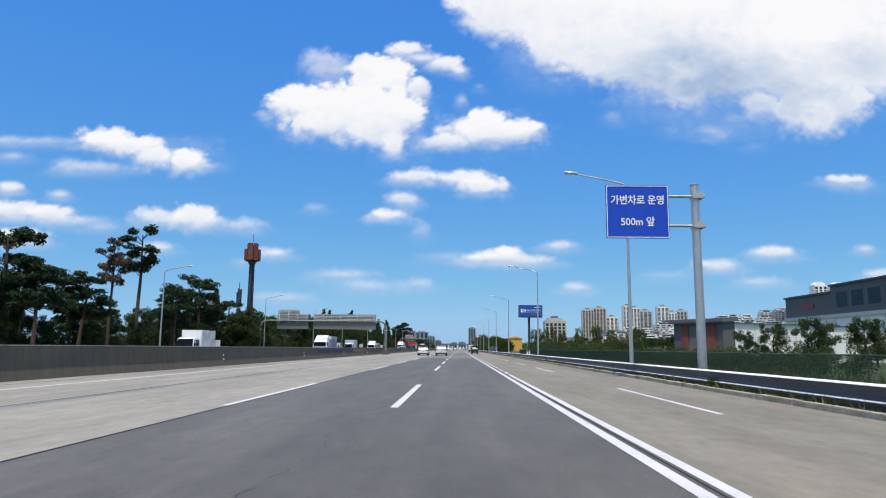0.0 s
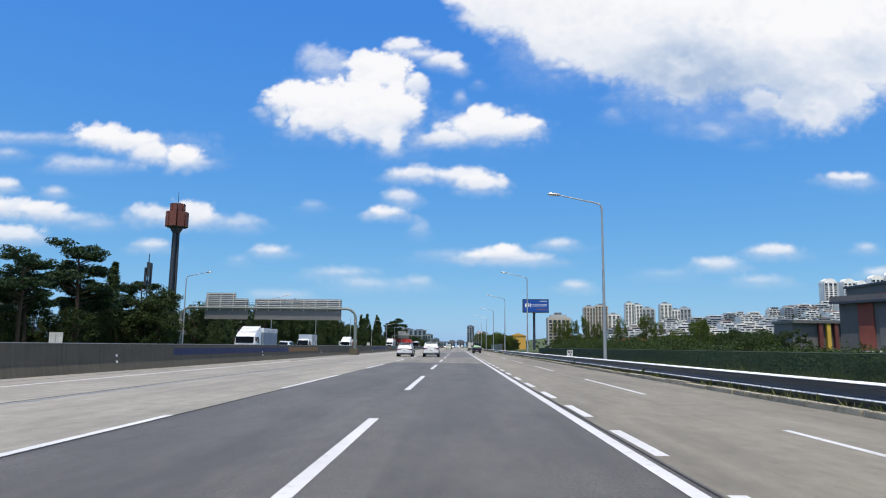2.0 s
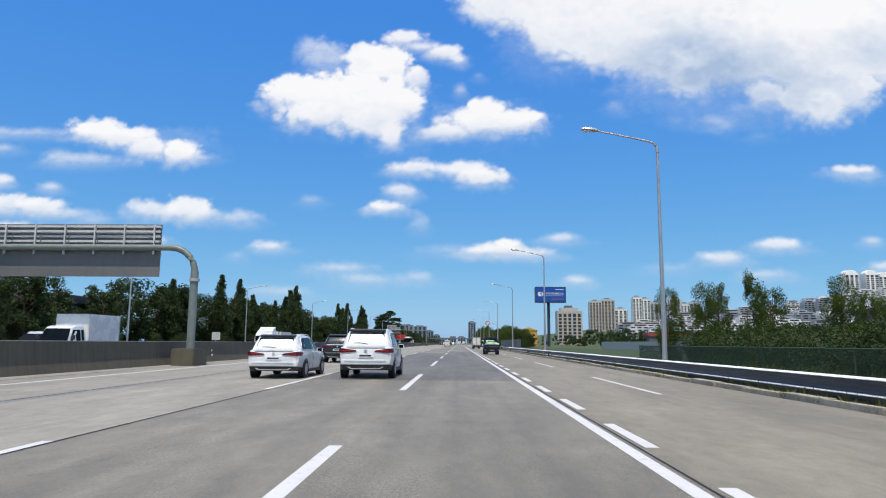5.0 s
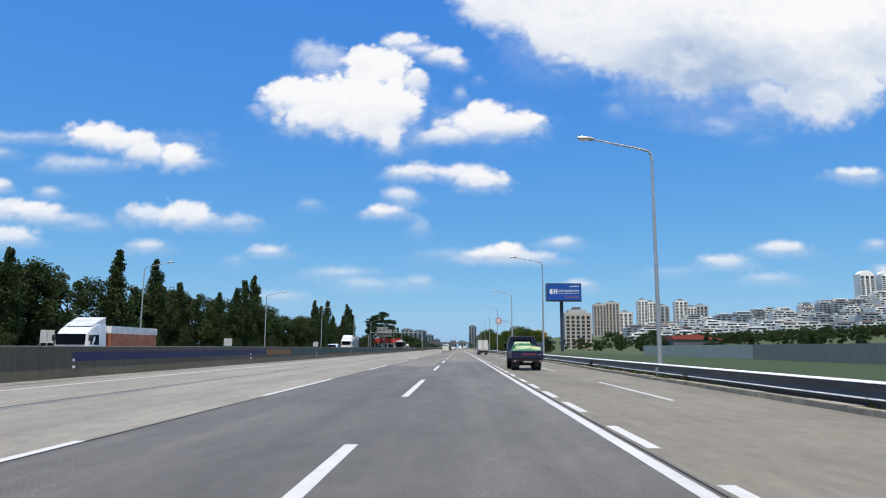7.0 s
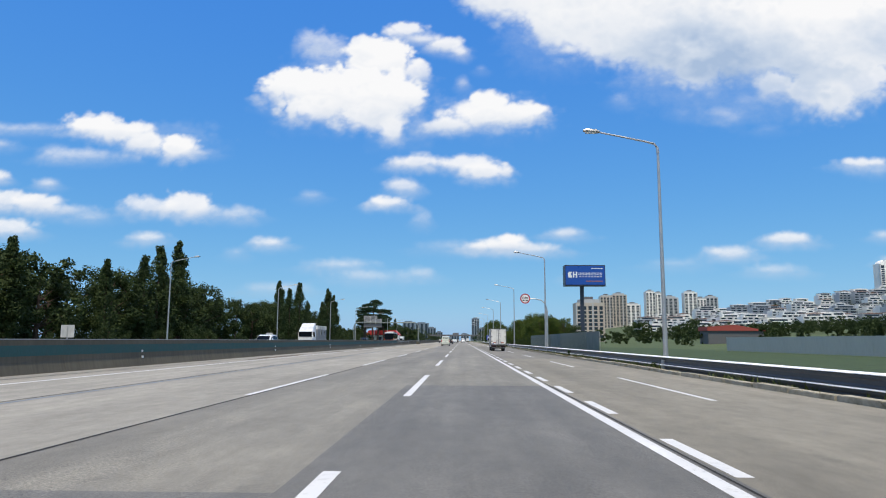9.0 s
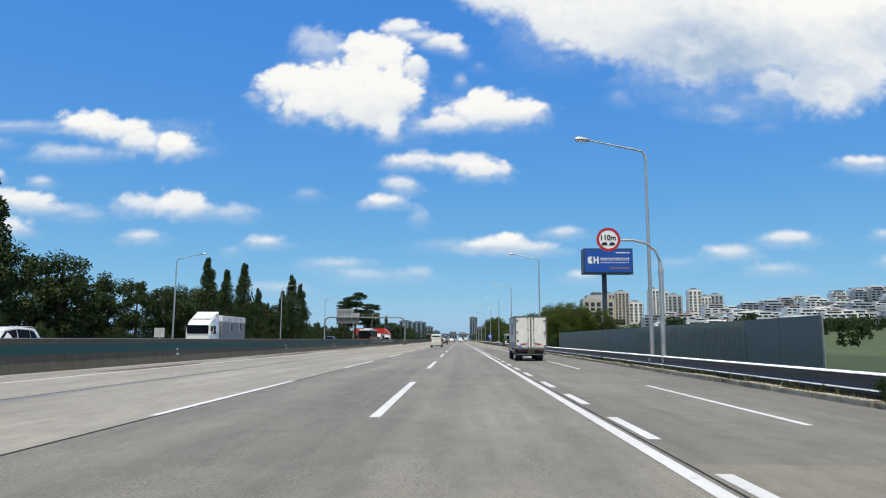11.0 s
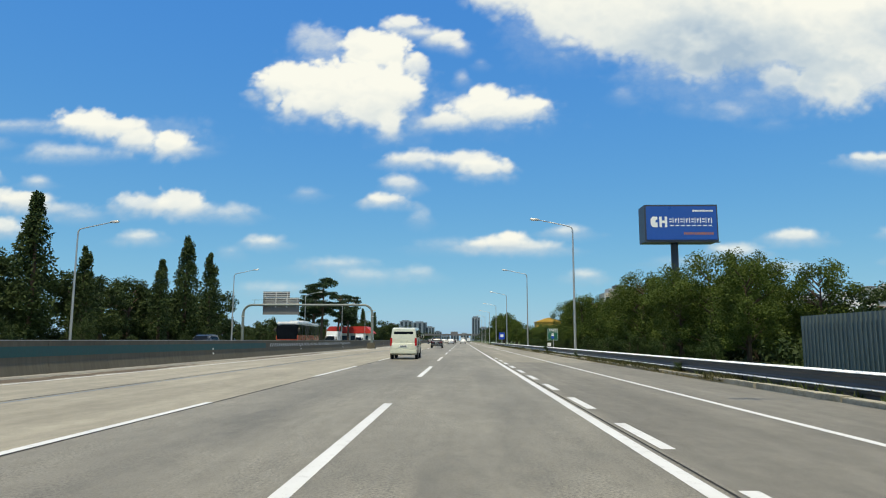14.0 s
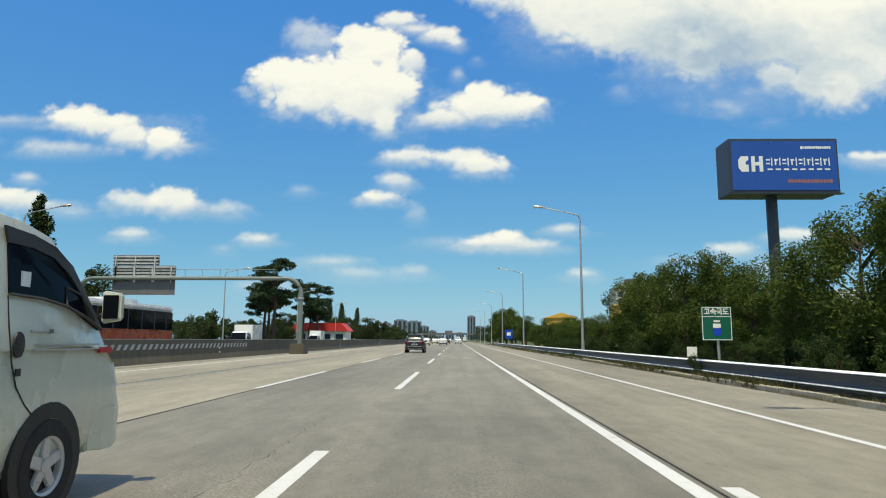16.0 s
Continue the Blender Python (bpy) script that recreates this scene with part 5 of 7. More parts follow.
def tower_block(x, y, w, d, h, bays, mat, dark, label):
    """A high apartment block: piers, recessed window columns, storeys, roof crown."""
    z0 = ground_z(x, y)
    h = h - z0
    s = thing("apartment_tower", (x, y, z0), label=label, category="apartment block", group="far apartment blocks")
    part("body", Build().box(-w / 2, w / 2, 0, d, -3, h), mat, s)
    bw = w / bays
    for k in range(bays):
        xx = -w / 2 + bw * (k + 0.5)
        part("window_column", Build().box(xx - bw * 0.30, xx + bw * 0.30, -0.25, 0.05, 2, h - 2.5), GLASSW, s)
        b = Build()
        for j in range(int((h - 5) / 2.9)):
            b.box(xx - bw * 0.31, xx + bw * 0.31, -0.5, -0.252, 2.6 + 2.9 * j, 3.4 + 2.9 * j)
        tagged(part("balcony_front", b, mat, s), kind="stuff")
    for k in range(bays + 1):
        xx = -w / 2 + bw * k
        part("pier", Build().box(xx - bw * 0.12, xx + bw * 0.12, -0.6, -0.01, 0, h - 0.5), mat if k % 3 else dark, s)
    if label.startswith("white slim"):
        arch = [(w * 0.4 * math.cos(a), h + 5.5 * math.sin(a)) for a in np.linspace(0, math.pi, 13)]
        part("arched_roof", Build().prism(arch, "y", d * 0.05, d * 0.9), mat, s)
        return s
    part("roof", Build().box(-w * 0.36, w * 0.36, d * 0.1, d * 0.8, h, h + 2.6), dark, s)
    part("roof_house", Build().box(-w * 0.16, w * 0.14, d * 0.2, d * 0.7, h + 2.6, h + 4.6), ROOF, s)
    return s


for x, y, w, d, h, bays, mat, lab in ((95, 660, 20, 16, 29, 5, APT_B, "brown and white striped apartment tower"),
                                      (287, 1500, 25, 16, 89, 4, APT_B, "beige and brown apartment tower block"),
                                      (314, 1508, 28, 16, 93, 4, APT_B, "beige and brown apartment tower block"),
                                      (343, 1516, 27, 16, 74, 3, APT_W, "pale narrow apartment tower block"),
                                      (374, 1500, 19, 16, 98, 3, APT_W, "pale apartment tower with dark window columns"),
                                      (393, 1508, 21, 16, 95, 3, APT_W, "pale apartment tower with dark window columns"),
                                      (418, 1516, 28, 16, 88, 3, APT_G, "pale grey apartment tower block"),
                                      (452, 1500, 25, 16, 97, 3, APT_W, "pale apartment tower with dark window columns"),
                                      (476, 1508, 19, 16, 85, 3, APT_W, "pale apartment tower with dark window columns"),
                                      (499, 1516, 23, 16, 89, 3, APT_G, "pale grey apartment tower block"),
                                      (588, 1100, 21, 16, 109, 3, APT_W, "white slim apartment tower on the hill"),
                                      (618, 1100, 20, 16, 109, 3, APT_W, "white slim apartment tower on the hill"),
                                      (637, 1100, 19, 16, 106, 3, APT_W, "white slim apartment tower on the hill"),
                                      (662, 1100, 20, 16, 115, 3, APT_W, "white slim apartment tower on the hill"),
                                      (687, 1100, 20, 16, 120, 3, APT_W, "white slim apartment tower on the hill")):
    tower_block(x, y, w, d, h, bays, mat, APT_G, lab)


def house(x, y, w, d, floors, mat, roof, label):
    """A stepped hillside apartment house: storeys of windows, balconies, slanted roof edge."""
    z0 = ground_z(x, y)
    h = 3.0 * floors
    s = thing("terrace_house", (x, y, z0), label=label, category="house", group="houses on the hillside")
    part("wall", Build().box(-w / 2, w / 2, 0, d, -6, h), mat, s)
    part("upper_wall", Build().box(-w / 2 + w * 0.2, w / 2, d * 0.3, d, h, h + 2.6), mat, s)
    part("upper_window", Build().box(-w * 0.22, w * 0.4, d * 0.3 - 0.08, d * 0.3 + 0.02, h + 0.5, h + 2.1), GLASSW, s)
    part("roof", Build().prism([(-w / 2 + w * 0.12, h + 2.6), (w / 2 + 0.8, h + 2.6), (w / 2 + 0.8, h + 3.0), (0.1 * w, h + 3.7), (-w / 2 + w * 0.12, h + 2.9)], "y", d * 0.25, d + 0.4), roof, s)
    for f in range(floors):
        for k in range(3):
            xx = -w / 2 + w / 3 * (k + 0.5)
            part("window", Build().box(xx - w * 0.105, xx + w * 0.105, -0.06, 0.02, 3 * f + 0.8, 3 * f + 2.3), GLASSW, s)
        part("balcony", Build().box(-w / 2 - 0.3, w / 2 - w * 0.1 * (f % 2), -1.6, -0.07, 3 * f + 2.5, 3 * f + 2.95), mat, s)
    return s


HALL_ROOF = plain("roof_dark_metal", (0.07, 0.075, 0.085), 0.5, vary=0.2, scale=0.3)
rnd = random.Random(31)
for row in range(6):
    for k in range(17):
        y = 800 + 52 * row + rnd.uniform(-18, 18)
        x = (0.242 + 0.022 * k) * (y - 30) + rnd.uniform(-9, 9)
        house(x, y, rnd.uniform(13, 27), 12, rnd.choice((3, 3, 4, 5)), rnd.choice((APT_W, APT_W, APT_W, APT_G)), rnd.choice((APT_W, APT_G, ROOF_BR, HALL_ROOF, APT_W)), "white terraced house on the wooded hillside")
spots = []
for k in range(120):
    y = rnd.uniform(690, 1060)
    spots.append(((0.2 + rnd.uniform(0, 0.4)) * (y - 30), y, rnd.uniform(6, 11), 1.7))
far_wood(spots, "dark green trees between houses on the hill", 6)

PANEL_RED = plain("brick_red_panel", (0.20, 0.055, 0.04), 0.7, vary=0.2)
# darkened grey; the warehouse front's shade is put into this colour
HALL = plain("hall_dark_grey", (0.11, 0.11, 0.115), 0.7, vary=0.15, scale=0.4)
s = thing("warehouse", (29.6, 73.0, 0), 25.5, label="low dark grey hall with red-brown panels", category="building")
part("wall", Build().box(0, 1.69, 0, 7.3, -0.1, 4.45), HALL, s)
part("roof", Build().prism([(-0.35, 4.3), (1.9, 4.45), (1.9, 4.85), (-0.35, 4.75)], "y", -0.3, 7.7), ROOF, s)
part("roof_gutter", Build().box(-0.42, -0.36, -0.3, 7.7, 4.25, 4.4), BILL_EDGE, s)
for u0, u1 in ((1.0, 2.2), (5.0, 6.0)):
    part("red_panel", Build().box(-0.1, -0.005, u0, u1, 0, 4.2), PANEL_RED, s)
part("grey_shutter", Build().box(-0.07, -0.005, 2.5, 4.7, 0.05, 4.0), ROOF, s)
part("wing", Build().box(1.7, 34, -0.06, 7.2, -0.1, 4.25), APT_W, s)
part("wing_roof", Build().box(1.72, 34.3, -0.3, 7.25, 4.252, 4.29), BILL_EDGE, s)
for k in range(9):
    part("wall_joint", Build().box(4.6 + 3.2 * k, 4.68 + 3.2 * k, -0.075, -0.055, 0, 4.2), APT_G, s)
part("wall_joint", Build().box(1.75, 33.9, -0.075, -0.055, 2.3, 2.38), APT_G, s)
for u0 in (1.9, 4.6):
    part("entry_canopy", Build().box(-1.0, -0.105, u0, u0 + 1.3, 1.15, 1.25), APT_W, s)
    part("entry_kiosk", Build().box(-0.9, -0.11, u0 + 0.1, u0 + 1.2, -0.05, 1.145), HALL, s)
s = thing("apartment_hall", (105, 150, 0), label="long dark-topped building with pale lower storeys", category="building")
part("wall", Build().box(0, 30, 0, 66, -1, 10.6), APT_W, s)
part("cornice", Build().box(-0.5, 30, -0.5, 66.4, 10.6, 11.6), APT_G, s)
part("upper_wall", Build().box(0.1, 28, 39.1, 66, 11.6, 17.6), HALL, s)
part("upper_wall", Build().box(-0.3, 30, 0.3, 39, 11.6, 19.3), HALL, s)
part("roof_edge", Build().box(-0.4, 28.4, 39.1, 66.4, 17.6, 18.1), BILL_EDGE, s)
part("roof_edge", Build().box(-0.8, 30.4, -0.2, 39.05, 19.3, 19.8), BILL_EDGE, s)
part("sign_panel", Build().box(-0.05, 0.08, 49, 55, 14.0, 15.4), plain("dull_red_sign", (0.30, 0.03, 0.04), 0.5), s)
for k in range(6):
    part("wall_joint", Build().box(-0.06, 0.02, 5 + 11 * k, 5.25 + 11 * k, 0, 10.5), APT_G, s)
for k in range(5):
    part("window", Build().box(-0.36, -0.28, 2.5 + 7.2 * k, 7.5 + 7.2 * k, 13.4, 17.4), GLASSW, s)
s = thing("market_hall", (128, 291.5, 4), label="dark low hall with red, yellow and white columns", category="building")
part("wall", Build().box(0, 44, 1.5, 16, -3, 7.4), HALL, s)
part("roof", Build().box(-0.6, 45, -0.6, 16.5, 7.4, 8.5), HALL, s)
COLUMNS = [plain("column_red", (0.12, 0.03, 0.026), 0.6), plain("column_yellow", (0.55, 0.36, 0.05), 0.6), plain("column_white", (0.6, 0.6, 0.57), 0.6)]
for k in range(12):
    part("column", Build().box(9.2 + 2.9 * k, 10.6 + 2.9 * k, -0.2, 1.2, -2.5, 7.39), COLUMNS[(0, 1, 0, 2)[k % 4]], s)
s = thing("storage_shed", (96, 428, 0), label="long low shed with a faded red roof", category="building")
part("wall", Build().box(0, 21, 0, 9, -1, 5.4), HALL, s)
part("roof", Build().prism([(-0.5, 5.3), (21.5, 5.3), (21.5, 5.6), (10.5, 7.6), (-0.5, 6.8)], "y", -0.5, 9.5), plain("faded_red_roof", (0.30, 0.06, 0.045), 0.7), s)
YEL = plain("yellow_render", (0.62, 0.36, 0.07), 0.7, vary=0.1, scale=0.3)
for x, y in ((33, 440), (29, 515)):
    s = thing("warehouse", (x, y, 0), label="yellow-painted building behind trees", category="building")
    part("wall", Build().box(0, 9, 0, 8, -0.1, 8.0), YEL, s)
    part("roof", Build().prism([(-0.5, 8.0), (9.5, 8.0), (4.5, 9.6)], "y", -0.4, 8.4), YEL, s)
s = thing("restaurant", (-47, 505, 0), label="low rest-stop building with a bright red roof", category="building")
part("wall", Build().box(0, 16, 0, 9, -0.1, 3.6), APT_W, s)
part("roof", Build().prism([(-0.8, 3.6), (16.8, 3.6), (14.5, 6.0), (1.5, 6.0)], "y", -0.8, 9.8), plain("roof_bright_red", (0.5, 0.03, 0.025), 0.5), s)
for k in range(4):
    part("window", Build().box(1.5 + 3.7 * k, 4 + 3.7 * k, -0.06, -0.005, 1.0, 2.8), GLASSW, s)
s = thing("service_building", (-75, 172, 0), label="long low grey service building behind trees", category="building")
part("wall", Build().box(0, 26, 0, 12, -0.1, 6.0), HALL, s)
part("roof", Build().box(-0.6, 26.6, -0.6, 12.6, 6.0, 7.0), ROOF, s)

rnd = random.Random(77)
spots = []
for k in range(26):
    spots.append((-33 - rnd.uniform(0, 30), 640 + 26 * k, rnd.uniform(8, 12), 1.5))
    spots.append((17 + rnd.uniform(0, 30), 610 + 26 * k, rnd.uniform(8, 12), 1.5))
far_wood(spots, "dark trees far along the expressway", 7)

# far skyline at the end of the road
# blue-grey walls carry the distance haze in their colour
SKYL = plain("far_tower_haze", (0.16, 0.20, 0.25), 0.5, 0.1, 0.1, 0.02)
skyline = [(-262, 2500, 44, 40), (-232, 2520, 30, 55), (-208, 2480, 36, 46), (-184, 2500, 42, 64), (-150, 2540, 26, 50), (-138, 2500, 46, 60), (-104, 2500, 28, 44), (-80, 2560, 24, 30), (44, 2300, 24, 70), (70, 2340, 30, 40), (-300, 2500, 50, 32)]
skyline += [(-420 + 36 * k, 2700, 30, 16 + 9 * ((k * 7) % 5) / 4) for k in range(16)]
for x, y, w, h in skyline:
    s = thing("office_tower", (x, y, 0), label="tower block on the horizon, haze put into its blue-grey colour", category="office tower", group="city skyline")
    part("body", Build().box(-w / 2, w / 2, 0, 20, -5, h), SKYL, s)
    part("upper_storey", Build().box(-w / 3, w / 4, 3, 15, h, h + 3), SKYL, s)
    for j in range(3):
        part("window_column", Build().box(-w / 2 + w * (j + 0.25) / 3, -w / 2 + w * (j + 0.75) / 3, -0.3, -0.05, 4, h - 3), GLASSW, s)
s = thing("footbridge", (0, 1050, 0), label="overhead bridge far down the expressway", category="bridge")
part("deck", Build().box(-44, 30, 0, 4, 6.6, 8.6), ROOF, s)
for x in (-43, -13.5, 29):
    part("pier", Build().box(x - 0.7, x + 0.7, 0.5, 3.5, -0.1, 6.6), BARRIER, s)
s = thing("sign_board", (0, 900, 0), label="overhead road sign board far ahead", category="road sign")
part("post", Build().tube([(10.4, 0, -0.05), (10.4, 0, 7.6)], 0.2, 12), STEEL, s)
part("arm", Build().tube([(-9.2, 0, 7.2), (10.4, 0, 7.2)], 0.12, 10), STEEL, s)
part("sign_panel", Build().box(-9.0, -2.5, -0.2, -0.13, 6.4, 9.2), ROOF, s)
s = thing("road_sign", (12.2, 448, 0), label="small blue sign with white emblem by the road", category="road sign")
part("post", Build().tube([(0, 0, -0.05), (0, 0, 3.2)], 0.06, 8), STEEL, s)
p = part("sign_panel", Build().box(-0.75, 0.75, -0.1, -0.06, 1.5, 3.3), SIGN_BLUE, s)
part("emblem", Build().box(-0.4, 0.4, -0.115, -0.102, 2.1, 2.8), WHITE, p)

# ---- vehicles ----
def paint(name, colour, rough=0.28, metal=0.0, vary=0.06):
    return plain(name, colour, rough, metal, vary, 1.5, coat=0.6)


CAR_WHITE = paint("car_paint_white", (0.74, 0.75, 0.76))
CAR_GREY = plain("car_paint_dark_grey", (0.024, 0.029, 0.038), 0.3, 0.3, 0.06, 1.5, coat=0.35)
CAR_BLUE = plain("truck_paint_navy", (0.009, 0.011, 0.050), 0.5, 0.0, 0.2, 1.5, coat=0.15)
CAR_SILVER = paint("van_paint_pale_silver", (0.57, 0.585, 0.49), 0.3, 0.05)
BOX_SIDE = plain("truck_box_side", (0.50, 0.53, 0.55), 0.5, 0.1, 0.08, 1.2)
BOX_BAND = plain("truck_box_band", (0.22, 0.235, 0.25), 0.55, 0.1, 0.12, 1.2)
BOX_DOOR = Mat("truck_box_door", 0.5)
_a = BOX_DOOR.noise(BOX_DOOR.local(), 1.3, 4)
_b = BOX_DOOR.noise(BOX_DOOR.local((9, 9, 0.35)), 1.6, 4)
BOX_DOOR.colour(BOX_DOOR.mix(0.28, BOX_DOOR.ramp(_a, (0.3, (0.66, 0.65, 0.60)), (0.7, (0.78, 0.77, 0.72))), BOX_DOOR.ramp(_b, (0.30, (0.42, 0.36, 0.27)), (0.46, (0.76, 0.75, 0.71)))))
BOX_DOOR = BOX_DOOR.m
BOX_FRAME = plain("truck_box_frame", grey(0.17), 0.5, 0.35, 0.35)
CARGLASS = glass_mat("car_glass", (0.005, 0.007, 0.010))
RUBBER = plain("tyre_rubber", grey(0.018), 0.85, vary=0.3)
TRIM = plain("black_trim", grey(0.02), 0.55, vary=0.2)
CHASSIS = plain("chassis_dark", (0.013, 0.012, 0.012), 0.8, vary=0.3)
ALLOY = plain("alloy_rim", grey(0.50), 0.35, 0.3)
LAMP_RED = plain("tail_lamp_red", (0.38, 0.012, 0.015), 0.2, vary=0.1)
LAMP_SUV = plain("dark_tail_lamp", (0.12, 0.006, 0.010), 0.2, vary=0.2)
LAMP_DULL = plain("old_lamp_red", (0.055, 0.012, 0.012), 0.4, vary=0.3)
FADED_RED = plain("faded_red_lettering", (0.22, 0.04, 0.07), 0.6)
LAMP_WORN = plain("worn_lamp_lens", grey(0.26), 0.3)
PLATE_DULL = plain("dull_grey_plate", grey(0.10), 0.6)
RUST_STAIN = plain("rust_stain", (0.36, 0.27, 0.17), 0.7, vary=0.4, scale=9)
LAMP_CLEAR = plain("lamp_clear", grey(0.7), 0.15)
LAMP_AMBER = plain("lamp_amber", (0.50, 0.12, 0.02), 0.25)
PLATE = plain("plate_white", (0.72, 0.74, 0.74), 0.4)
PLATE_Y = plain("plate_worn_yellow", (0.10, 0.085, 0.034), 0.5)
RUST = plain("rust_red_steel", (0.045, 0.020, 0.016), 0.8, vary=0.4)


def wheel(parent, x, y, r, w, side, spokes=5, rim_mat=None, deep=0.0):
    """A tyre with its rim, spokes and hub; side is the outer face's sign."""
    t = part("tyre", Build().lathe([(r * 0.62, -w / 2), (r * 0.93, -w / 2), (r, -w * 0.36), (r, w * 0.36), (r * 0.93, w / 2), (r * 0.62, w / 2)], (x, y, r), "x", 28, False), RUBBER, parent, smooth=True)
    o = side * w / 2
    i = -side
    part("rim", Build().lathe([(r * 0.66, o + i * 0.02), (r * 0.64, o), (r * 0.56, o + i * 0.015), (r * 0.54, o + i * (0.06 + deep))], (x, y, r), "x", 28, False), rim_mat or ALLOY, t, smooth=True)
    part("rim_dish", Build().lathe([(r * 0.55, o + i * (0.055 + deep)), (0.01, o + i * (0.05 + deep))], (x, y, r), "x", 20), CHASSIS if spokes else (rim_mat or ALLOY), t)
    for k in range(spokes):
        a = 2 * math.pi * k / spokes + 0.3
        c, s = math.cos(a), math.sin(a)
        b = Build()
        q = [(0.07 * r, 0.14 * r), (0.56 * r, 0.115 * r), (0.56 * r, -0.115 * r), (0.07 * r, -0.14 * r)]
        b.loft([[(x + o + i * e, y + u * c - v * s, r + u * s + v * c) for u, v in q] for e in (0.018, 0.05)])
        part("spoke", b, rim_mat or ALLOY, t, bevel=0.006)
    part("hub", Build().lathe([(r * 0.17, o + i * 0.05), (r * 0.16, o + i * 0.012), (r * 0.05, o + i * 0.008)], (x, y, r), "x", 16), rim_mat or ALLOY, t)
    return t


def lerp(st, y, k):
    ys = [q[0] for q in st]
    return float(np.interp(y, ys, [q[k] for q in st]))


def shell(st):
    """Lower body: stations of (y, z low, z belt, half width)."""
    rings = []
    for y, zl, zb, w in st:
        zm = zl + 0.55 * (zb - zl)
        half = [(w * 0.86, zl), (w * 0.97, zl + 0.10 * (zb - zl) + 0.02), (w, zm - 0.12 * (zb - zl)), (w * 1.0, zm + 0.1 * (zb - zl)), (w * 0.965, zb - 0.03), (w * 0.92, zb)]
        rings.append([(x, y, z) for x, z in half] + [(-x, y, z) for x, z in reversed(half)])
    return Build().loft(rings)


def cabin(st):
    """Glasshouse: stations of (y, z base, z top, half width below, half width above)."""
    rings = []
    for y, z0, z1, w0, w1 in st:
        d = min(0.09, (z1 - z0) * 0.5)
        half = [(w0, z0), (w0 + (w1 - w0) * 0.8, z0 + (z1 - z0) * 0.8 - d * 0.3), (w1 * 0.97, z1 - d * 0.35), (w1 * 0.80, z1)]
        rings.append([(x, y, z) for x, z in half] + [(-x, y, z) for x, z in reversed(half)])
    return Build().loft(rings)


def pane(parent, st, pts, side, name="side_window", mat=None, out=0.012, label=""):
    """A pane that lies on the side of a glasshouse, from (y, z) corners."""
    v = []
    for y, z in pts:
        z0, z1, w0, w1 = (lerp(st, y, k) for k in (1, 2, 3, 4))
        f = 0 if z1 - z0 < 0.05 else min(1.0, max(0, (z - z0) / (z1 - z0)))
        v.append((side * (w0 + (w1 - w0) * f + out), y, z))
    n = len(v)
    inner = [(x - side * 0.02, y, z) for x, y, z in v]
    return part(name, Build().add(v + inner, [tuple(range(n)), tuple(range(2 * n - 1, n - 1, -1))] + [(k, (k + 1) % n, n + (k + 1) % n, n + k) for k in range(n)]), mat or CARGLASS, parent, label)


def mirror(parent, x, y, z, side, mat, w=0.11, h=0.09):
    m = part("mirror", Build().loft([[(x + side * (0.06 + a * w * s), y + e, z + c * h * s) for a, c in ((-1, -1), (1, -0.8), (1, 0.8), (-1, 1))] for e, s in ((-0.045, 0.9), (0.0, 1.0), (0.05, 0.6))]), mat, parent, bevel=0.012)
    part("mirror_glass", Build().box(x + side * 0.06 - w * 0.72, x + side * 0.06 + w * 0.72, y - 0.058, y - 0.049, z - h * 0.68, z + h * 0.68), CARGLASS, m)
    part("mirror_arm", Build().tube([(x - side * 0.06, y + 0.02, z - h * 0.5), (x + side * 0.02, y, z - h * 0.3)], 0.018, 6), TRIM, m)
    return m


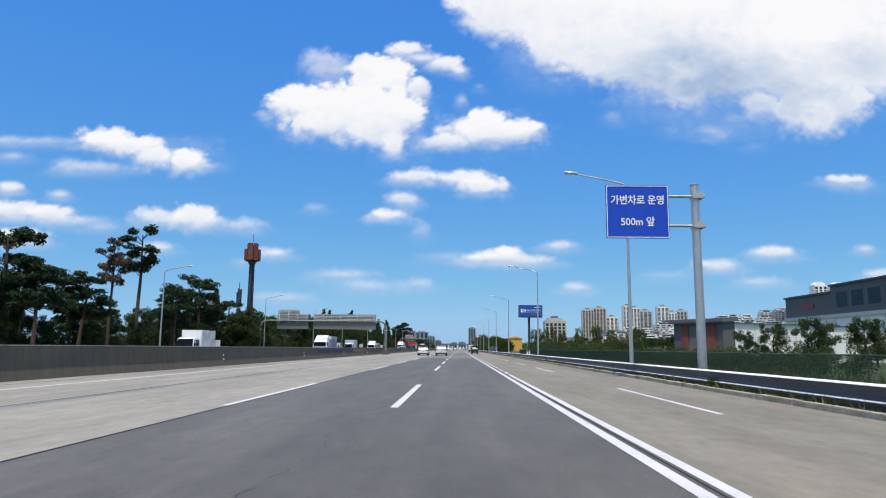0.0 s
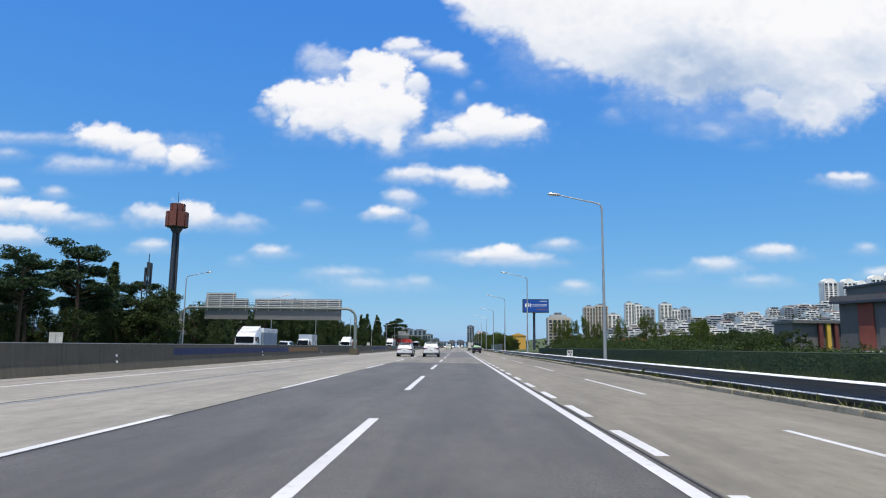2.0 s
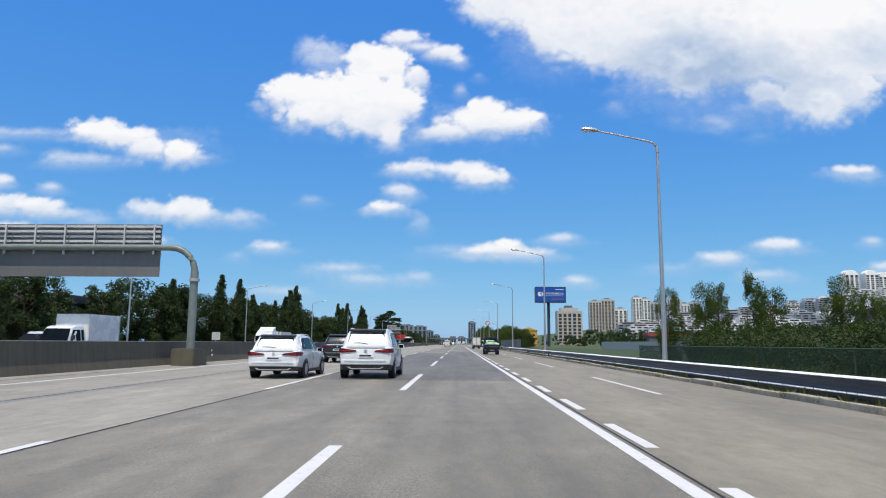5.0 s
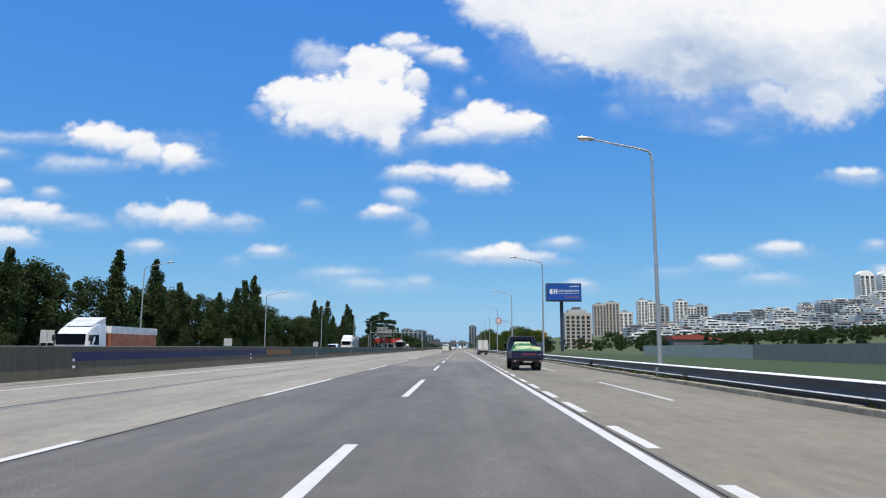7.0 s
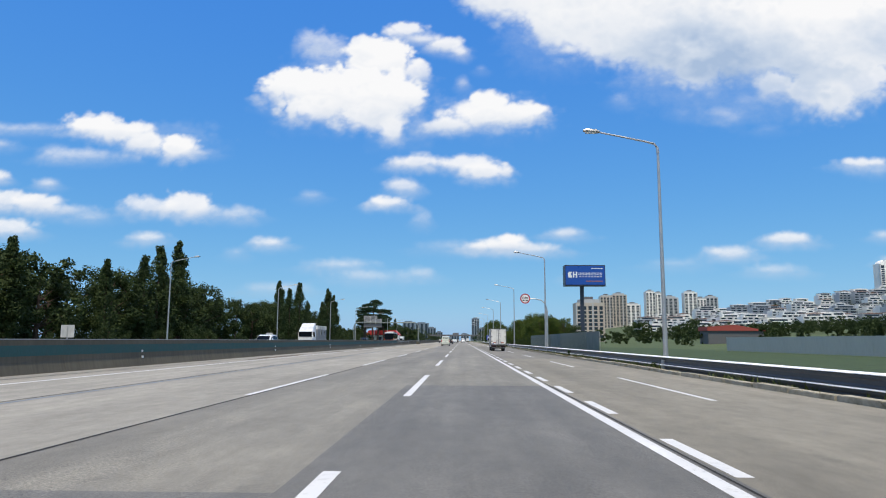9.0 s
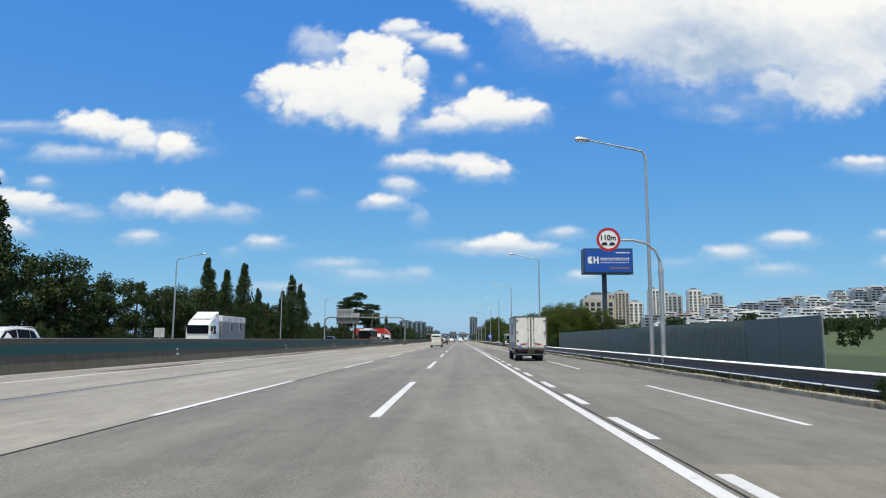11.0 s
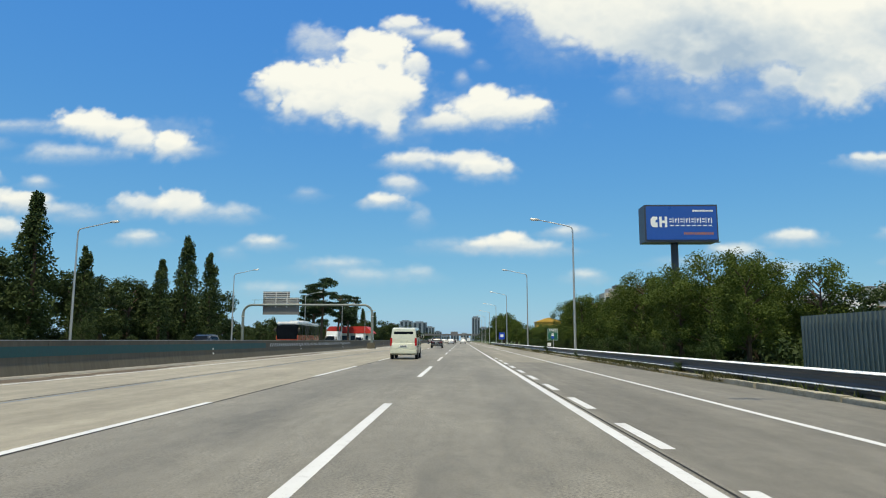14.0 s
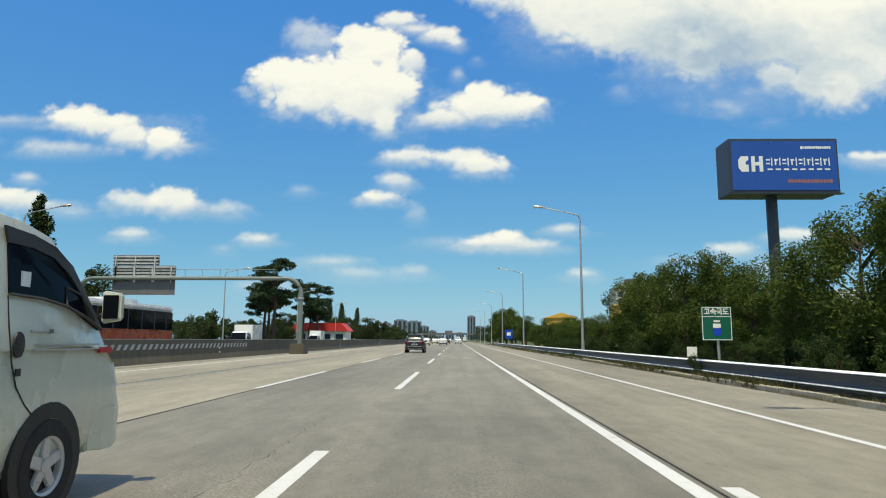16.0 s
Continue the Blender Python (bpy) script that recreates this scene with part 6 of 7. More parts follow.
def suv(x, y, mat, label, turn=0, plate=PLATE):
    """A mid-size SUV; the tail is at y, nose towards +y."""
    s = thing("suv", (x, y, 0), turn, label=label, category="car", group="cars on the expressway")
    st = [(0.0, 0.62, 0.98, 0.76), (0.05, 0.46, 1.05, 0.86), (0.2, 0.36, 1.08, 0.905), (0.9, 0.26, 1.06, 0.925), (2.4, 0.23, 1.03, 0.93), (3.5, 0.25, 1.01, 0.92), (4.15, 0.28, 0.96, 0.88), (4.5, 0.34, 0.88, 0.78), (4.65, 0.46, 0.78, 0.62)]
    gh = [(0.10, 1.03, 1.08, 0.82, 0.76), (0.34, 1.05, 1.5, 0.85, 0.68), (0.55, 1.05, 1.645, 0.86, 0.67), (1.5, 1.04, 1.70, 0.87, 0.69), (2.4, 1.02, 1.66, 0.87, 0.67), (2.95, 1.0, 1.42, 0.86, 0.66), (3.45, 0.99, 1.03, 0.80, 0.70)]
    body = part("body", shell(st), mat, s, smooth=True)
    cab = part("cabin", cabin(gh), mat, s, smooth=True)
    part("rear_window", Build().loft([[(-0.66, 0.165, 1.14), (0.66, 0.165, 1.14), (0.58, 0.385, 1.54), (-0.58, 0.385, 1.54)], [(-0.66, 0.15, 1.15), (0.66, 0.15, 1.15), (0.58, 0.368, 1.55), (-0.58, 0.368, 1.55)]]), CARGLASS, cab)
    part("windscreen", Build().loft([[(-0.70, 3.42, 1.06), (0.70, 3.42, 1.06), (0.58, 2.74, 1.55), (-0.58, 2.74, 1.55)], [(-0.70, 3.44, 1.08), (0.70, 3.44, 1.08), (0.58, 2.76, 1.57), (-0.58, 2.76, 1.57)]]), CARGLASS, cab)
    for sd in (-1, 1):
        pane(cab, gh, [(0.52, 1.13), (0.98, 1.12), (0.98, 1.54), (0.72, 1.50)], sd, "quarter_window")
        pane(cab, gh, [(1.04, 1.11), (1.86, 1.10), (1.86, 1.57), (1.04, 1.55)], sd)
        pane(cab, gh, [(1.93, 1.10), (3.05, 1.08), (2.62, 1.47), (1.93, 1.56)], sd)
        part("roof_rail", Build().tube([(sd * 0.63, 0.6, 1.655), (sd * 0.635, 0.75, 1.70), (sd * 0.635, 2.2, 1.70), (sd * 0.62, 2.4, 1.65)], 0.012, 6), mat, cab)
        edge_of = []
        for y, z in ((0.47, 1.12), (0.98, 1.10), (1.9, 1.085), (3.10, 1.065), (2.63, 1.485), (2.2, 1.56), (1.93, 1.58), (1.04, 1.565), (0.72, 1.52), (0.47, 1.12)):
            z0, z1, w0, w1 = (lerp(gh, y, k) for k in (1, 2, 3, 4))
            edge_of.append((sd * (w0 + (w1 - w0) * (z - z0) / (z1 - z0) + 0.014), y, z))
        part("window_trim", Build().tube(edge_of, 0.014, 6), ALLOY, cab, "chrome window surround")
        lens = Build().prism([(sd * 0.30, 0.905), (sd * 0.80, 0.865), (sd * 0.80, 1.02), (sd * 0.34, 0.955)], "y", -0.022, 0.06)
        lens.loft([[(sd * 0.80, -0.022, 0.865), (sd * 0.80, -0.022, 1.02), (sd * 0.74, 0.06, 1.02), (sd * 0.74, 0.06, 0.865)], [(sd * 0.93, 0.12, 0.88), (sd * 0.915, 0.12, 1.015), (sd * 0.84, 0.14, 1.015), (sd * 0.84, 0.14, 0.88)], [(sd * 0.94, 0.34, 0.905), (sd * 0.925, 0.34, 1.0), (sd * 0.85, 0.34, 1.0), (sd * 0.85, 0.34, 0.905)]])
        lamp = part("tail_lamp", lens, LAMP_SUV, s)
        part("lamp_insert", Build().box(sd * 0.62 - 0.15, sd * 0.62 + 0.15, -0.03, -0.02, 0.925, 0.95), LAMP_RED, lamp)
        part("reflector", Build().box(sd * 0.66 - 0.1, sd * 0.66 + 0.1, -0.005, 0.05, 0.52, 0.56), LAMP_RED, s)
        mirror(s, sd * 0.90, 2.95, 1.08, sd, mat)
        for yy in (0.86, 3.62):
            # flat black ring: the wheel well's shade put into colour
            part("wheel_well_ring", Build().lathe([(0.40, -sd * 0.02), (0.40, sd * 0.012), (0.345, sd * 0.012)], (sd * 0.915, yy, 0.36), "x", 28, False), TRIM, s)
            wheel(s, sd * 0.83, yy, 0.355, 0.22, sd)
        part("door_handle", Build().box(sd * 0.928 - 0.012, sd * 0.928 + 0.012, 1.2, 1.4, 0.90, 0.93), ALLOY, s)
        part("door_seam", Build().box(sd * 0.931 - 0.003, sd * 0.931 + 0.003, 1.888, 1.90, 0.34, 1.0), TRIM, s)
        part("sill", Build().box(sd * 0.90 - 0.04, sd * 0.90 + 0.035, 1.3, 3.2, 0.22, 0.33), TRIM, s)
    part("rear_bumper", Build().loft([[(-0.82, -0.03, 0.47), (0.82, -0.03, 0.47), (0.84, -0.03, 0.66), (-0.84, -0.03, 0.66)], [(-0.91, 0.34, 0.47), (0.91, 0.34, 0.47), (0.925, 0.34, 0.66), (-0.925, 0.34, 0.66)]]), mat, s, bevel=0.03)
    part("bumper_valance", Build().loft([[(-0.74, 0.02, 0.30), (0.74, 0.02, 0.30), (0.82, -0.02, 0.465), (-0.82, -0.02, 0.465)], [(-0.88, 0.34, 0.28), (0.88, 0.34, 0.28), (0.91, 0.34, 0.465), (-0.91, 0.34, 0.465)]]), TRIM, s, bevel=0.015)
    part("bumper_strip", Build().box(-0.70, 0.70, -0.045, 0.0, 0.575, 0.595), ALLOY, s)
    part("skid_plate", Build().prism([(-0.62, 0.40), (-0.50, 0.33), (0.50, 0.33), (0.62, 0.40), (0.56, 0.41), (0.47, 0.355), (-0.47, 0.355), (-0.56, 0.41)], "y", -0.03, 0.0), ALLOY, s)
    # alloy-grey strip puts the glare on the tailgate ledge into colour
    part("ledge_glare", Build().loft([[(-0.66, 0.00, 1.045), (0.66, 0.00, 1.045), (0.64, 0.10, 1.10), (-0.64, 0.10, 1.10)], [(-0.66, 0.02, 1.03), (0.66, 0.02, 1.03), (0.64, 0.14, 1.09), (-0.64, 0.14, 1.09)]]), ALLOY, s, "pale strip below the rear window, glare put into its colour")
    part("wiper", Build().tube([(0.05, 0.145, 1.16), (-0.2, 0.16, 1.20), (-0.42, 0.165, 1.20)], 0.012, 6), TRIM, s)
    part("badge", Build().prism([(-0.06, 0.95), (0, 0.90), (0.06, 0.95), (0, 1.0)], "y", -0.035, -0.01), ALLOY, s)
    p = part("number_plate", Build().box(-0.26, 0.26, -0.03, 0.01, 0.72, 0.83), plate, s)
    part("text_bar", Build().box(-0.2, 0.2, -0.034, -0.029, 0.75, 0.80), BLACK, p)
    part("spoiler", Build().loft([[(-0.62, 0.34, 1.60), (0.62, 0.34, 1.60), (0.6, 0.34, 1.64), (-0.6, 0.34, 1.64)], [(-0.62, 0.62, 1.63), (0.62, 0.62, 1.63), (0.6, 0.62, 1.68), (-0.6, 0.62, 1.68)]]), TRIM, s)
    part("aerial_fin", Build().prism([(0.75, 1.68), (0.95, 1.69), (0.78, 1.76)], "x", -0.015, 0.015), mat, s)
    for sd in (-1, 1):
        part("head_lamp", Build().loft([[(sd * 0.45, 4.56, 0.70), (sd * 0.80, 4.38, 0.72), (sd * 0.80, 4.38, 0.82), (sd * 0.45, 4.52, 0.80)], [(sd * 0.45, 4.63, 0.71), (sd * 0.84, 4.40, 0.73), (sd * 0.83, 4.40, 0.81), (sd * 0.45, 4.60, 0.79)]]), LAMP_CLEAR, s)
    return s


suv(-1.7, 112.5, CAR_WHITE, "white SUV with a dark rear window driving ahead")
suv(-4.7, 112.0, CAR_WHITE, "low white saloon car driving ahead").scale = (0.98, 1.0, 0.87)
suv(-5.8, 129.9, CAR_GREY, "dark grey SUV with chrome window trim and red tail lamps")
suv(-2.5, 371.0, plain("car_paint_black", (0.02, 0.02, 0.024), 0.25, 0.2, 0.06, 1.5, coat=0.6), "black SUV driving ahead in the middle lane")


def cargo_cab(s, y0, mat, stripe=None, h=1.96):
    """The cab-over front of a light truck between y0 and y0 + 1.6."""
    st = [(y0, 0.50, 1.12, 0.80), (y0 + 0.05, 0.46, 1.12, 0.83), (y0 + 1.0, 0.44, 1.10, 0.835), (y0 + 1.42, 0.42, 1.06, 0.82), (y0 + 1.6, 0.44, 0.98, 0.76)]
    gh = [(y0, 1.10, h - 0.1, 0.82, 0.73), (y0 + 0.12, 1.10, h, 0.83, 0.73), (y0 + 0.8, 1.10, h, 0.83, 0.73), (y0 + 1.1, 1.08, h - 0.12, 0.83, 0.71), (y0 + 1.5, 1.05, 1.16, 0.80, 0.74)]
    part("cab_body", shell(st), mat, s, smooth=True)
    cab = part("cab_roof", cabin(gh), mat, s, smooth=True)
    part("rear_window", Build().box(-0.52, 0.52, y0 - 0.014, y0 + 0.01, 1.32, 1.72), CARGLASS, cab)
    part("windscreen", Build().loft([[(-0.74, y0 + 1.50, 1.18), (0.74, y0 + 1.50, 1.18), (0.64, y0 + 1.12, h - 0.16), (-0.64, y0 + 1.12, h - 0.16)], [(-0.74, y0 + 1.52, 1.19), (0.74, y0 + 1.52, 1.19), (0.64, y0 + 1.14, h - 0.15), (-0.64, y0 + 1.14, h - 0.15)]]), CARGLASS, cab)
    for sd in (-1, 1):
        pane(cab, gh, [(y0 + 0.12, 1.20), (y0 + 0.34, 1.20), (y0 + 0.36, h - 0.2), (y0 + 0.14, h - 0.2)], sd, "quarter_window")
        pane(cab, gh, [(y0 + 0.44, 1.18), (y0 + 1.32, 1.15), (y0 + 1.28, 1.36), (y0 + 1.04, h - 0.22), (y0 + 0.46, h - 0.2)], sd)
        mirror(s, sd * 0.86, y0 + 1.32, 1.36, sd, TRIM, 0.09, 0.15)
        part("door_seam", Build().box(sd * 0.838 - 0.004, sd * 0.838 + 0.004, y0 + 0.38, y0 + 0.392, 0.52, 1.1), TRIM, s)
        part("door_handle", Build().box(sd * 0.845 - 0.012, sd * 0.845 + 0.012, y0 + 0.48, y0 + 0.62, 0.96, 1.0), TRIM, s)
        # black ring painted in for the shaded depth of the front wheel well
        part("wheel_well_ring", Build().lathe([(0.40, -sd * 0.02), (0.40, sd * 0.012), (0.31, sd * 0.012)], (sd * 0.825, y0 + 0.82, 0.34), "x", 24, False), TRIM, s)
        part("step", Build().box(sd * 0.80 - 0.05, sd * 0.80 + 0.03, y0 + 0.1, y0 + 0.4, 0.38, 0.46), TRIM, s)
    part("front_bumper", Build().box(-0.80, 0.80, y0 + 1.45, y0 + 1.68, 0.34, 0.60), TRIM, s, bevel=0.03)
    return s


def truck_wheels(s, yf, yr, r=0.325, rim=None):
    for sd in (-1, 1):
        wheel(s, sd * 0.71, yf, r, 0.2, sd, 0, rim, deep=-0.02)
        wheel(s, sd * 0.71, yr, r, 0.18, sd, 0, rim, deep=0.05)
        wheel(s, sd * 0.49, yr, r, 0.18, sd, 0, rim, deep=0.05)
        part("mud_flap", Build().box(sd * 0.60 - 0.2, sd * 0.60 + 0.2, yr - 0.52, yr - 0.50, 0.18, 0.58), TRIM, s)
    part("axle", Build().tube([(-0.6, yr, r), (0.6, yr, r)], 0.06, 8), CHASSIS, s)
    part("axle", Build().tube([(-0.6, yf, r), (0.6, yf, r)], 0.05, 8), CHASSIS, s)


def tail_board(s, z, plate, half=0.8, wide=0.17, low=0.22):
    """Lamps, plate and bumper bar below a truck's tail."""
    for sd in (-1, 1):
        l = part("tail_lamp", Build().box(sd * (half - 0.13) - 0.13, sd * (half - 0.13) + 0.13, -0.03, 0.06, z - 0.13, z - 0.04), LAMP_DULL, s, bevel=0.012)
        part("lamp_insert", Build().box(sd * (half - 0.26) - 0.05, sd * (half - 0.26) + 0.05, -0.036, -0.02, z - 0.125, z - 0.045), LAMP_DULL, l)
    p = part("number_plate", Build().box(-wide, wide, -0.035, -0.02, z - low, z - 0.06), plate, s, "worn number plate")
    part("text_bar", Build().box(-wide + 0.04, wide - 0.04, -0.039, -0.034, z - low + 0.04, z - 0.09), BLACK, p)


# white box truck
t = thing("box_truck", (5.46, 244.3, 0), label="white light box truck with grey frame and closed rear doors", category="truck")
L, W, Z0, Z1 = 4.36, 0.89, 0.72, 2.58
part("chassis_rail", Build().box(-0.42, -0.34, 0.1, 5.6, 0.48, 0.62), CHASSIS, t)
part("chassis_rail", Build().box(0.34, 0.42, 0.1, 5.6, 0.48, 0.62), CHASSIS, t)
for k in range(5):
    part("cross_member", Build().box(-0.8, 0.8, 0.3 + 0.95 * k, 0.38 + 0.95 * k, 0.62, 0.715), CHASSIS, t)
for sd in (-1, 1):
    w = part("side_wall", Build().box(sd * W - 0.02, sd * W + 0.02, 0.06, L - 0.04, Z0 + 0.36, Z1 - 0.06), BOX_SIDE, t)
    part("lower_band", Build().box(sd * W - 0.022, sd * W + 0.024, 0.06, L - 0.04, Z0, Z0 + 0.355), BOX_BAND, t)
    part("roof_edge", Build().box(sd * W - 0.04, sd * W + 0.04, 0.02, L, Z1 - 0.06, Z1 + 0.01), BOX_FRAME, t)
    part("front_post", Build().box(sd * W - 0.035, sd * W + 0.035, L - 0.04, L, Z0, Z1 - 0.06), BOX_FRAME, t)
    part("rear_post", Build().box(sd * W - 0.034, sd * W + 0.03, -0.02, 0.06, Z0 - 0.04, Z1 + 0.01), BOX_FRAME, t)
    part("side_marker", Build().box(sd * W - 0.03, sd * W + 0.035, 2.0, 2.12, Z0 + 0.05, Z0 + 0.1), LAMP_AMBER, t)
    part("side_guard", Build().box(sd * 0.80 - 0.015, sd * 0.80 + 0.015, 2.2, 3.4, 0.40, 0.48), STEEL, t)
patch = part("repair_patch", Build().box(-W - 0.030, -W - 0.021, 1.55, 2.75, 1.52, 2.28), BOX_BAND, t, "dull grey repair patch on the box side")
part("repair_patch", Build().box(-W - 0.036, -W - 0.031, 1.46, 1.96, 2.16, 2.42), BOX_SIDE, t)
part("number_mark", Build().box(-W - 0.028, -W - 0.021, 0.16, 0.36, 2.0, 2.05), BOX_BAND, t)
part("front_wall", Build().box(-W + 0.03, W - 0.03, L - 0.04, L, Z0, Z1 - 0.01), BOX_SIDE, t)
part("roof_sheet", Build().box(-W + 0.03, W - 0.03, 0.06, L - 0.045, Z1 - 0.05, Z1 - 0.005), BOX_SIDE, t)
part("box_floor", Build().box(-W + 0.02, W - 0.02, 0.06, L - 0.05, Z0 - 0.0, Z0 + 0.06), CHASSIS, t)
part("rear_header", Build().box(-W + 0.034, W - 0.034, -0.02, 0.06, Z1 - 0.07, Z1 + 0.01), BOX_FRAME, t)
part("rear_sill", Build().box(-W + 0.05, W - 0.05, -0.025, 0.06, Z0 - 0.05, Z0 + 0.05), BOX_FRAME, t)
for sd in (-1, 1):
    d = part("rear_door", Build().box(min(sd * 0.02, sd * 0.85), max(sd * 0.02, sd * 0.85), -0.012, 0.03, Z0 + 0.06, Z1 - 0.08), BOX_DOOR, t, "off-white rear door with rust streaks", bevel=0.008)
    part("door_edge", Build().box(sd * 0.024 - 0.018, sd * 0.024 + 0.018, -0.022, -0.013, Z0 + 0.07, Z1 - 0.11), BOX_FRAME, d)
    part("lock_bar", Build().tube([(sd * 0.165, -0.04, Z0 + 0.02), (sd * 0.165, -0.04, Z1 - 0.04)], 0.014, 8), BOX_FRAME, d)
    for z in (Z0 + 0.08, 1.20, 1.80, Z1 - 0.13):
        part("bar_guide", Build().box(sd * 0.165 - 0.035, sd * 0.165 + 0.035, -0.06, -0.013, z - 0.045, z + 0.045), BOX_FRAME, d, bevel=0.012)
    for z in (Z0 + 0.18, 1.66, Z1 - 0.24):
        part("hinge", Build().box(sd * 0.79 - 0.08, sd * 0.79 + 0.07, -0.045, -0.013, z - 0.022, z + 0.022), BOX_FRAME, d, bevel=0.01)
        part("hinge_pin", Build().tube([(sd * 0.86, -0.04, z - 0.06), (sd * 0.86, -0.04, z + 0.06)], 0.022, 8), BOX_FRAME, d)
        part("rust_streak", Build().prism([(sd * 0.77 - 0.02, z - 0.025), (sd * 0.77 + 0.03, z - 0.025), (sd * 0.77 + 0.012, z - 0.16 - 0.18 * (sd > 0)), (sd * 0.77 - 0.006, z - 0.12 - 0.18 * (sd > 0))], "y", -0.0145, -0.0125), RUST_STAIN, d)
    part("lock_handle", Build().tube([(sd * 0.165, -0.06, 1.02), (sd * 0.30, -0.07, 1.04), (sd * 0.42, -0.06, 1.02)], 0.016, 6), BOX_FRAME, d)
    part("handle_keeper", Build().box(sd * 0.26 - 0.04, sd * 0.26 + 0.04, -0.05, -0.013, 0.94, 1.09), STEEL, d, bevel=0.01)
    q = part("reflective_sticker", Build().box(sd * 0.47 - 0.14, sd * 0.47 + 0.14, -0.018, -0.013, 0.92, 1.01), LAMP_AMBER, d, "orange and white striped reflective sticker")
    for k in range(3):
        xx = sd * 0.47 - 0.10 + 0.09 * k
        part("sticker_stripe", Build().prism([(xx, 0.922), (xx + 0.03, 0.922), (xx + 0.07, 1.008), (xx + 0.04, 1.008)], "y", -0.021, -0.0185), RED, q)
st1 = part("label_sticker", Build().box(-0.74, -0.54, -0.018, -0.013, 0.80, 0.89), SIGN_BLUE, t)
letters("DPF", 0.075, WHITE, st1, (-0.64, -0.0195, 0.85), wide=0.16)
part("label_sticker", Build().box(-0.53, -0.36, -0.018, -0.013, 0.80, 0.89), WHITE, t)
part("label_sticker", Build().box(-0.82, -0.70, -0.018, -0.013, 1.09, 1.19), PLATE_Y, t)
part("under_beam", Build().box(-0.76, 0.76, 0.06, 0.14, 0.50, 0.64), RUST, t)
part("under_run_bar", Build().box(-0.82, 0.86, -0.10, -0.04, 0.36, 0.42), BOX_FRAME, t, bevel=0.012)
for sd in (-1, 1):
    part("bar_bracket", Build().box(sd * 0.5 - 0.03, sd * 0.5 + 0.03, -0.05, 0.12, 0.40, 0.56), CHASSIS, t)
tail_board(t, 0.68, PLATE_Y, 0.74)
cargo_cab(t, L + 0.12, CAR_WHITE, h=2.0)
truck_wheels(t, L + 0.12 + 0.82, 1.35, rim=STEEL)

# blue cargo truck
TX, TY = 5.06, 163.3
t = thing("cargo_truck", (TX, TY, 0), label="dark blue light flatbed truck with a dropside bed", category="truck")
L = 3.05
part("chassis_rail", Build().box(-0.42, -0.34, 0.1, 4.6, 0.46, 0.60), CHASSIS, t)
part("chassis_rail", Build().box(0.34, 0.42, 0.1, 4.6, 0.46, 0.60), CHASSIS, t)
part("bed_floor", Build().box(-0.83, 0.83, 0.03, L, 0.70, 0.78), CHASSIS, t)
tg = part("tailgate", Build().box(-0.83, 0.83, 0.0, 0.035, 0.74, 1.13), CAR_BLUE, t, bevel=0.008)
for z in (0.80, 0.94, 1.08):
    part("pressed_rib", Build().box(-0.80, 0.80, -0.014, -0.001, z - 0.03, z + 0.03), CAR_BLUE, tg)
for x0, x1 in ((-0.30, -0.06), (-0.04, 0.10), (0.12, 0.30), (0.32, 0.46)):
    part("text_bar", Build().box(x0, x1, -0.019, -0.0145, 0.905, 0.985), FADED_RED, tg)
part("text_bar", Build().box(0.58, 0.74, -0.019, -0.0145, 0.93, 0.945), STEEL_P, tg)
for sd in (-1, 1):
    sb = part("side_board", Build().box(sd * 0.83 - 0.02, sd * 0.83 + 0.02, 0.04, L, 0.74, 1.13), CAR_BLUE, t, bevel=0.008)
    for z in (0.80, 0.94, 1.08):
        part("pressed_rib", Build().box(sd * 0.853 - 0.006, sd * 0.853 + 0.006, 0.06, L - 0.03, z - 0.03, z + 0.03), CAR_BLUE, sb)
    for yy in (0.3, 1.5, 2.7):
        part("latch", Build().box(sd * 0.862 - 0.01, sd * 0.862 + 0.012, yy, yy + 0.06, 0.78, 0.92), CHASSIS, sb)
    part("rack_post", Build().tube([(sd * 0.78, L + 0.02, 0.7), (sd * 0.78, L + 0.02, 1.76), (sd * 0.66, L + 0.02, 1.92), (0, L + 0.02, 1.95)], 0.022, 8), CAR_BLUE, t)
    part("fender", Build().box(sd * 0.62 - 0.16, sd * 0.62 + 0.18, 0.75, 1.75, 0.655, 0.69), TRIM, t)
part("head_board", Build().box(-0.80, 0.80, L, L + 0.03, 0.78, 1.38), CAR_BLUE, t)
for k in range(2):
    part("rack_bar", Build().tube([(-0.4 + 0.8 * k, L + 0.02, 1.38), (-0.4 + 0.8 * k, L + 0.02, 1.92)], 0.014, 6), TRIM, t)
part("tarpaulin_roll", Build().tube([(-0.74, L + 0.12, 1.90), (-0.3, L + 0.13, 1.93), (0.3, L + 0.12, 1.925), (0.74, L + 0.12, 1.90)], [0.045, 0.06, 0.055, 0.045], 10), CAR_BLUE, t, "rolled blue tarpaulin above the cab", smooth=True)
part("under_beam", Build().box(-0.80, 0.80, 0.02, 0.10, 0.56, 0.70), CHASSIS, t)
for sd in (-1, 1):
    part("round_lamp", Build().lathe([(0.055, -0.045), (0.055, 0.0)], (sd * 0.70, 0.0, 0.58), "y", 16), LAMP_WORN, t)
tail_board(t, 0.66, PLATE_DULL, 0.80, 0.25, 0.18)
for ob in t.children_recursive:
    if ob.name.startswith("text_bar") and ob.parent.name.startswith("number_plate"):
        ob.data.materials[0] = STEEL_P
for ob in t.children:
    if ob.name.split(".")[0] != "chassis_rail":
        ob.location.z -= 0.07
cargo_cab(t, L + 0.10, CAR_BLUE, h=1.90)
truck_wheels(t, L + 1.0, 1.0, rim=CHASSIS)

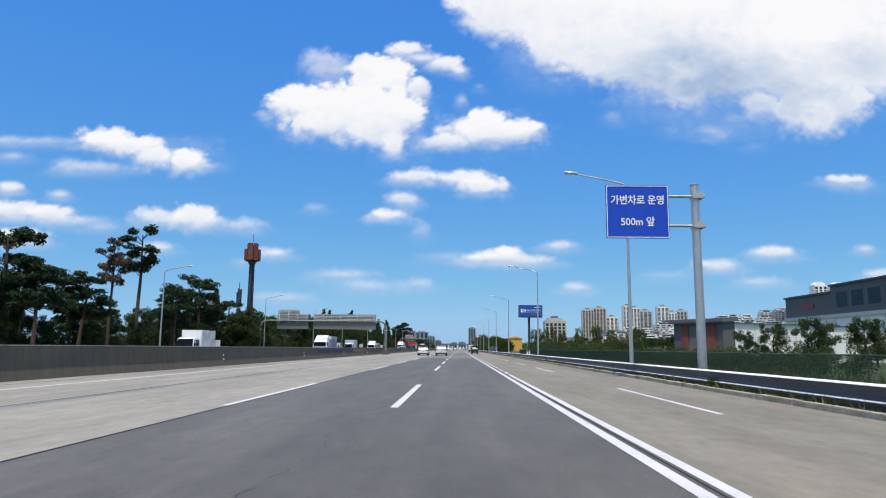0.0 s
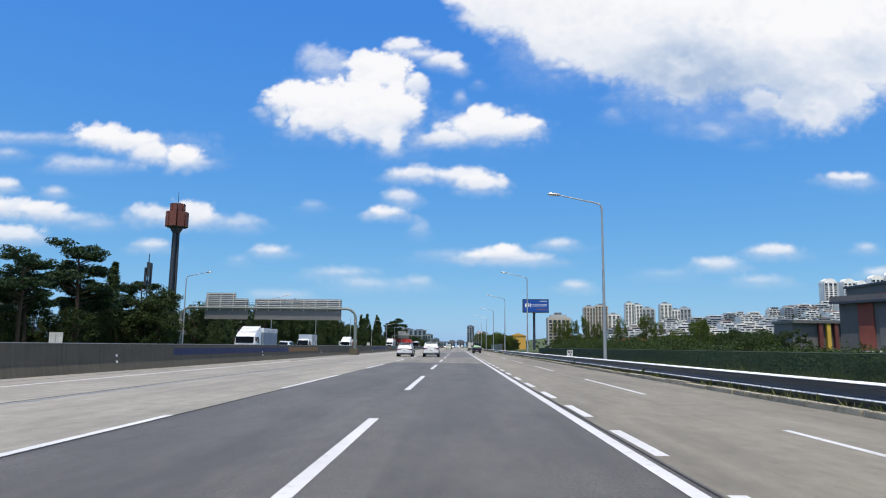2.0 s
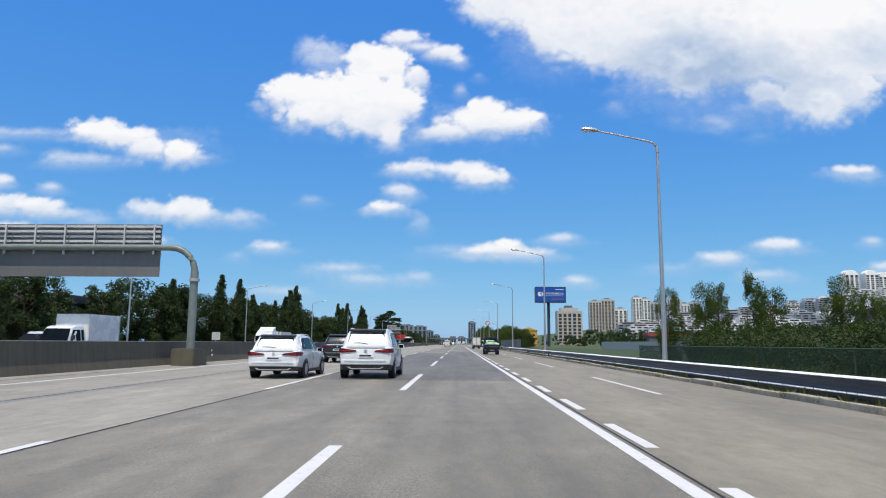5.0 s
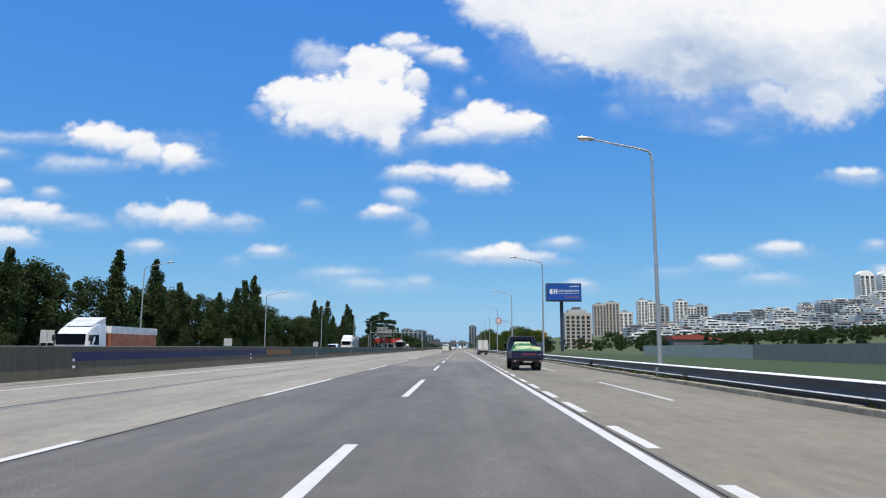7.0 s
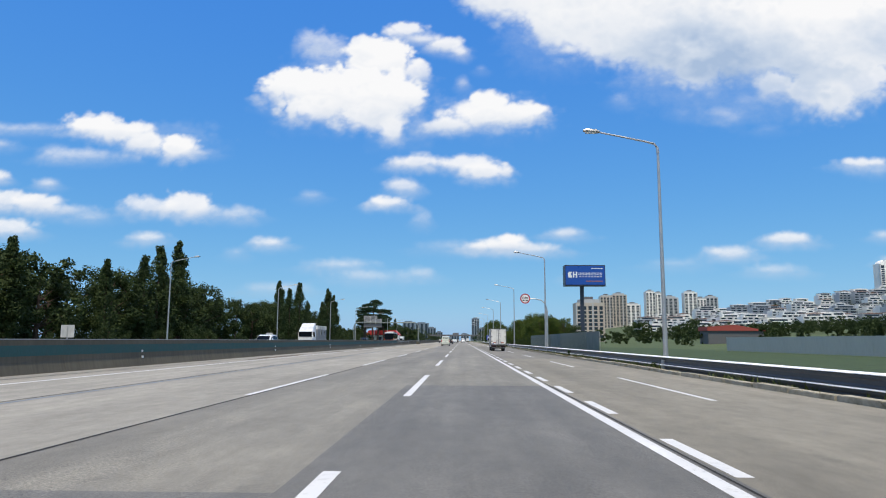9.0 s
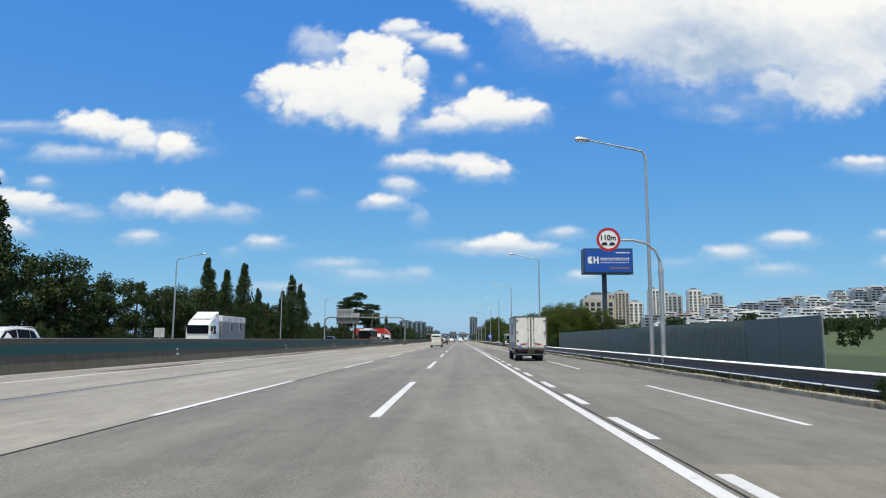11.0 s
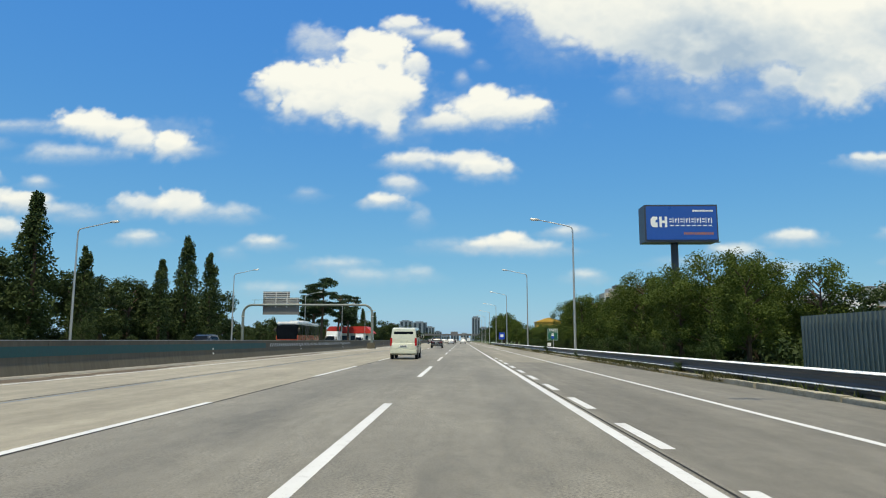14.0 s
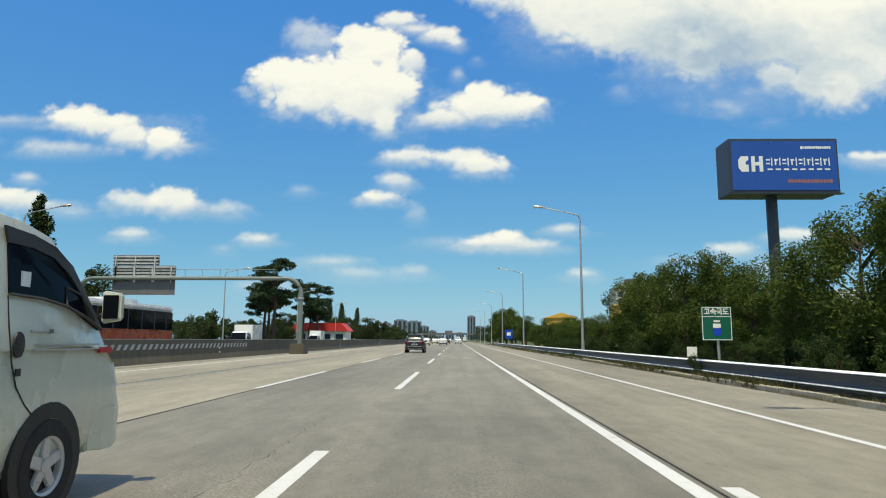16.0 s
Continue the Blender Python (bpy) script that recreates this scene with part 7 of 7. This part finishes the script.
# its load: pale rolls under a green net
ROLL = plain("pale_green_film", (0.42, 0.49, 0.29), 0.5, vary=0.2, scale=4)
NET = Mat("green_net", 0.7)
_a = NET.noise(NET.local(), 7, 4)
NET.colour(NET.ramp(_a, (0.3, (0.006, 0.13, 0.065)), (0.7, (0.03, 0.26, 0.12))))
mesh_gap, see = NET.n("ShaderNodeMixShader"), NET.n("ShaderNodeBsdfTransparent")
NET.link(NET.ramp(NET.noise(NET.local((1, 1, 1)), 5, 3), (0.36, grey(0.04)), (0.64, grey(0.4))), mesh_gap.inputs[0])
NET.link(NET.b.outputs[0], mesh_gap.inputs[1])
NET.link(see.outputs[0], mesh_gap.inputs[2])
NET.link(mesh_gap.outputs[0], NET.t.nodes["Material Output"].inputs["Surface"])
NET = NET.m
rnd = random.Random(4)
for k, (yy, zz, r, w, dx) in enumerate(((0.35, 0.95, 0.22, 0.66, 0.05), (0.88, 0.95, 0.22, 0.70, -0.03), (1.45, 0.95, 0.22, 0.68, 0.04), (2.05, 0.95, 0.22, 0.70, 0.0), (2.62, 0.95, 0.22, 0.66, 0.02), (0.62, 1.09, 0.19, 0.62, 0.16), (1.22, 1.14, 0.20, 0.58, 0.02), (1.86, 1.31, 0.255, 0.46, -0.12))):
    b = Build().lathe([(0.02, -w), (r * 0.8, -w), (r, -w + 0.05), (r * 1.03, -w * 0.3), (r * 0.99, w * 0.4), (r, w - 0.05), (r * 0.8, w), (0.02, w)], (TX + dx, TY + yy, zz), "x", 20)
    tagged(part("film_roll", b, ROLL, smooth=True), "pale green plastic roll lying on the truck bed", "cargo", "rolls on the blue truck")
gx2, gy2 = np.linspace(-0.80, 0.80, 60), np.linspace(0.02, 2.98, 100)
ax, ay = np.meshgrid(gx2, gy2, indexing="ij")
base = 1.05 + 0.13 * np.clip(1 - ((ax - 0.05) / 0.85) ** 6, 0, 1) * np.clip(1 - ((ay - 1.45) / 1.5) ** 4, 0, 1)
heap = np.exp(-(((ay - 1.82) / 0.6) ** 4)) * np.exp(-(((ax + 0.12) / 0.6) ** 6)) * 0.30
az = base + heap + 0.05 * fbm(ax * 4, ay * 4, 3, 3) + 0.07 * np.abs(np.sin(ay * 5.6)) * np.clip(1 - ax ** 2, 0, 1)
rim = np.minimum(np.minimum(ax + 0.80, 0.80 - ax), np.minimum(ay, 3.0 - ay) * 1.0)
az = np.where(rim < 0.12, 1.06 + (az - 1.06) * np.clip(rim / 0.12, 0, 1), az)
az = az - 0.03
open_top = (fbm(ax * 2.1, ay * 2.2, 3, 17) > 0.16) & (az > 1.15)
ij = np.arange(ax.size).reshape(ax.shape)
b = Build()
quads = np.stack([ij[:-1, :-1], ij[1:, :-1], ij[1:, 1:], ij[:-1, 1:]], -1).reshape(-1, 4)
keep = ~open_top.ravel()[quads].all(1)
b.add(np.stack([ax.ravel() + TX, ay.ravel() + TY, az.ravel()], -1).tolist(), quads[keep].tolist())
tagged(part("cargo_net", b, NET, smooth=True), "green net stretched over the load of the truck", "net")
b = thing("rope", (0, 0, 0), label="dark rope tied across the green net", category="rope")
for pts in ([(4.70, 0.5, 1.06), (4.9, 0.9, 1.26), (5.2, 1.3, 1.42), (5.6, 1.45, 1.45), (6.0, 1.3, 1.36), (6.30, 0.9, 1.06)], [(5.5, 0.05, 1.04), (5.75, 0.45, 1.31), (6.1, 0.75, 1.30), (6.30, 1.0, 1.06)]):
    part("strand", Build().tube([(x - 0.44, TY + y, z) for x, y, z in pts], 0.009, 6), TRIM, b)

# pale silver minivan beside the lane
t = thing("minivan", (-2.30, 309.09, 0), label="pale silver-white minivan with dark windows and a black mirror glass", category="van")
st = [(0.0, 0.50, 1.02, 0.78), (0.06, 0.38, 1.08, 0.85), (0.3, 0.28, 1.12, 0.875), (1.2, 0.26, 1.14, 0.88), (3.3, 0.27, 1.17, 0.88), (4.05, 0.30, 1.18, 0.88), (4.40, 0.31, 1.14, 0.875), (4.60, 0.33, 1.02, 0.862), (4.72, 0.36, 0.80, 0.84), (4.76, 0.44, 0.68, 0.80)]
gh = [(0.02, 1.04, 1.34, 0.82, 0.75), (0.10, 1.08, 1.92, 0.845, 0.74), (0.4, 1.10, 2.01, 0.86, 0.755), (2.97, 1.13, 2.07, 0.872, 0.80), (3.35, 1.14, 2.05, 0.872, 0.80), (3.68, 1.15, 1.985, 0.872, 0.80), (3.92, 1.155, 1.81, 0.872, 0.80), (4.12, 1.16, 1.59, 0.872, 0.80), (4.38, 1.12, 1.32, 0.868, 0.81), (4.58, 1.0, 1.10, 0.85, 0.79)]
part("body", shell(st), CAR_SILVER, t, smooth=True)
cab = part("cabin", cabin(gh), CAR_SILVER, t, smooth=True)
part("windscreen", Build().loft([[(-0.74, 4.38, 1.30), (0.74, 4.38, 1.30), (0.62, 3.74, 1.91), (-0.62, 3.74, 1.91)], [(-0.74, 4.41, 1.32), (0.74, 4.41, 1.32), (0.62, 3.77, 1.93), (-0.62, 3.77, 1.93)]]), CARGLASS, cab)
part("rear_window", Build().box(-0.62, 0.62, 0.055, 0.085, 1.22, 1.76), CARGLASS, cab)
for sd in (-1, 1):
    pane(cab, gh, [(0.30, 1.38), (1.30, 1.40), (1.30, 1.84), (0.34, 1.82)], sd)
    pane(cab, gh, [(1.42, 1.42), (2.96, 1.48), (2.96, 1.86), (1.42, 1.85)], sd)
    dw = pane(cab, gh, [(3.16, 1.508), (3.48, 1.50), (3.78, 1.462), (4.0, 1.40), (4.14, 1.345), (4.28, 1.30), (4.22, 1.40), (4.06, 1.575), (3.88, 1.74), (3.66, 1.85), (3.40, 1.875), (3.14, 1.88)], sd, "door_window")
    pane(cab, gh, [(3.10, 1.955), (3.40, 1.935), (3.66, 1.885), (3.90, 1.765), (4.10, 1.58), (4.27, 1.41), (4.36, 1.285), (4.26, 1.285), (4.20, 1.39), (4.02, 1.56), (3.84, 1.70), (3.64, 1.80), (3.40, 1.84), (3.13, 1.845)], sd, "window_visor", TRIM, 0.024)
    part("quarter_light", Build().tube([(sd * 0.862, 3.80, 1.47), (sd * 0.835, 3.82, 1.60), (sd * 0.84, 4.02, 1.555), (sd * 0.864, 4.16, 1.36)], 0.010, 5), TRIM, cab)
    part("belt_trim", Build().tube([(sd * 0.872, 3.14, 1.505), (sd * 0.872, 3.48, 1.495), (sd * 0.876, 3.78, 1.455), (sd * 0.878, 4.02, 1.39), (sd * 0.872, 4.3, 1.29)], 0.012, 6), TRIM, cab)
    part("notice_sticker", Build().box(sd * 0.838 - 0.012, sd * 0.838 + 0.012, 3.27, 3.37, 1.54, 1.67), PLATE, t)
    mirror(t, sd * 0.90, 4.30, 1.475, sd, CAR_SILVER, 0.085, 0.14)
    for pts in ([(3.16, 1.50), (3.17, 1.30), (3.20, 1.05), (3.26, 0.90), (3.36, 0.78), (3.50, 0.66)], [(3.02, 1.9), (3.05, 1.5), (3.06, 1.1)], [(1.36, 1.3), (1.36, 0.4)]):
        part("door_seam", Build().tube([(sd * (0.882 if z < 1.15 else 0.876 - 0.1 * (z - 1.15)), yy, z) for yy, z in pts], 0.006, 5), TRIM, t)
    part("door_handle", Build().lathe([(0.088, 0.0), (0.085, sd * 0.012), (0.02, sd * 0.018)], (0, 0, 0), "x", 20), TRIM, t, "black oval door handle recess", at=(sd * 0.872, 3.26, 1.176)).scale = (1, 0.66, 1)
    part("lock_cap", Build().box(sd * 0.882 - 0.004, sd * 0.882 + 0.006, 3.24, 3.29, 0.97, 1.02), TRIM, t)
    part("side_mark", Build().box(sd * 0.876 - 0.004, sd * 0.876 + 0.006, 3.38, 3.58, 1.262, 1.275), STEEL_P, t)
    part("side_mark", Build().box(sd * 0.876 - 0.004, sd * 0.876 + 0.006, 3.59, 3.63, 1.255, 1.285), BOX_FRAME, t)
    for z in (1.140, 1.175):
        part("side_stripe", Build().box(sd * 0.878 - 0.006, sd * 0.878 + 0.007, 3.43, 4.26, z - 0.006, z + 0.006), STEEL_P, t)
    part("side_stripe", Build().box(sd * 0.868 - 0.006, sd * 0.868 + 0.018, 4.27, 4.46, 1.105, 1.15), RED, t)
    part("corner_lamp", Build().loft([[(sd * 0.62, 4.58, 0.80), (sd * 0.80, 4.40, 0.80), (sd * 0.80, 4.40, 1.02), (sd * 0.64, 4.50, 1.0)], [(sd * 0.62, 4.75, 0.80), (sd * 0.84, 4.68, 0.80), (sd * 0.835, 4.60, 1.02), (sd * 0.64, 4.66, 1.0)]]), LAMP_CLEAR, t)
    part("tail_lamp", Build().box(sd * 0.78 - 0.07, sd * 0.78 + 0.07, -0.01, 0.12, 0.85, 1.35), LAMP_RED, t, bevel=0.02)
    part("fuel_flap", Build().box(sd * 0.884 - 0.003, sd * 0.884 + 0.003, 2.44, 2.60, 0.80, 0.94), CAR_SILVER, t)
    for yy in (0.95, 3.66):
        # flat dark ring standing for the shade inside each wheel well
        part("wheel_well_ring", Build().lathe([(0.415, -sd * 0.03), (0.415, sd * 0.010), (0.30, sd * 0.010)], (sd * 0.878, yy, 0.355), "x", 28, False), TRIM, t)
        wheel(t, sd * 0.798, yy, 0.33, 0.2, sd)
    part("roof_rail", Build().tube([(sd * 0.66, 0.5, 2.015), (sd * 0.66, 2.8, 2.03)], 0.016, 6), CAR_SILVER, t)
ring = [(4.22, 0.855, 0.34, 0.64), (4.42, 0.882, 0.32, 0.67), (4.60, 0.876, 0.32, 0.67), (4.72, 0.84, 0.34, 0.665), (4.79, 0.74, 0.38, 0.65), (4.81, 0.5, 0.40, 0.64)]
part("front_bumper", Build().loft([[(-w, y, z0), (w, y, z0), (w, y, z1), (-w, y, z1)] for y, w, z0, z1 in ring]), CAR_SILVER, t, bevel=0.025)
part("rear_bumper", Build().box(-0.84, 0.84, -0.06, 0.18, 0.36, 0.62), CAR_SILVER, t, bevel=0.04)
p = part("number_plate", Build().box(-0.26, 0.26, -0.02, 0.01, 0.78, 0.90), PLATE, t)
part("text_bar", Build().box(-0.2, 0.2, -0.025, -0.019, 0.81, 0.87), BLACK, p)


# ---- traffic on the opposite carriageway and far ahead ----
def lorry(x, y, turn, cab_mat, box_mat, label, length=11.0, high=3.55):
    """A tractor with a box trailer; the tractor's nose is at y."""
    s = thing("lorry", (x, y, 0), turn, label=label, category="lorry", group="lorries on the opposite carriageway")
    cst = [(-2.3, 0.6, 1.5, 1.12), (-0.3, 0.5, 1.5, 1.14), (0.0, 0.5, 1.4, 1.05)]
    part("cab_body", shell(cst), cab_mat, s, smooth=True)
    gh = [(-2.3, 1.5, 3.2, 1.12, 1.05), (-1.2, 1.5, 3.1, 1.13, 1.05), (-0.5, 1.5, 2.75, 1.13, 1.03), (-0.1, 1.48, 2.4, 1.10, 1.0), (0.0, 1.45, 1.6, 1.06, 1.0)]
    cab = part("cab_roof", cabin(gh), cab_mat, s, smooth=True)
    part("windscreen", Build().box(-0.95, 0.95, -0.06, 0.04, 1.62, 2.38), CARGLASS, cab)
    part("roof_deflector", Build().loft([[(-1.0, -2.3, 3.1), (1.0, -2.3, 3.1), (1.0, -2.3, 3.65), (-1.0, -2.3, 3.65)], [(-0.9, -0.7, 2.95), (0.9, -0.7, 2.95), (0.9, -0.75, 3.0), (-0.9, -0.75, 3.0)]]), cab_mat, s, bevel=0.03)
    for sd in (-1, 1):
        pane(cab, gh, [(-1.4, 1.62), (-0.35, 1.62), (-0.5, 2.3), (-1.4, 2.35)], sd)
        mirror(s, sd * 1.15, -0.15, 2.1, sd, TRIM, 0.12, 0.25)
    part("trailer_box", Build().box(-1.22, 1.22, -2.7 - length, -2.7, 1.15, high), box_mat, s, bevel=0.03)
    part("trailer_top", Build().box(-1.235, 1.235, -2.72 - length, -2.68, high - 0.55, high + 0.02), CAR_WHITE, s, bevel=0.02)
    part("trailer_rail", Build().box(-1.0, 1.0, -2.5 - length, -1.5, 0.85, 1.14), CHASSIS, s)
    for k in range(int(length / 1.4)):
        part("side_rib", Build().box(1.222, 1.25, -2.9 - 1.4 * k - 0.05, -2.9 - 1.4 * k, 1.2, high - 0.56), box_mat, s)
    for yy in (-1.2, -3.4, -length - 0.4, -length - 1.5):
        for sd in (-1, 1):
            wheel(s, sd * 1.0, yy, 0.5, 0.28, sd, 0, STEEL)
    return s


lorry(-19.6, 101.0, 180, CAR_WHITE, plain("trailer_blue_grey", (0.20, 0.25, 0.32), 0.5, 0.1, 0.25, 0.5), "white box lorry with a blue-grey box body", 5.6, 3.45).scale = (0.93, 0.93, 0.83)
carrier = lorry(-21.8, 264.0, 180, CAR_WHITE, BOX_BAND, "white lorry carrying a grey cabin with two small windows", 6.6, 3.3)
for yy in (-4.9, -7.4):
    pw = part("cabin_window", Build().box(-1.275, -1.222, yy - 0.45, yy, 1.9, 2.7), CAR_WHITE, carrier)
    part("pane", Build().box(-1.285, -1.276, yy - 0.40, yy - 0.05, 1.96, 2.64), CARGLASS, pw)
lorry(-20.0, 163.0, 180, CAR_WHITE, paint("trailer_orange", (0.40, 0.13, 0.06)), "white lorry with an orange-brown box", 7.0, 3.0).scale = (0.85, 0.85, 0.78)


def bus(x, y, turn, label):
    s = thing("bus", (x, y, 0), turn, label=label, category="bus")
    orange = paint("bus_orange", (0.42, 0.07, 0.025))
    part("lower_body", Build().box(-1.22, 1.22, -11, 0, 0.35, 1.75), orange, s, bevel=0.08)
    part("window_band", Build().box(-1.20, 1.20, -10.9, -0.05, 1.75, 2.85), CARGLASS, s, bevel=0.05)
    part("roof", Build().box(-1.20, 1.20, -11, -0.05, 2.85, 3.2), CAR_WHITE, s, bevel=0.12)
    part("air_unit", Build().box(-0.8, 0.8, -7, -4, 3.2, 3.42), CAR_WHITE, s, bevel=0.05)
    part("windscreen", Build().box(-1.1, 1.1, -0.02, 0.03, 1.3, 2.85), CARGLASS, s, bevel=0.02)
    for k in range(6):
        for sd in (-1, 1):
            part("window_pillar", Build().box(sd * 1.2 - 0.012, sd * 1.2 + 0.012, -10 + 1.6 * k, -9.9 + 1.6 * k, 1.75, 2.85), TRIM, s)
    for yy in (-2.6, -8.4):
        for sd in (-1, 1):
            wheel(s, sd * 1.05, yy, 0.5, 0.28, sd, 0, STEEL)
    for sd in (-1, 1):
        mirror(s, sd * 1.25, 0.05, 2.3, sd, TRIM, 0.12, 0.2)
    return s


bus(-17.6, 339.0, 180, "orange and white express coach with dark windows")
for x, y, turn, mat, lab in ((-5.3, 452, 0, CAR_WHITE, "white car in slow traffic ahead"), (-1.9, 470, 0, CAR_WHITE, "white car in slow traffic ahead"), (-8.8, 486, 0, CAR_GREY, "dark grey car in slow traffic ahead"), (-5.2, 510, 0, CAR_WHITE, "white car in slow traffic ahead"),
                             (-1.8, 530, 0, CAR_GREY, "dark grey car in slow traffic ahead"), (-8.9, 545, 0, CAR_WHITE, "white car in slow traffic ahead"), (1.9, 560, 0, CAR_WHITE, "white car in slow traffic ahead"), (-5.4, 575, 0, CAR_GREY, "dark grey car in slow traffic ahead"), (1.8, 495, 0, CAR_WHITE, "white car in slow traffic ahead"), (-5.3, 545, 0, CAR_WHITE, "white car in slow traffic ahead"), (-1.8, 590, 0, CAR_WHITE, "white car in slow traffic ahead"), (-8.8, 610, 0, CAR_WHITE, "white car in slow traffic ahead"), (-5.3, 640, 0, CAR_WHITE, "white car in slow traffic ahead"),
                             (-22.5, 130, 180, CAR_WHITE, "white car on the opposite carriageway"), (-18.8, 236, 180, CAR_WHITE, "white car on the opposite carriageway"), (-22.4, 330, 180, CAR_GREY, "dark grey car on the opposite carriageway")):
    suv(x, y, mat, lab, turn)


def light_van(x, y, turn, label):
    """A small white box van, used for far traffic."""
    s = thing("light_truck", (x, y, 0), turn, label=label, category="truck", group="light trucks in traffic")
    part("cargo_box", Build().box(-0.9, 0.9, 0, 3.2, 0.75, 2.6), CAR_WHITE, s, bevel=0.03)
    part("rear_frame", Build().box(-0.92, 0.92, -0.03, 0.0, 0.70, 2.62), STEEL_P, s)
    for sd in (-1, 1):
        part("rear_door", Build().box(min(sd * 0.02, sd * 0.86), max(sd * 0.02, sd * 0.86), -0.05, -0.031, 0.80, 2.54), CAR_WHITE, s)
    part("chassis_rail", Build().box(-0.4, 0.4, 0, 4.6, 0.48, 0.74), CHASSIS, s)
    cargo_cab(s, 3.3, CAR_WHITE)
    truck_wheels(s, 4.1, 0.9)
    tail_board(s, 0.68, PLATE)
    return s


for x, y, turn in ((1.8, 600, 0), (5.2, 640, 0), (-19.0, 128, 180), (-22.2, 62, 180), (-19.2, 376, 180), (-21.5, 420, 180)):
    light_van(x, y, turn, "white light box truck in far traffic")
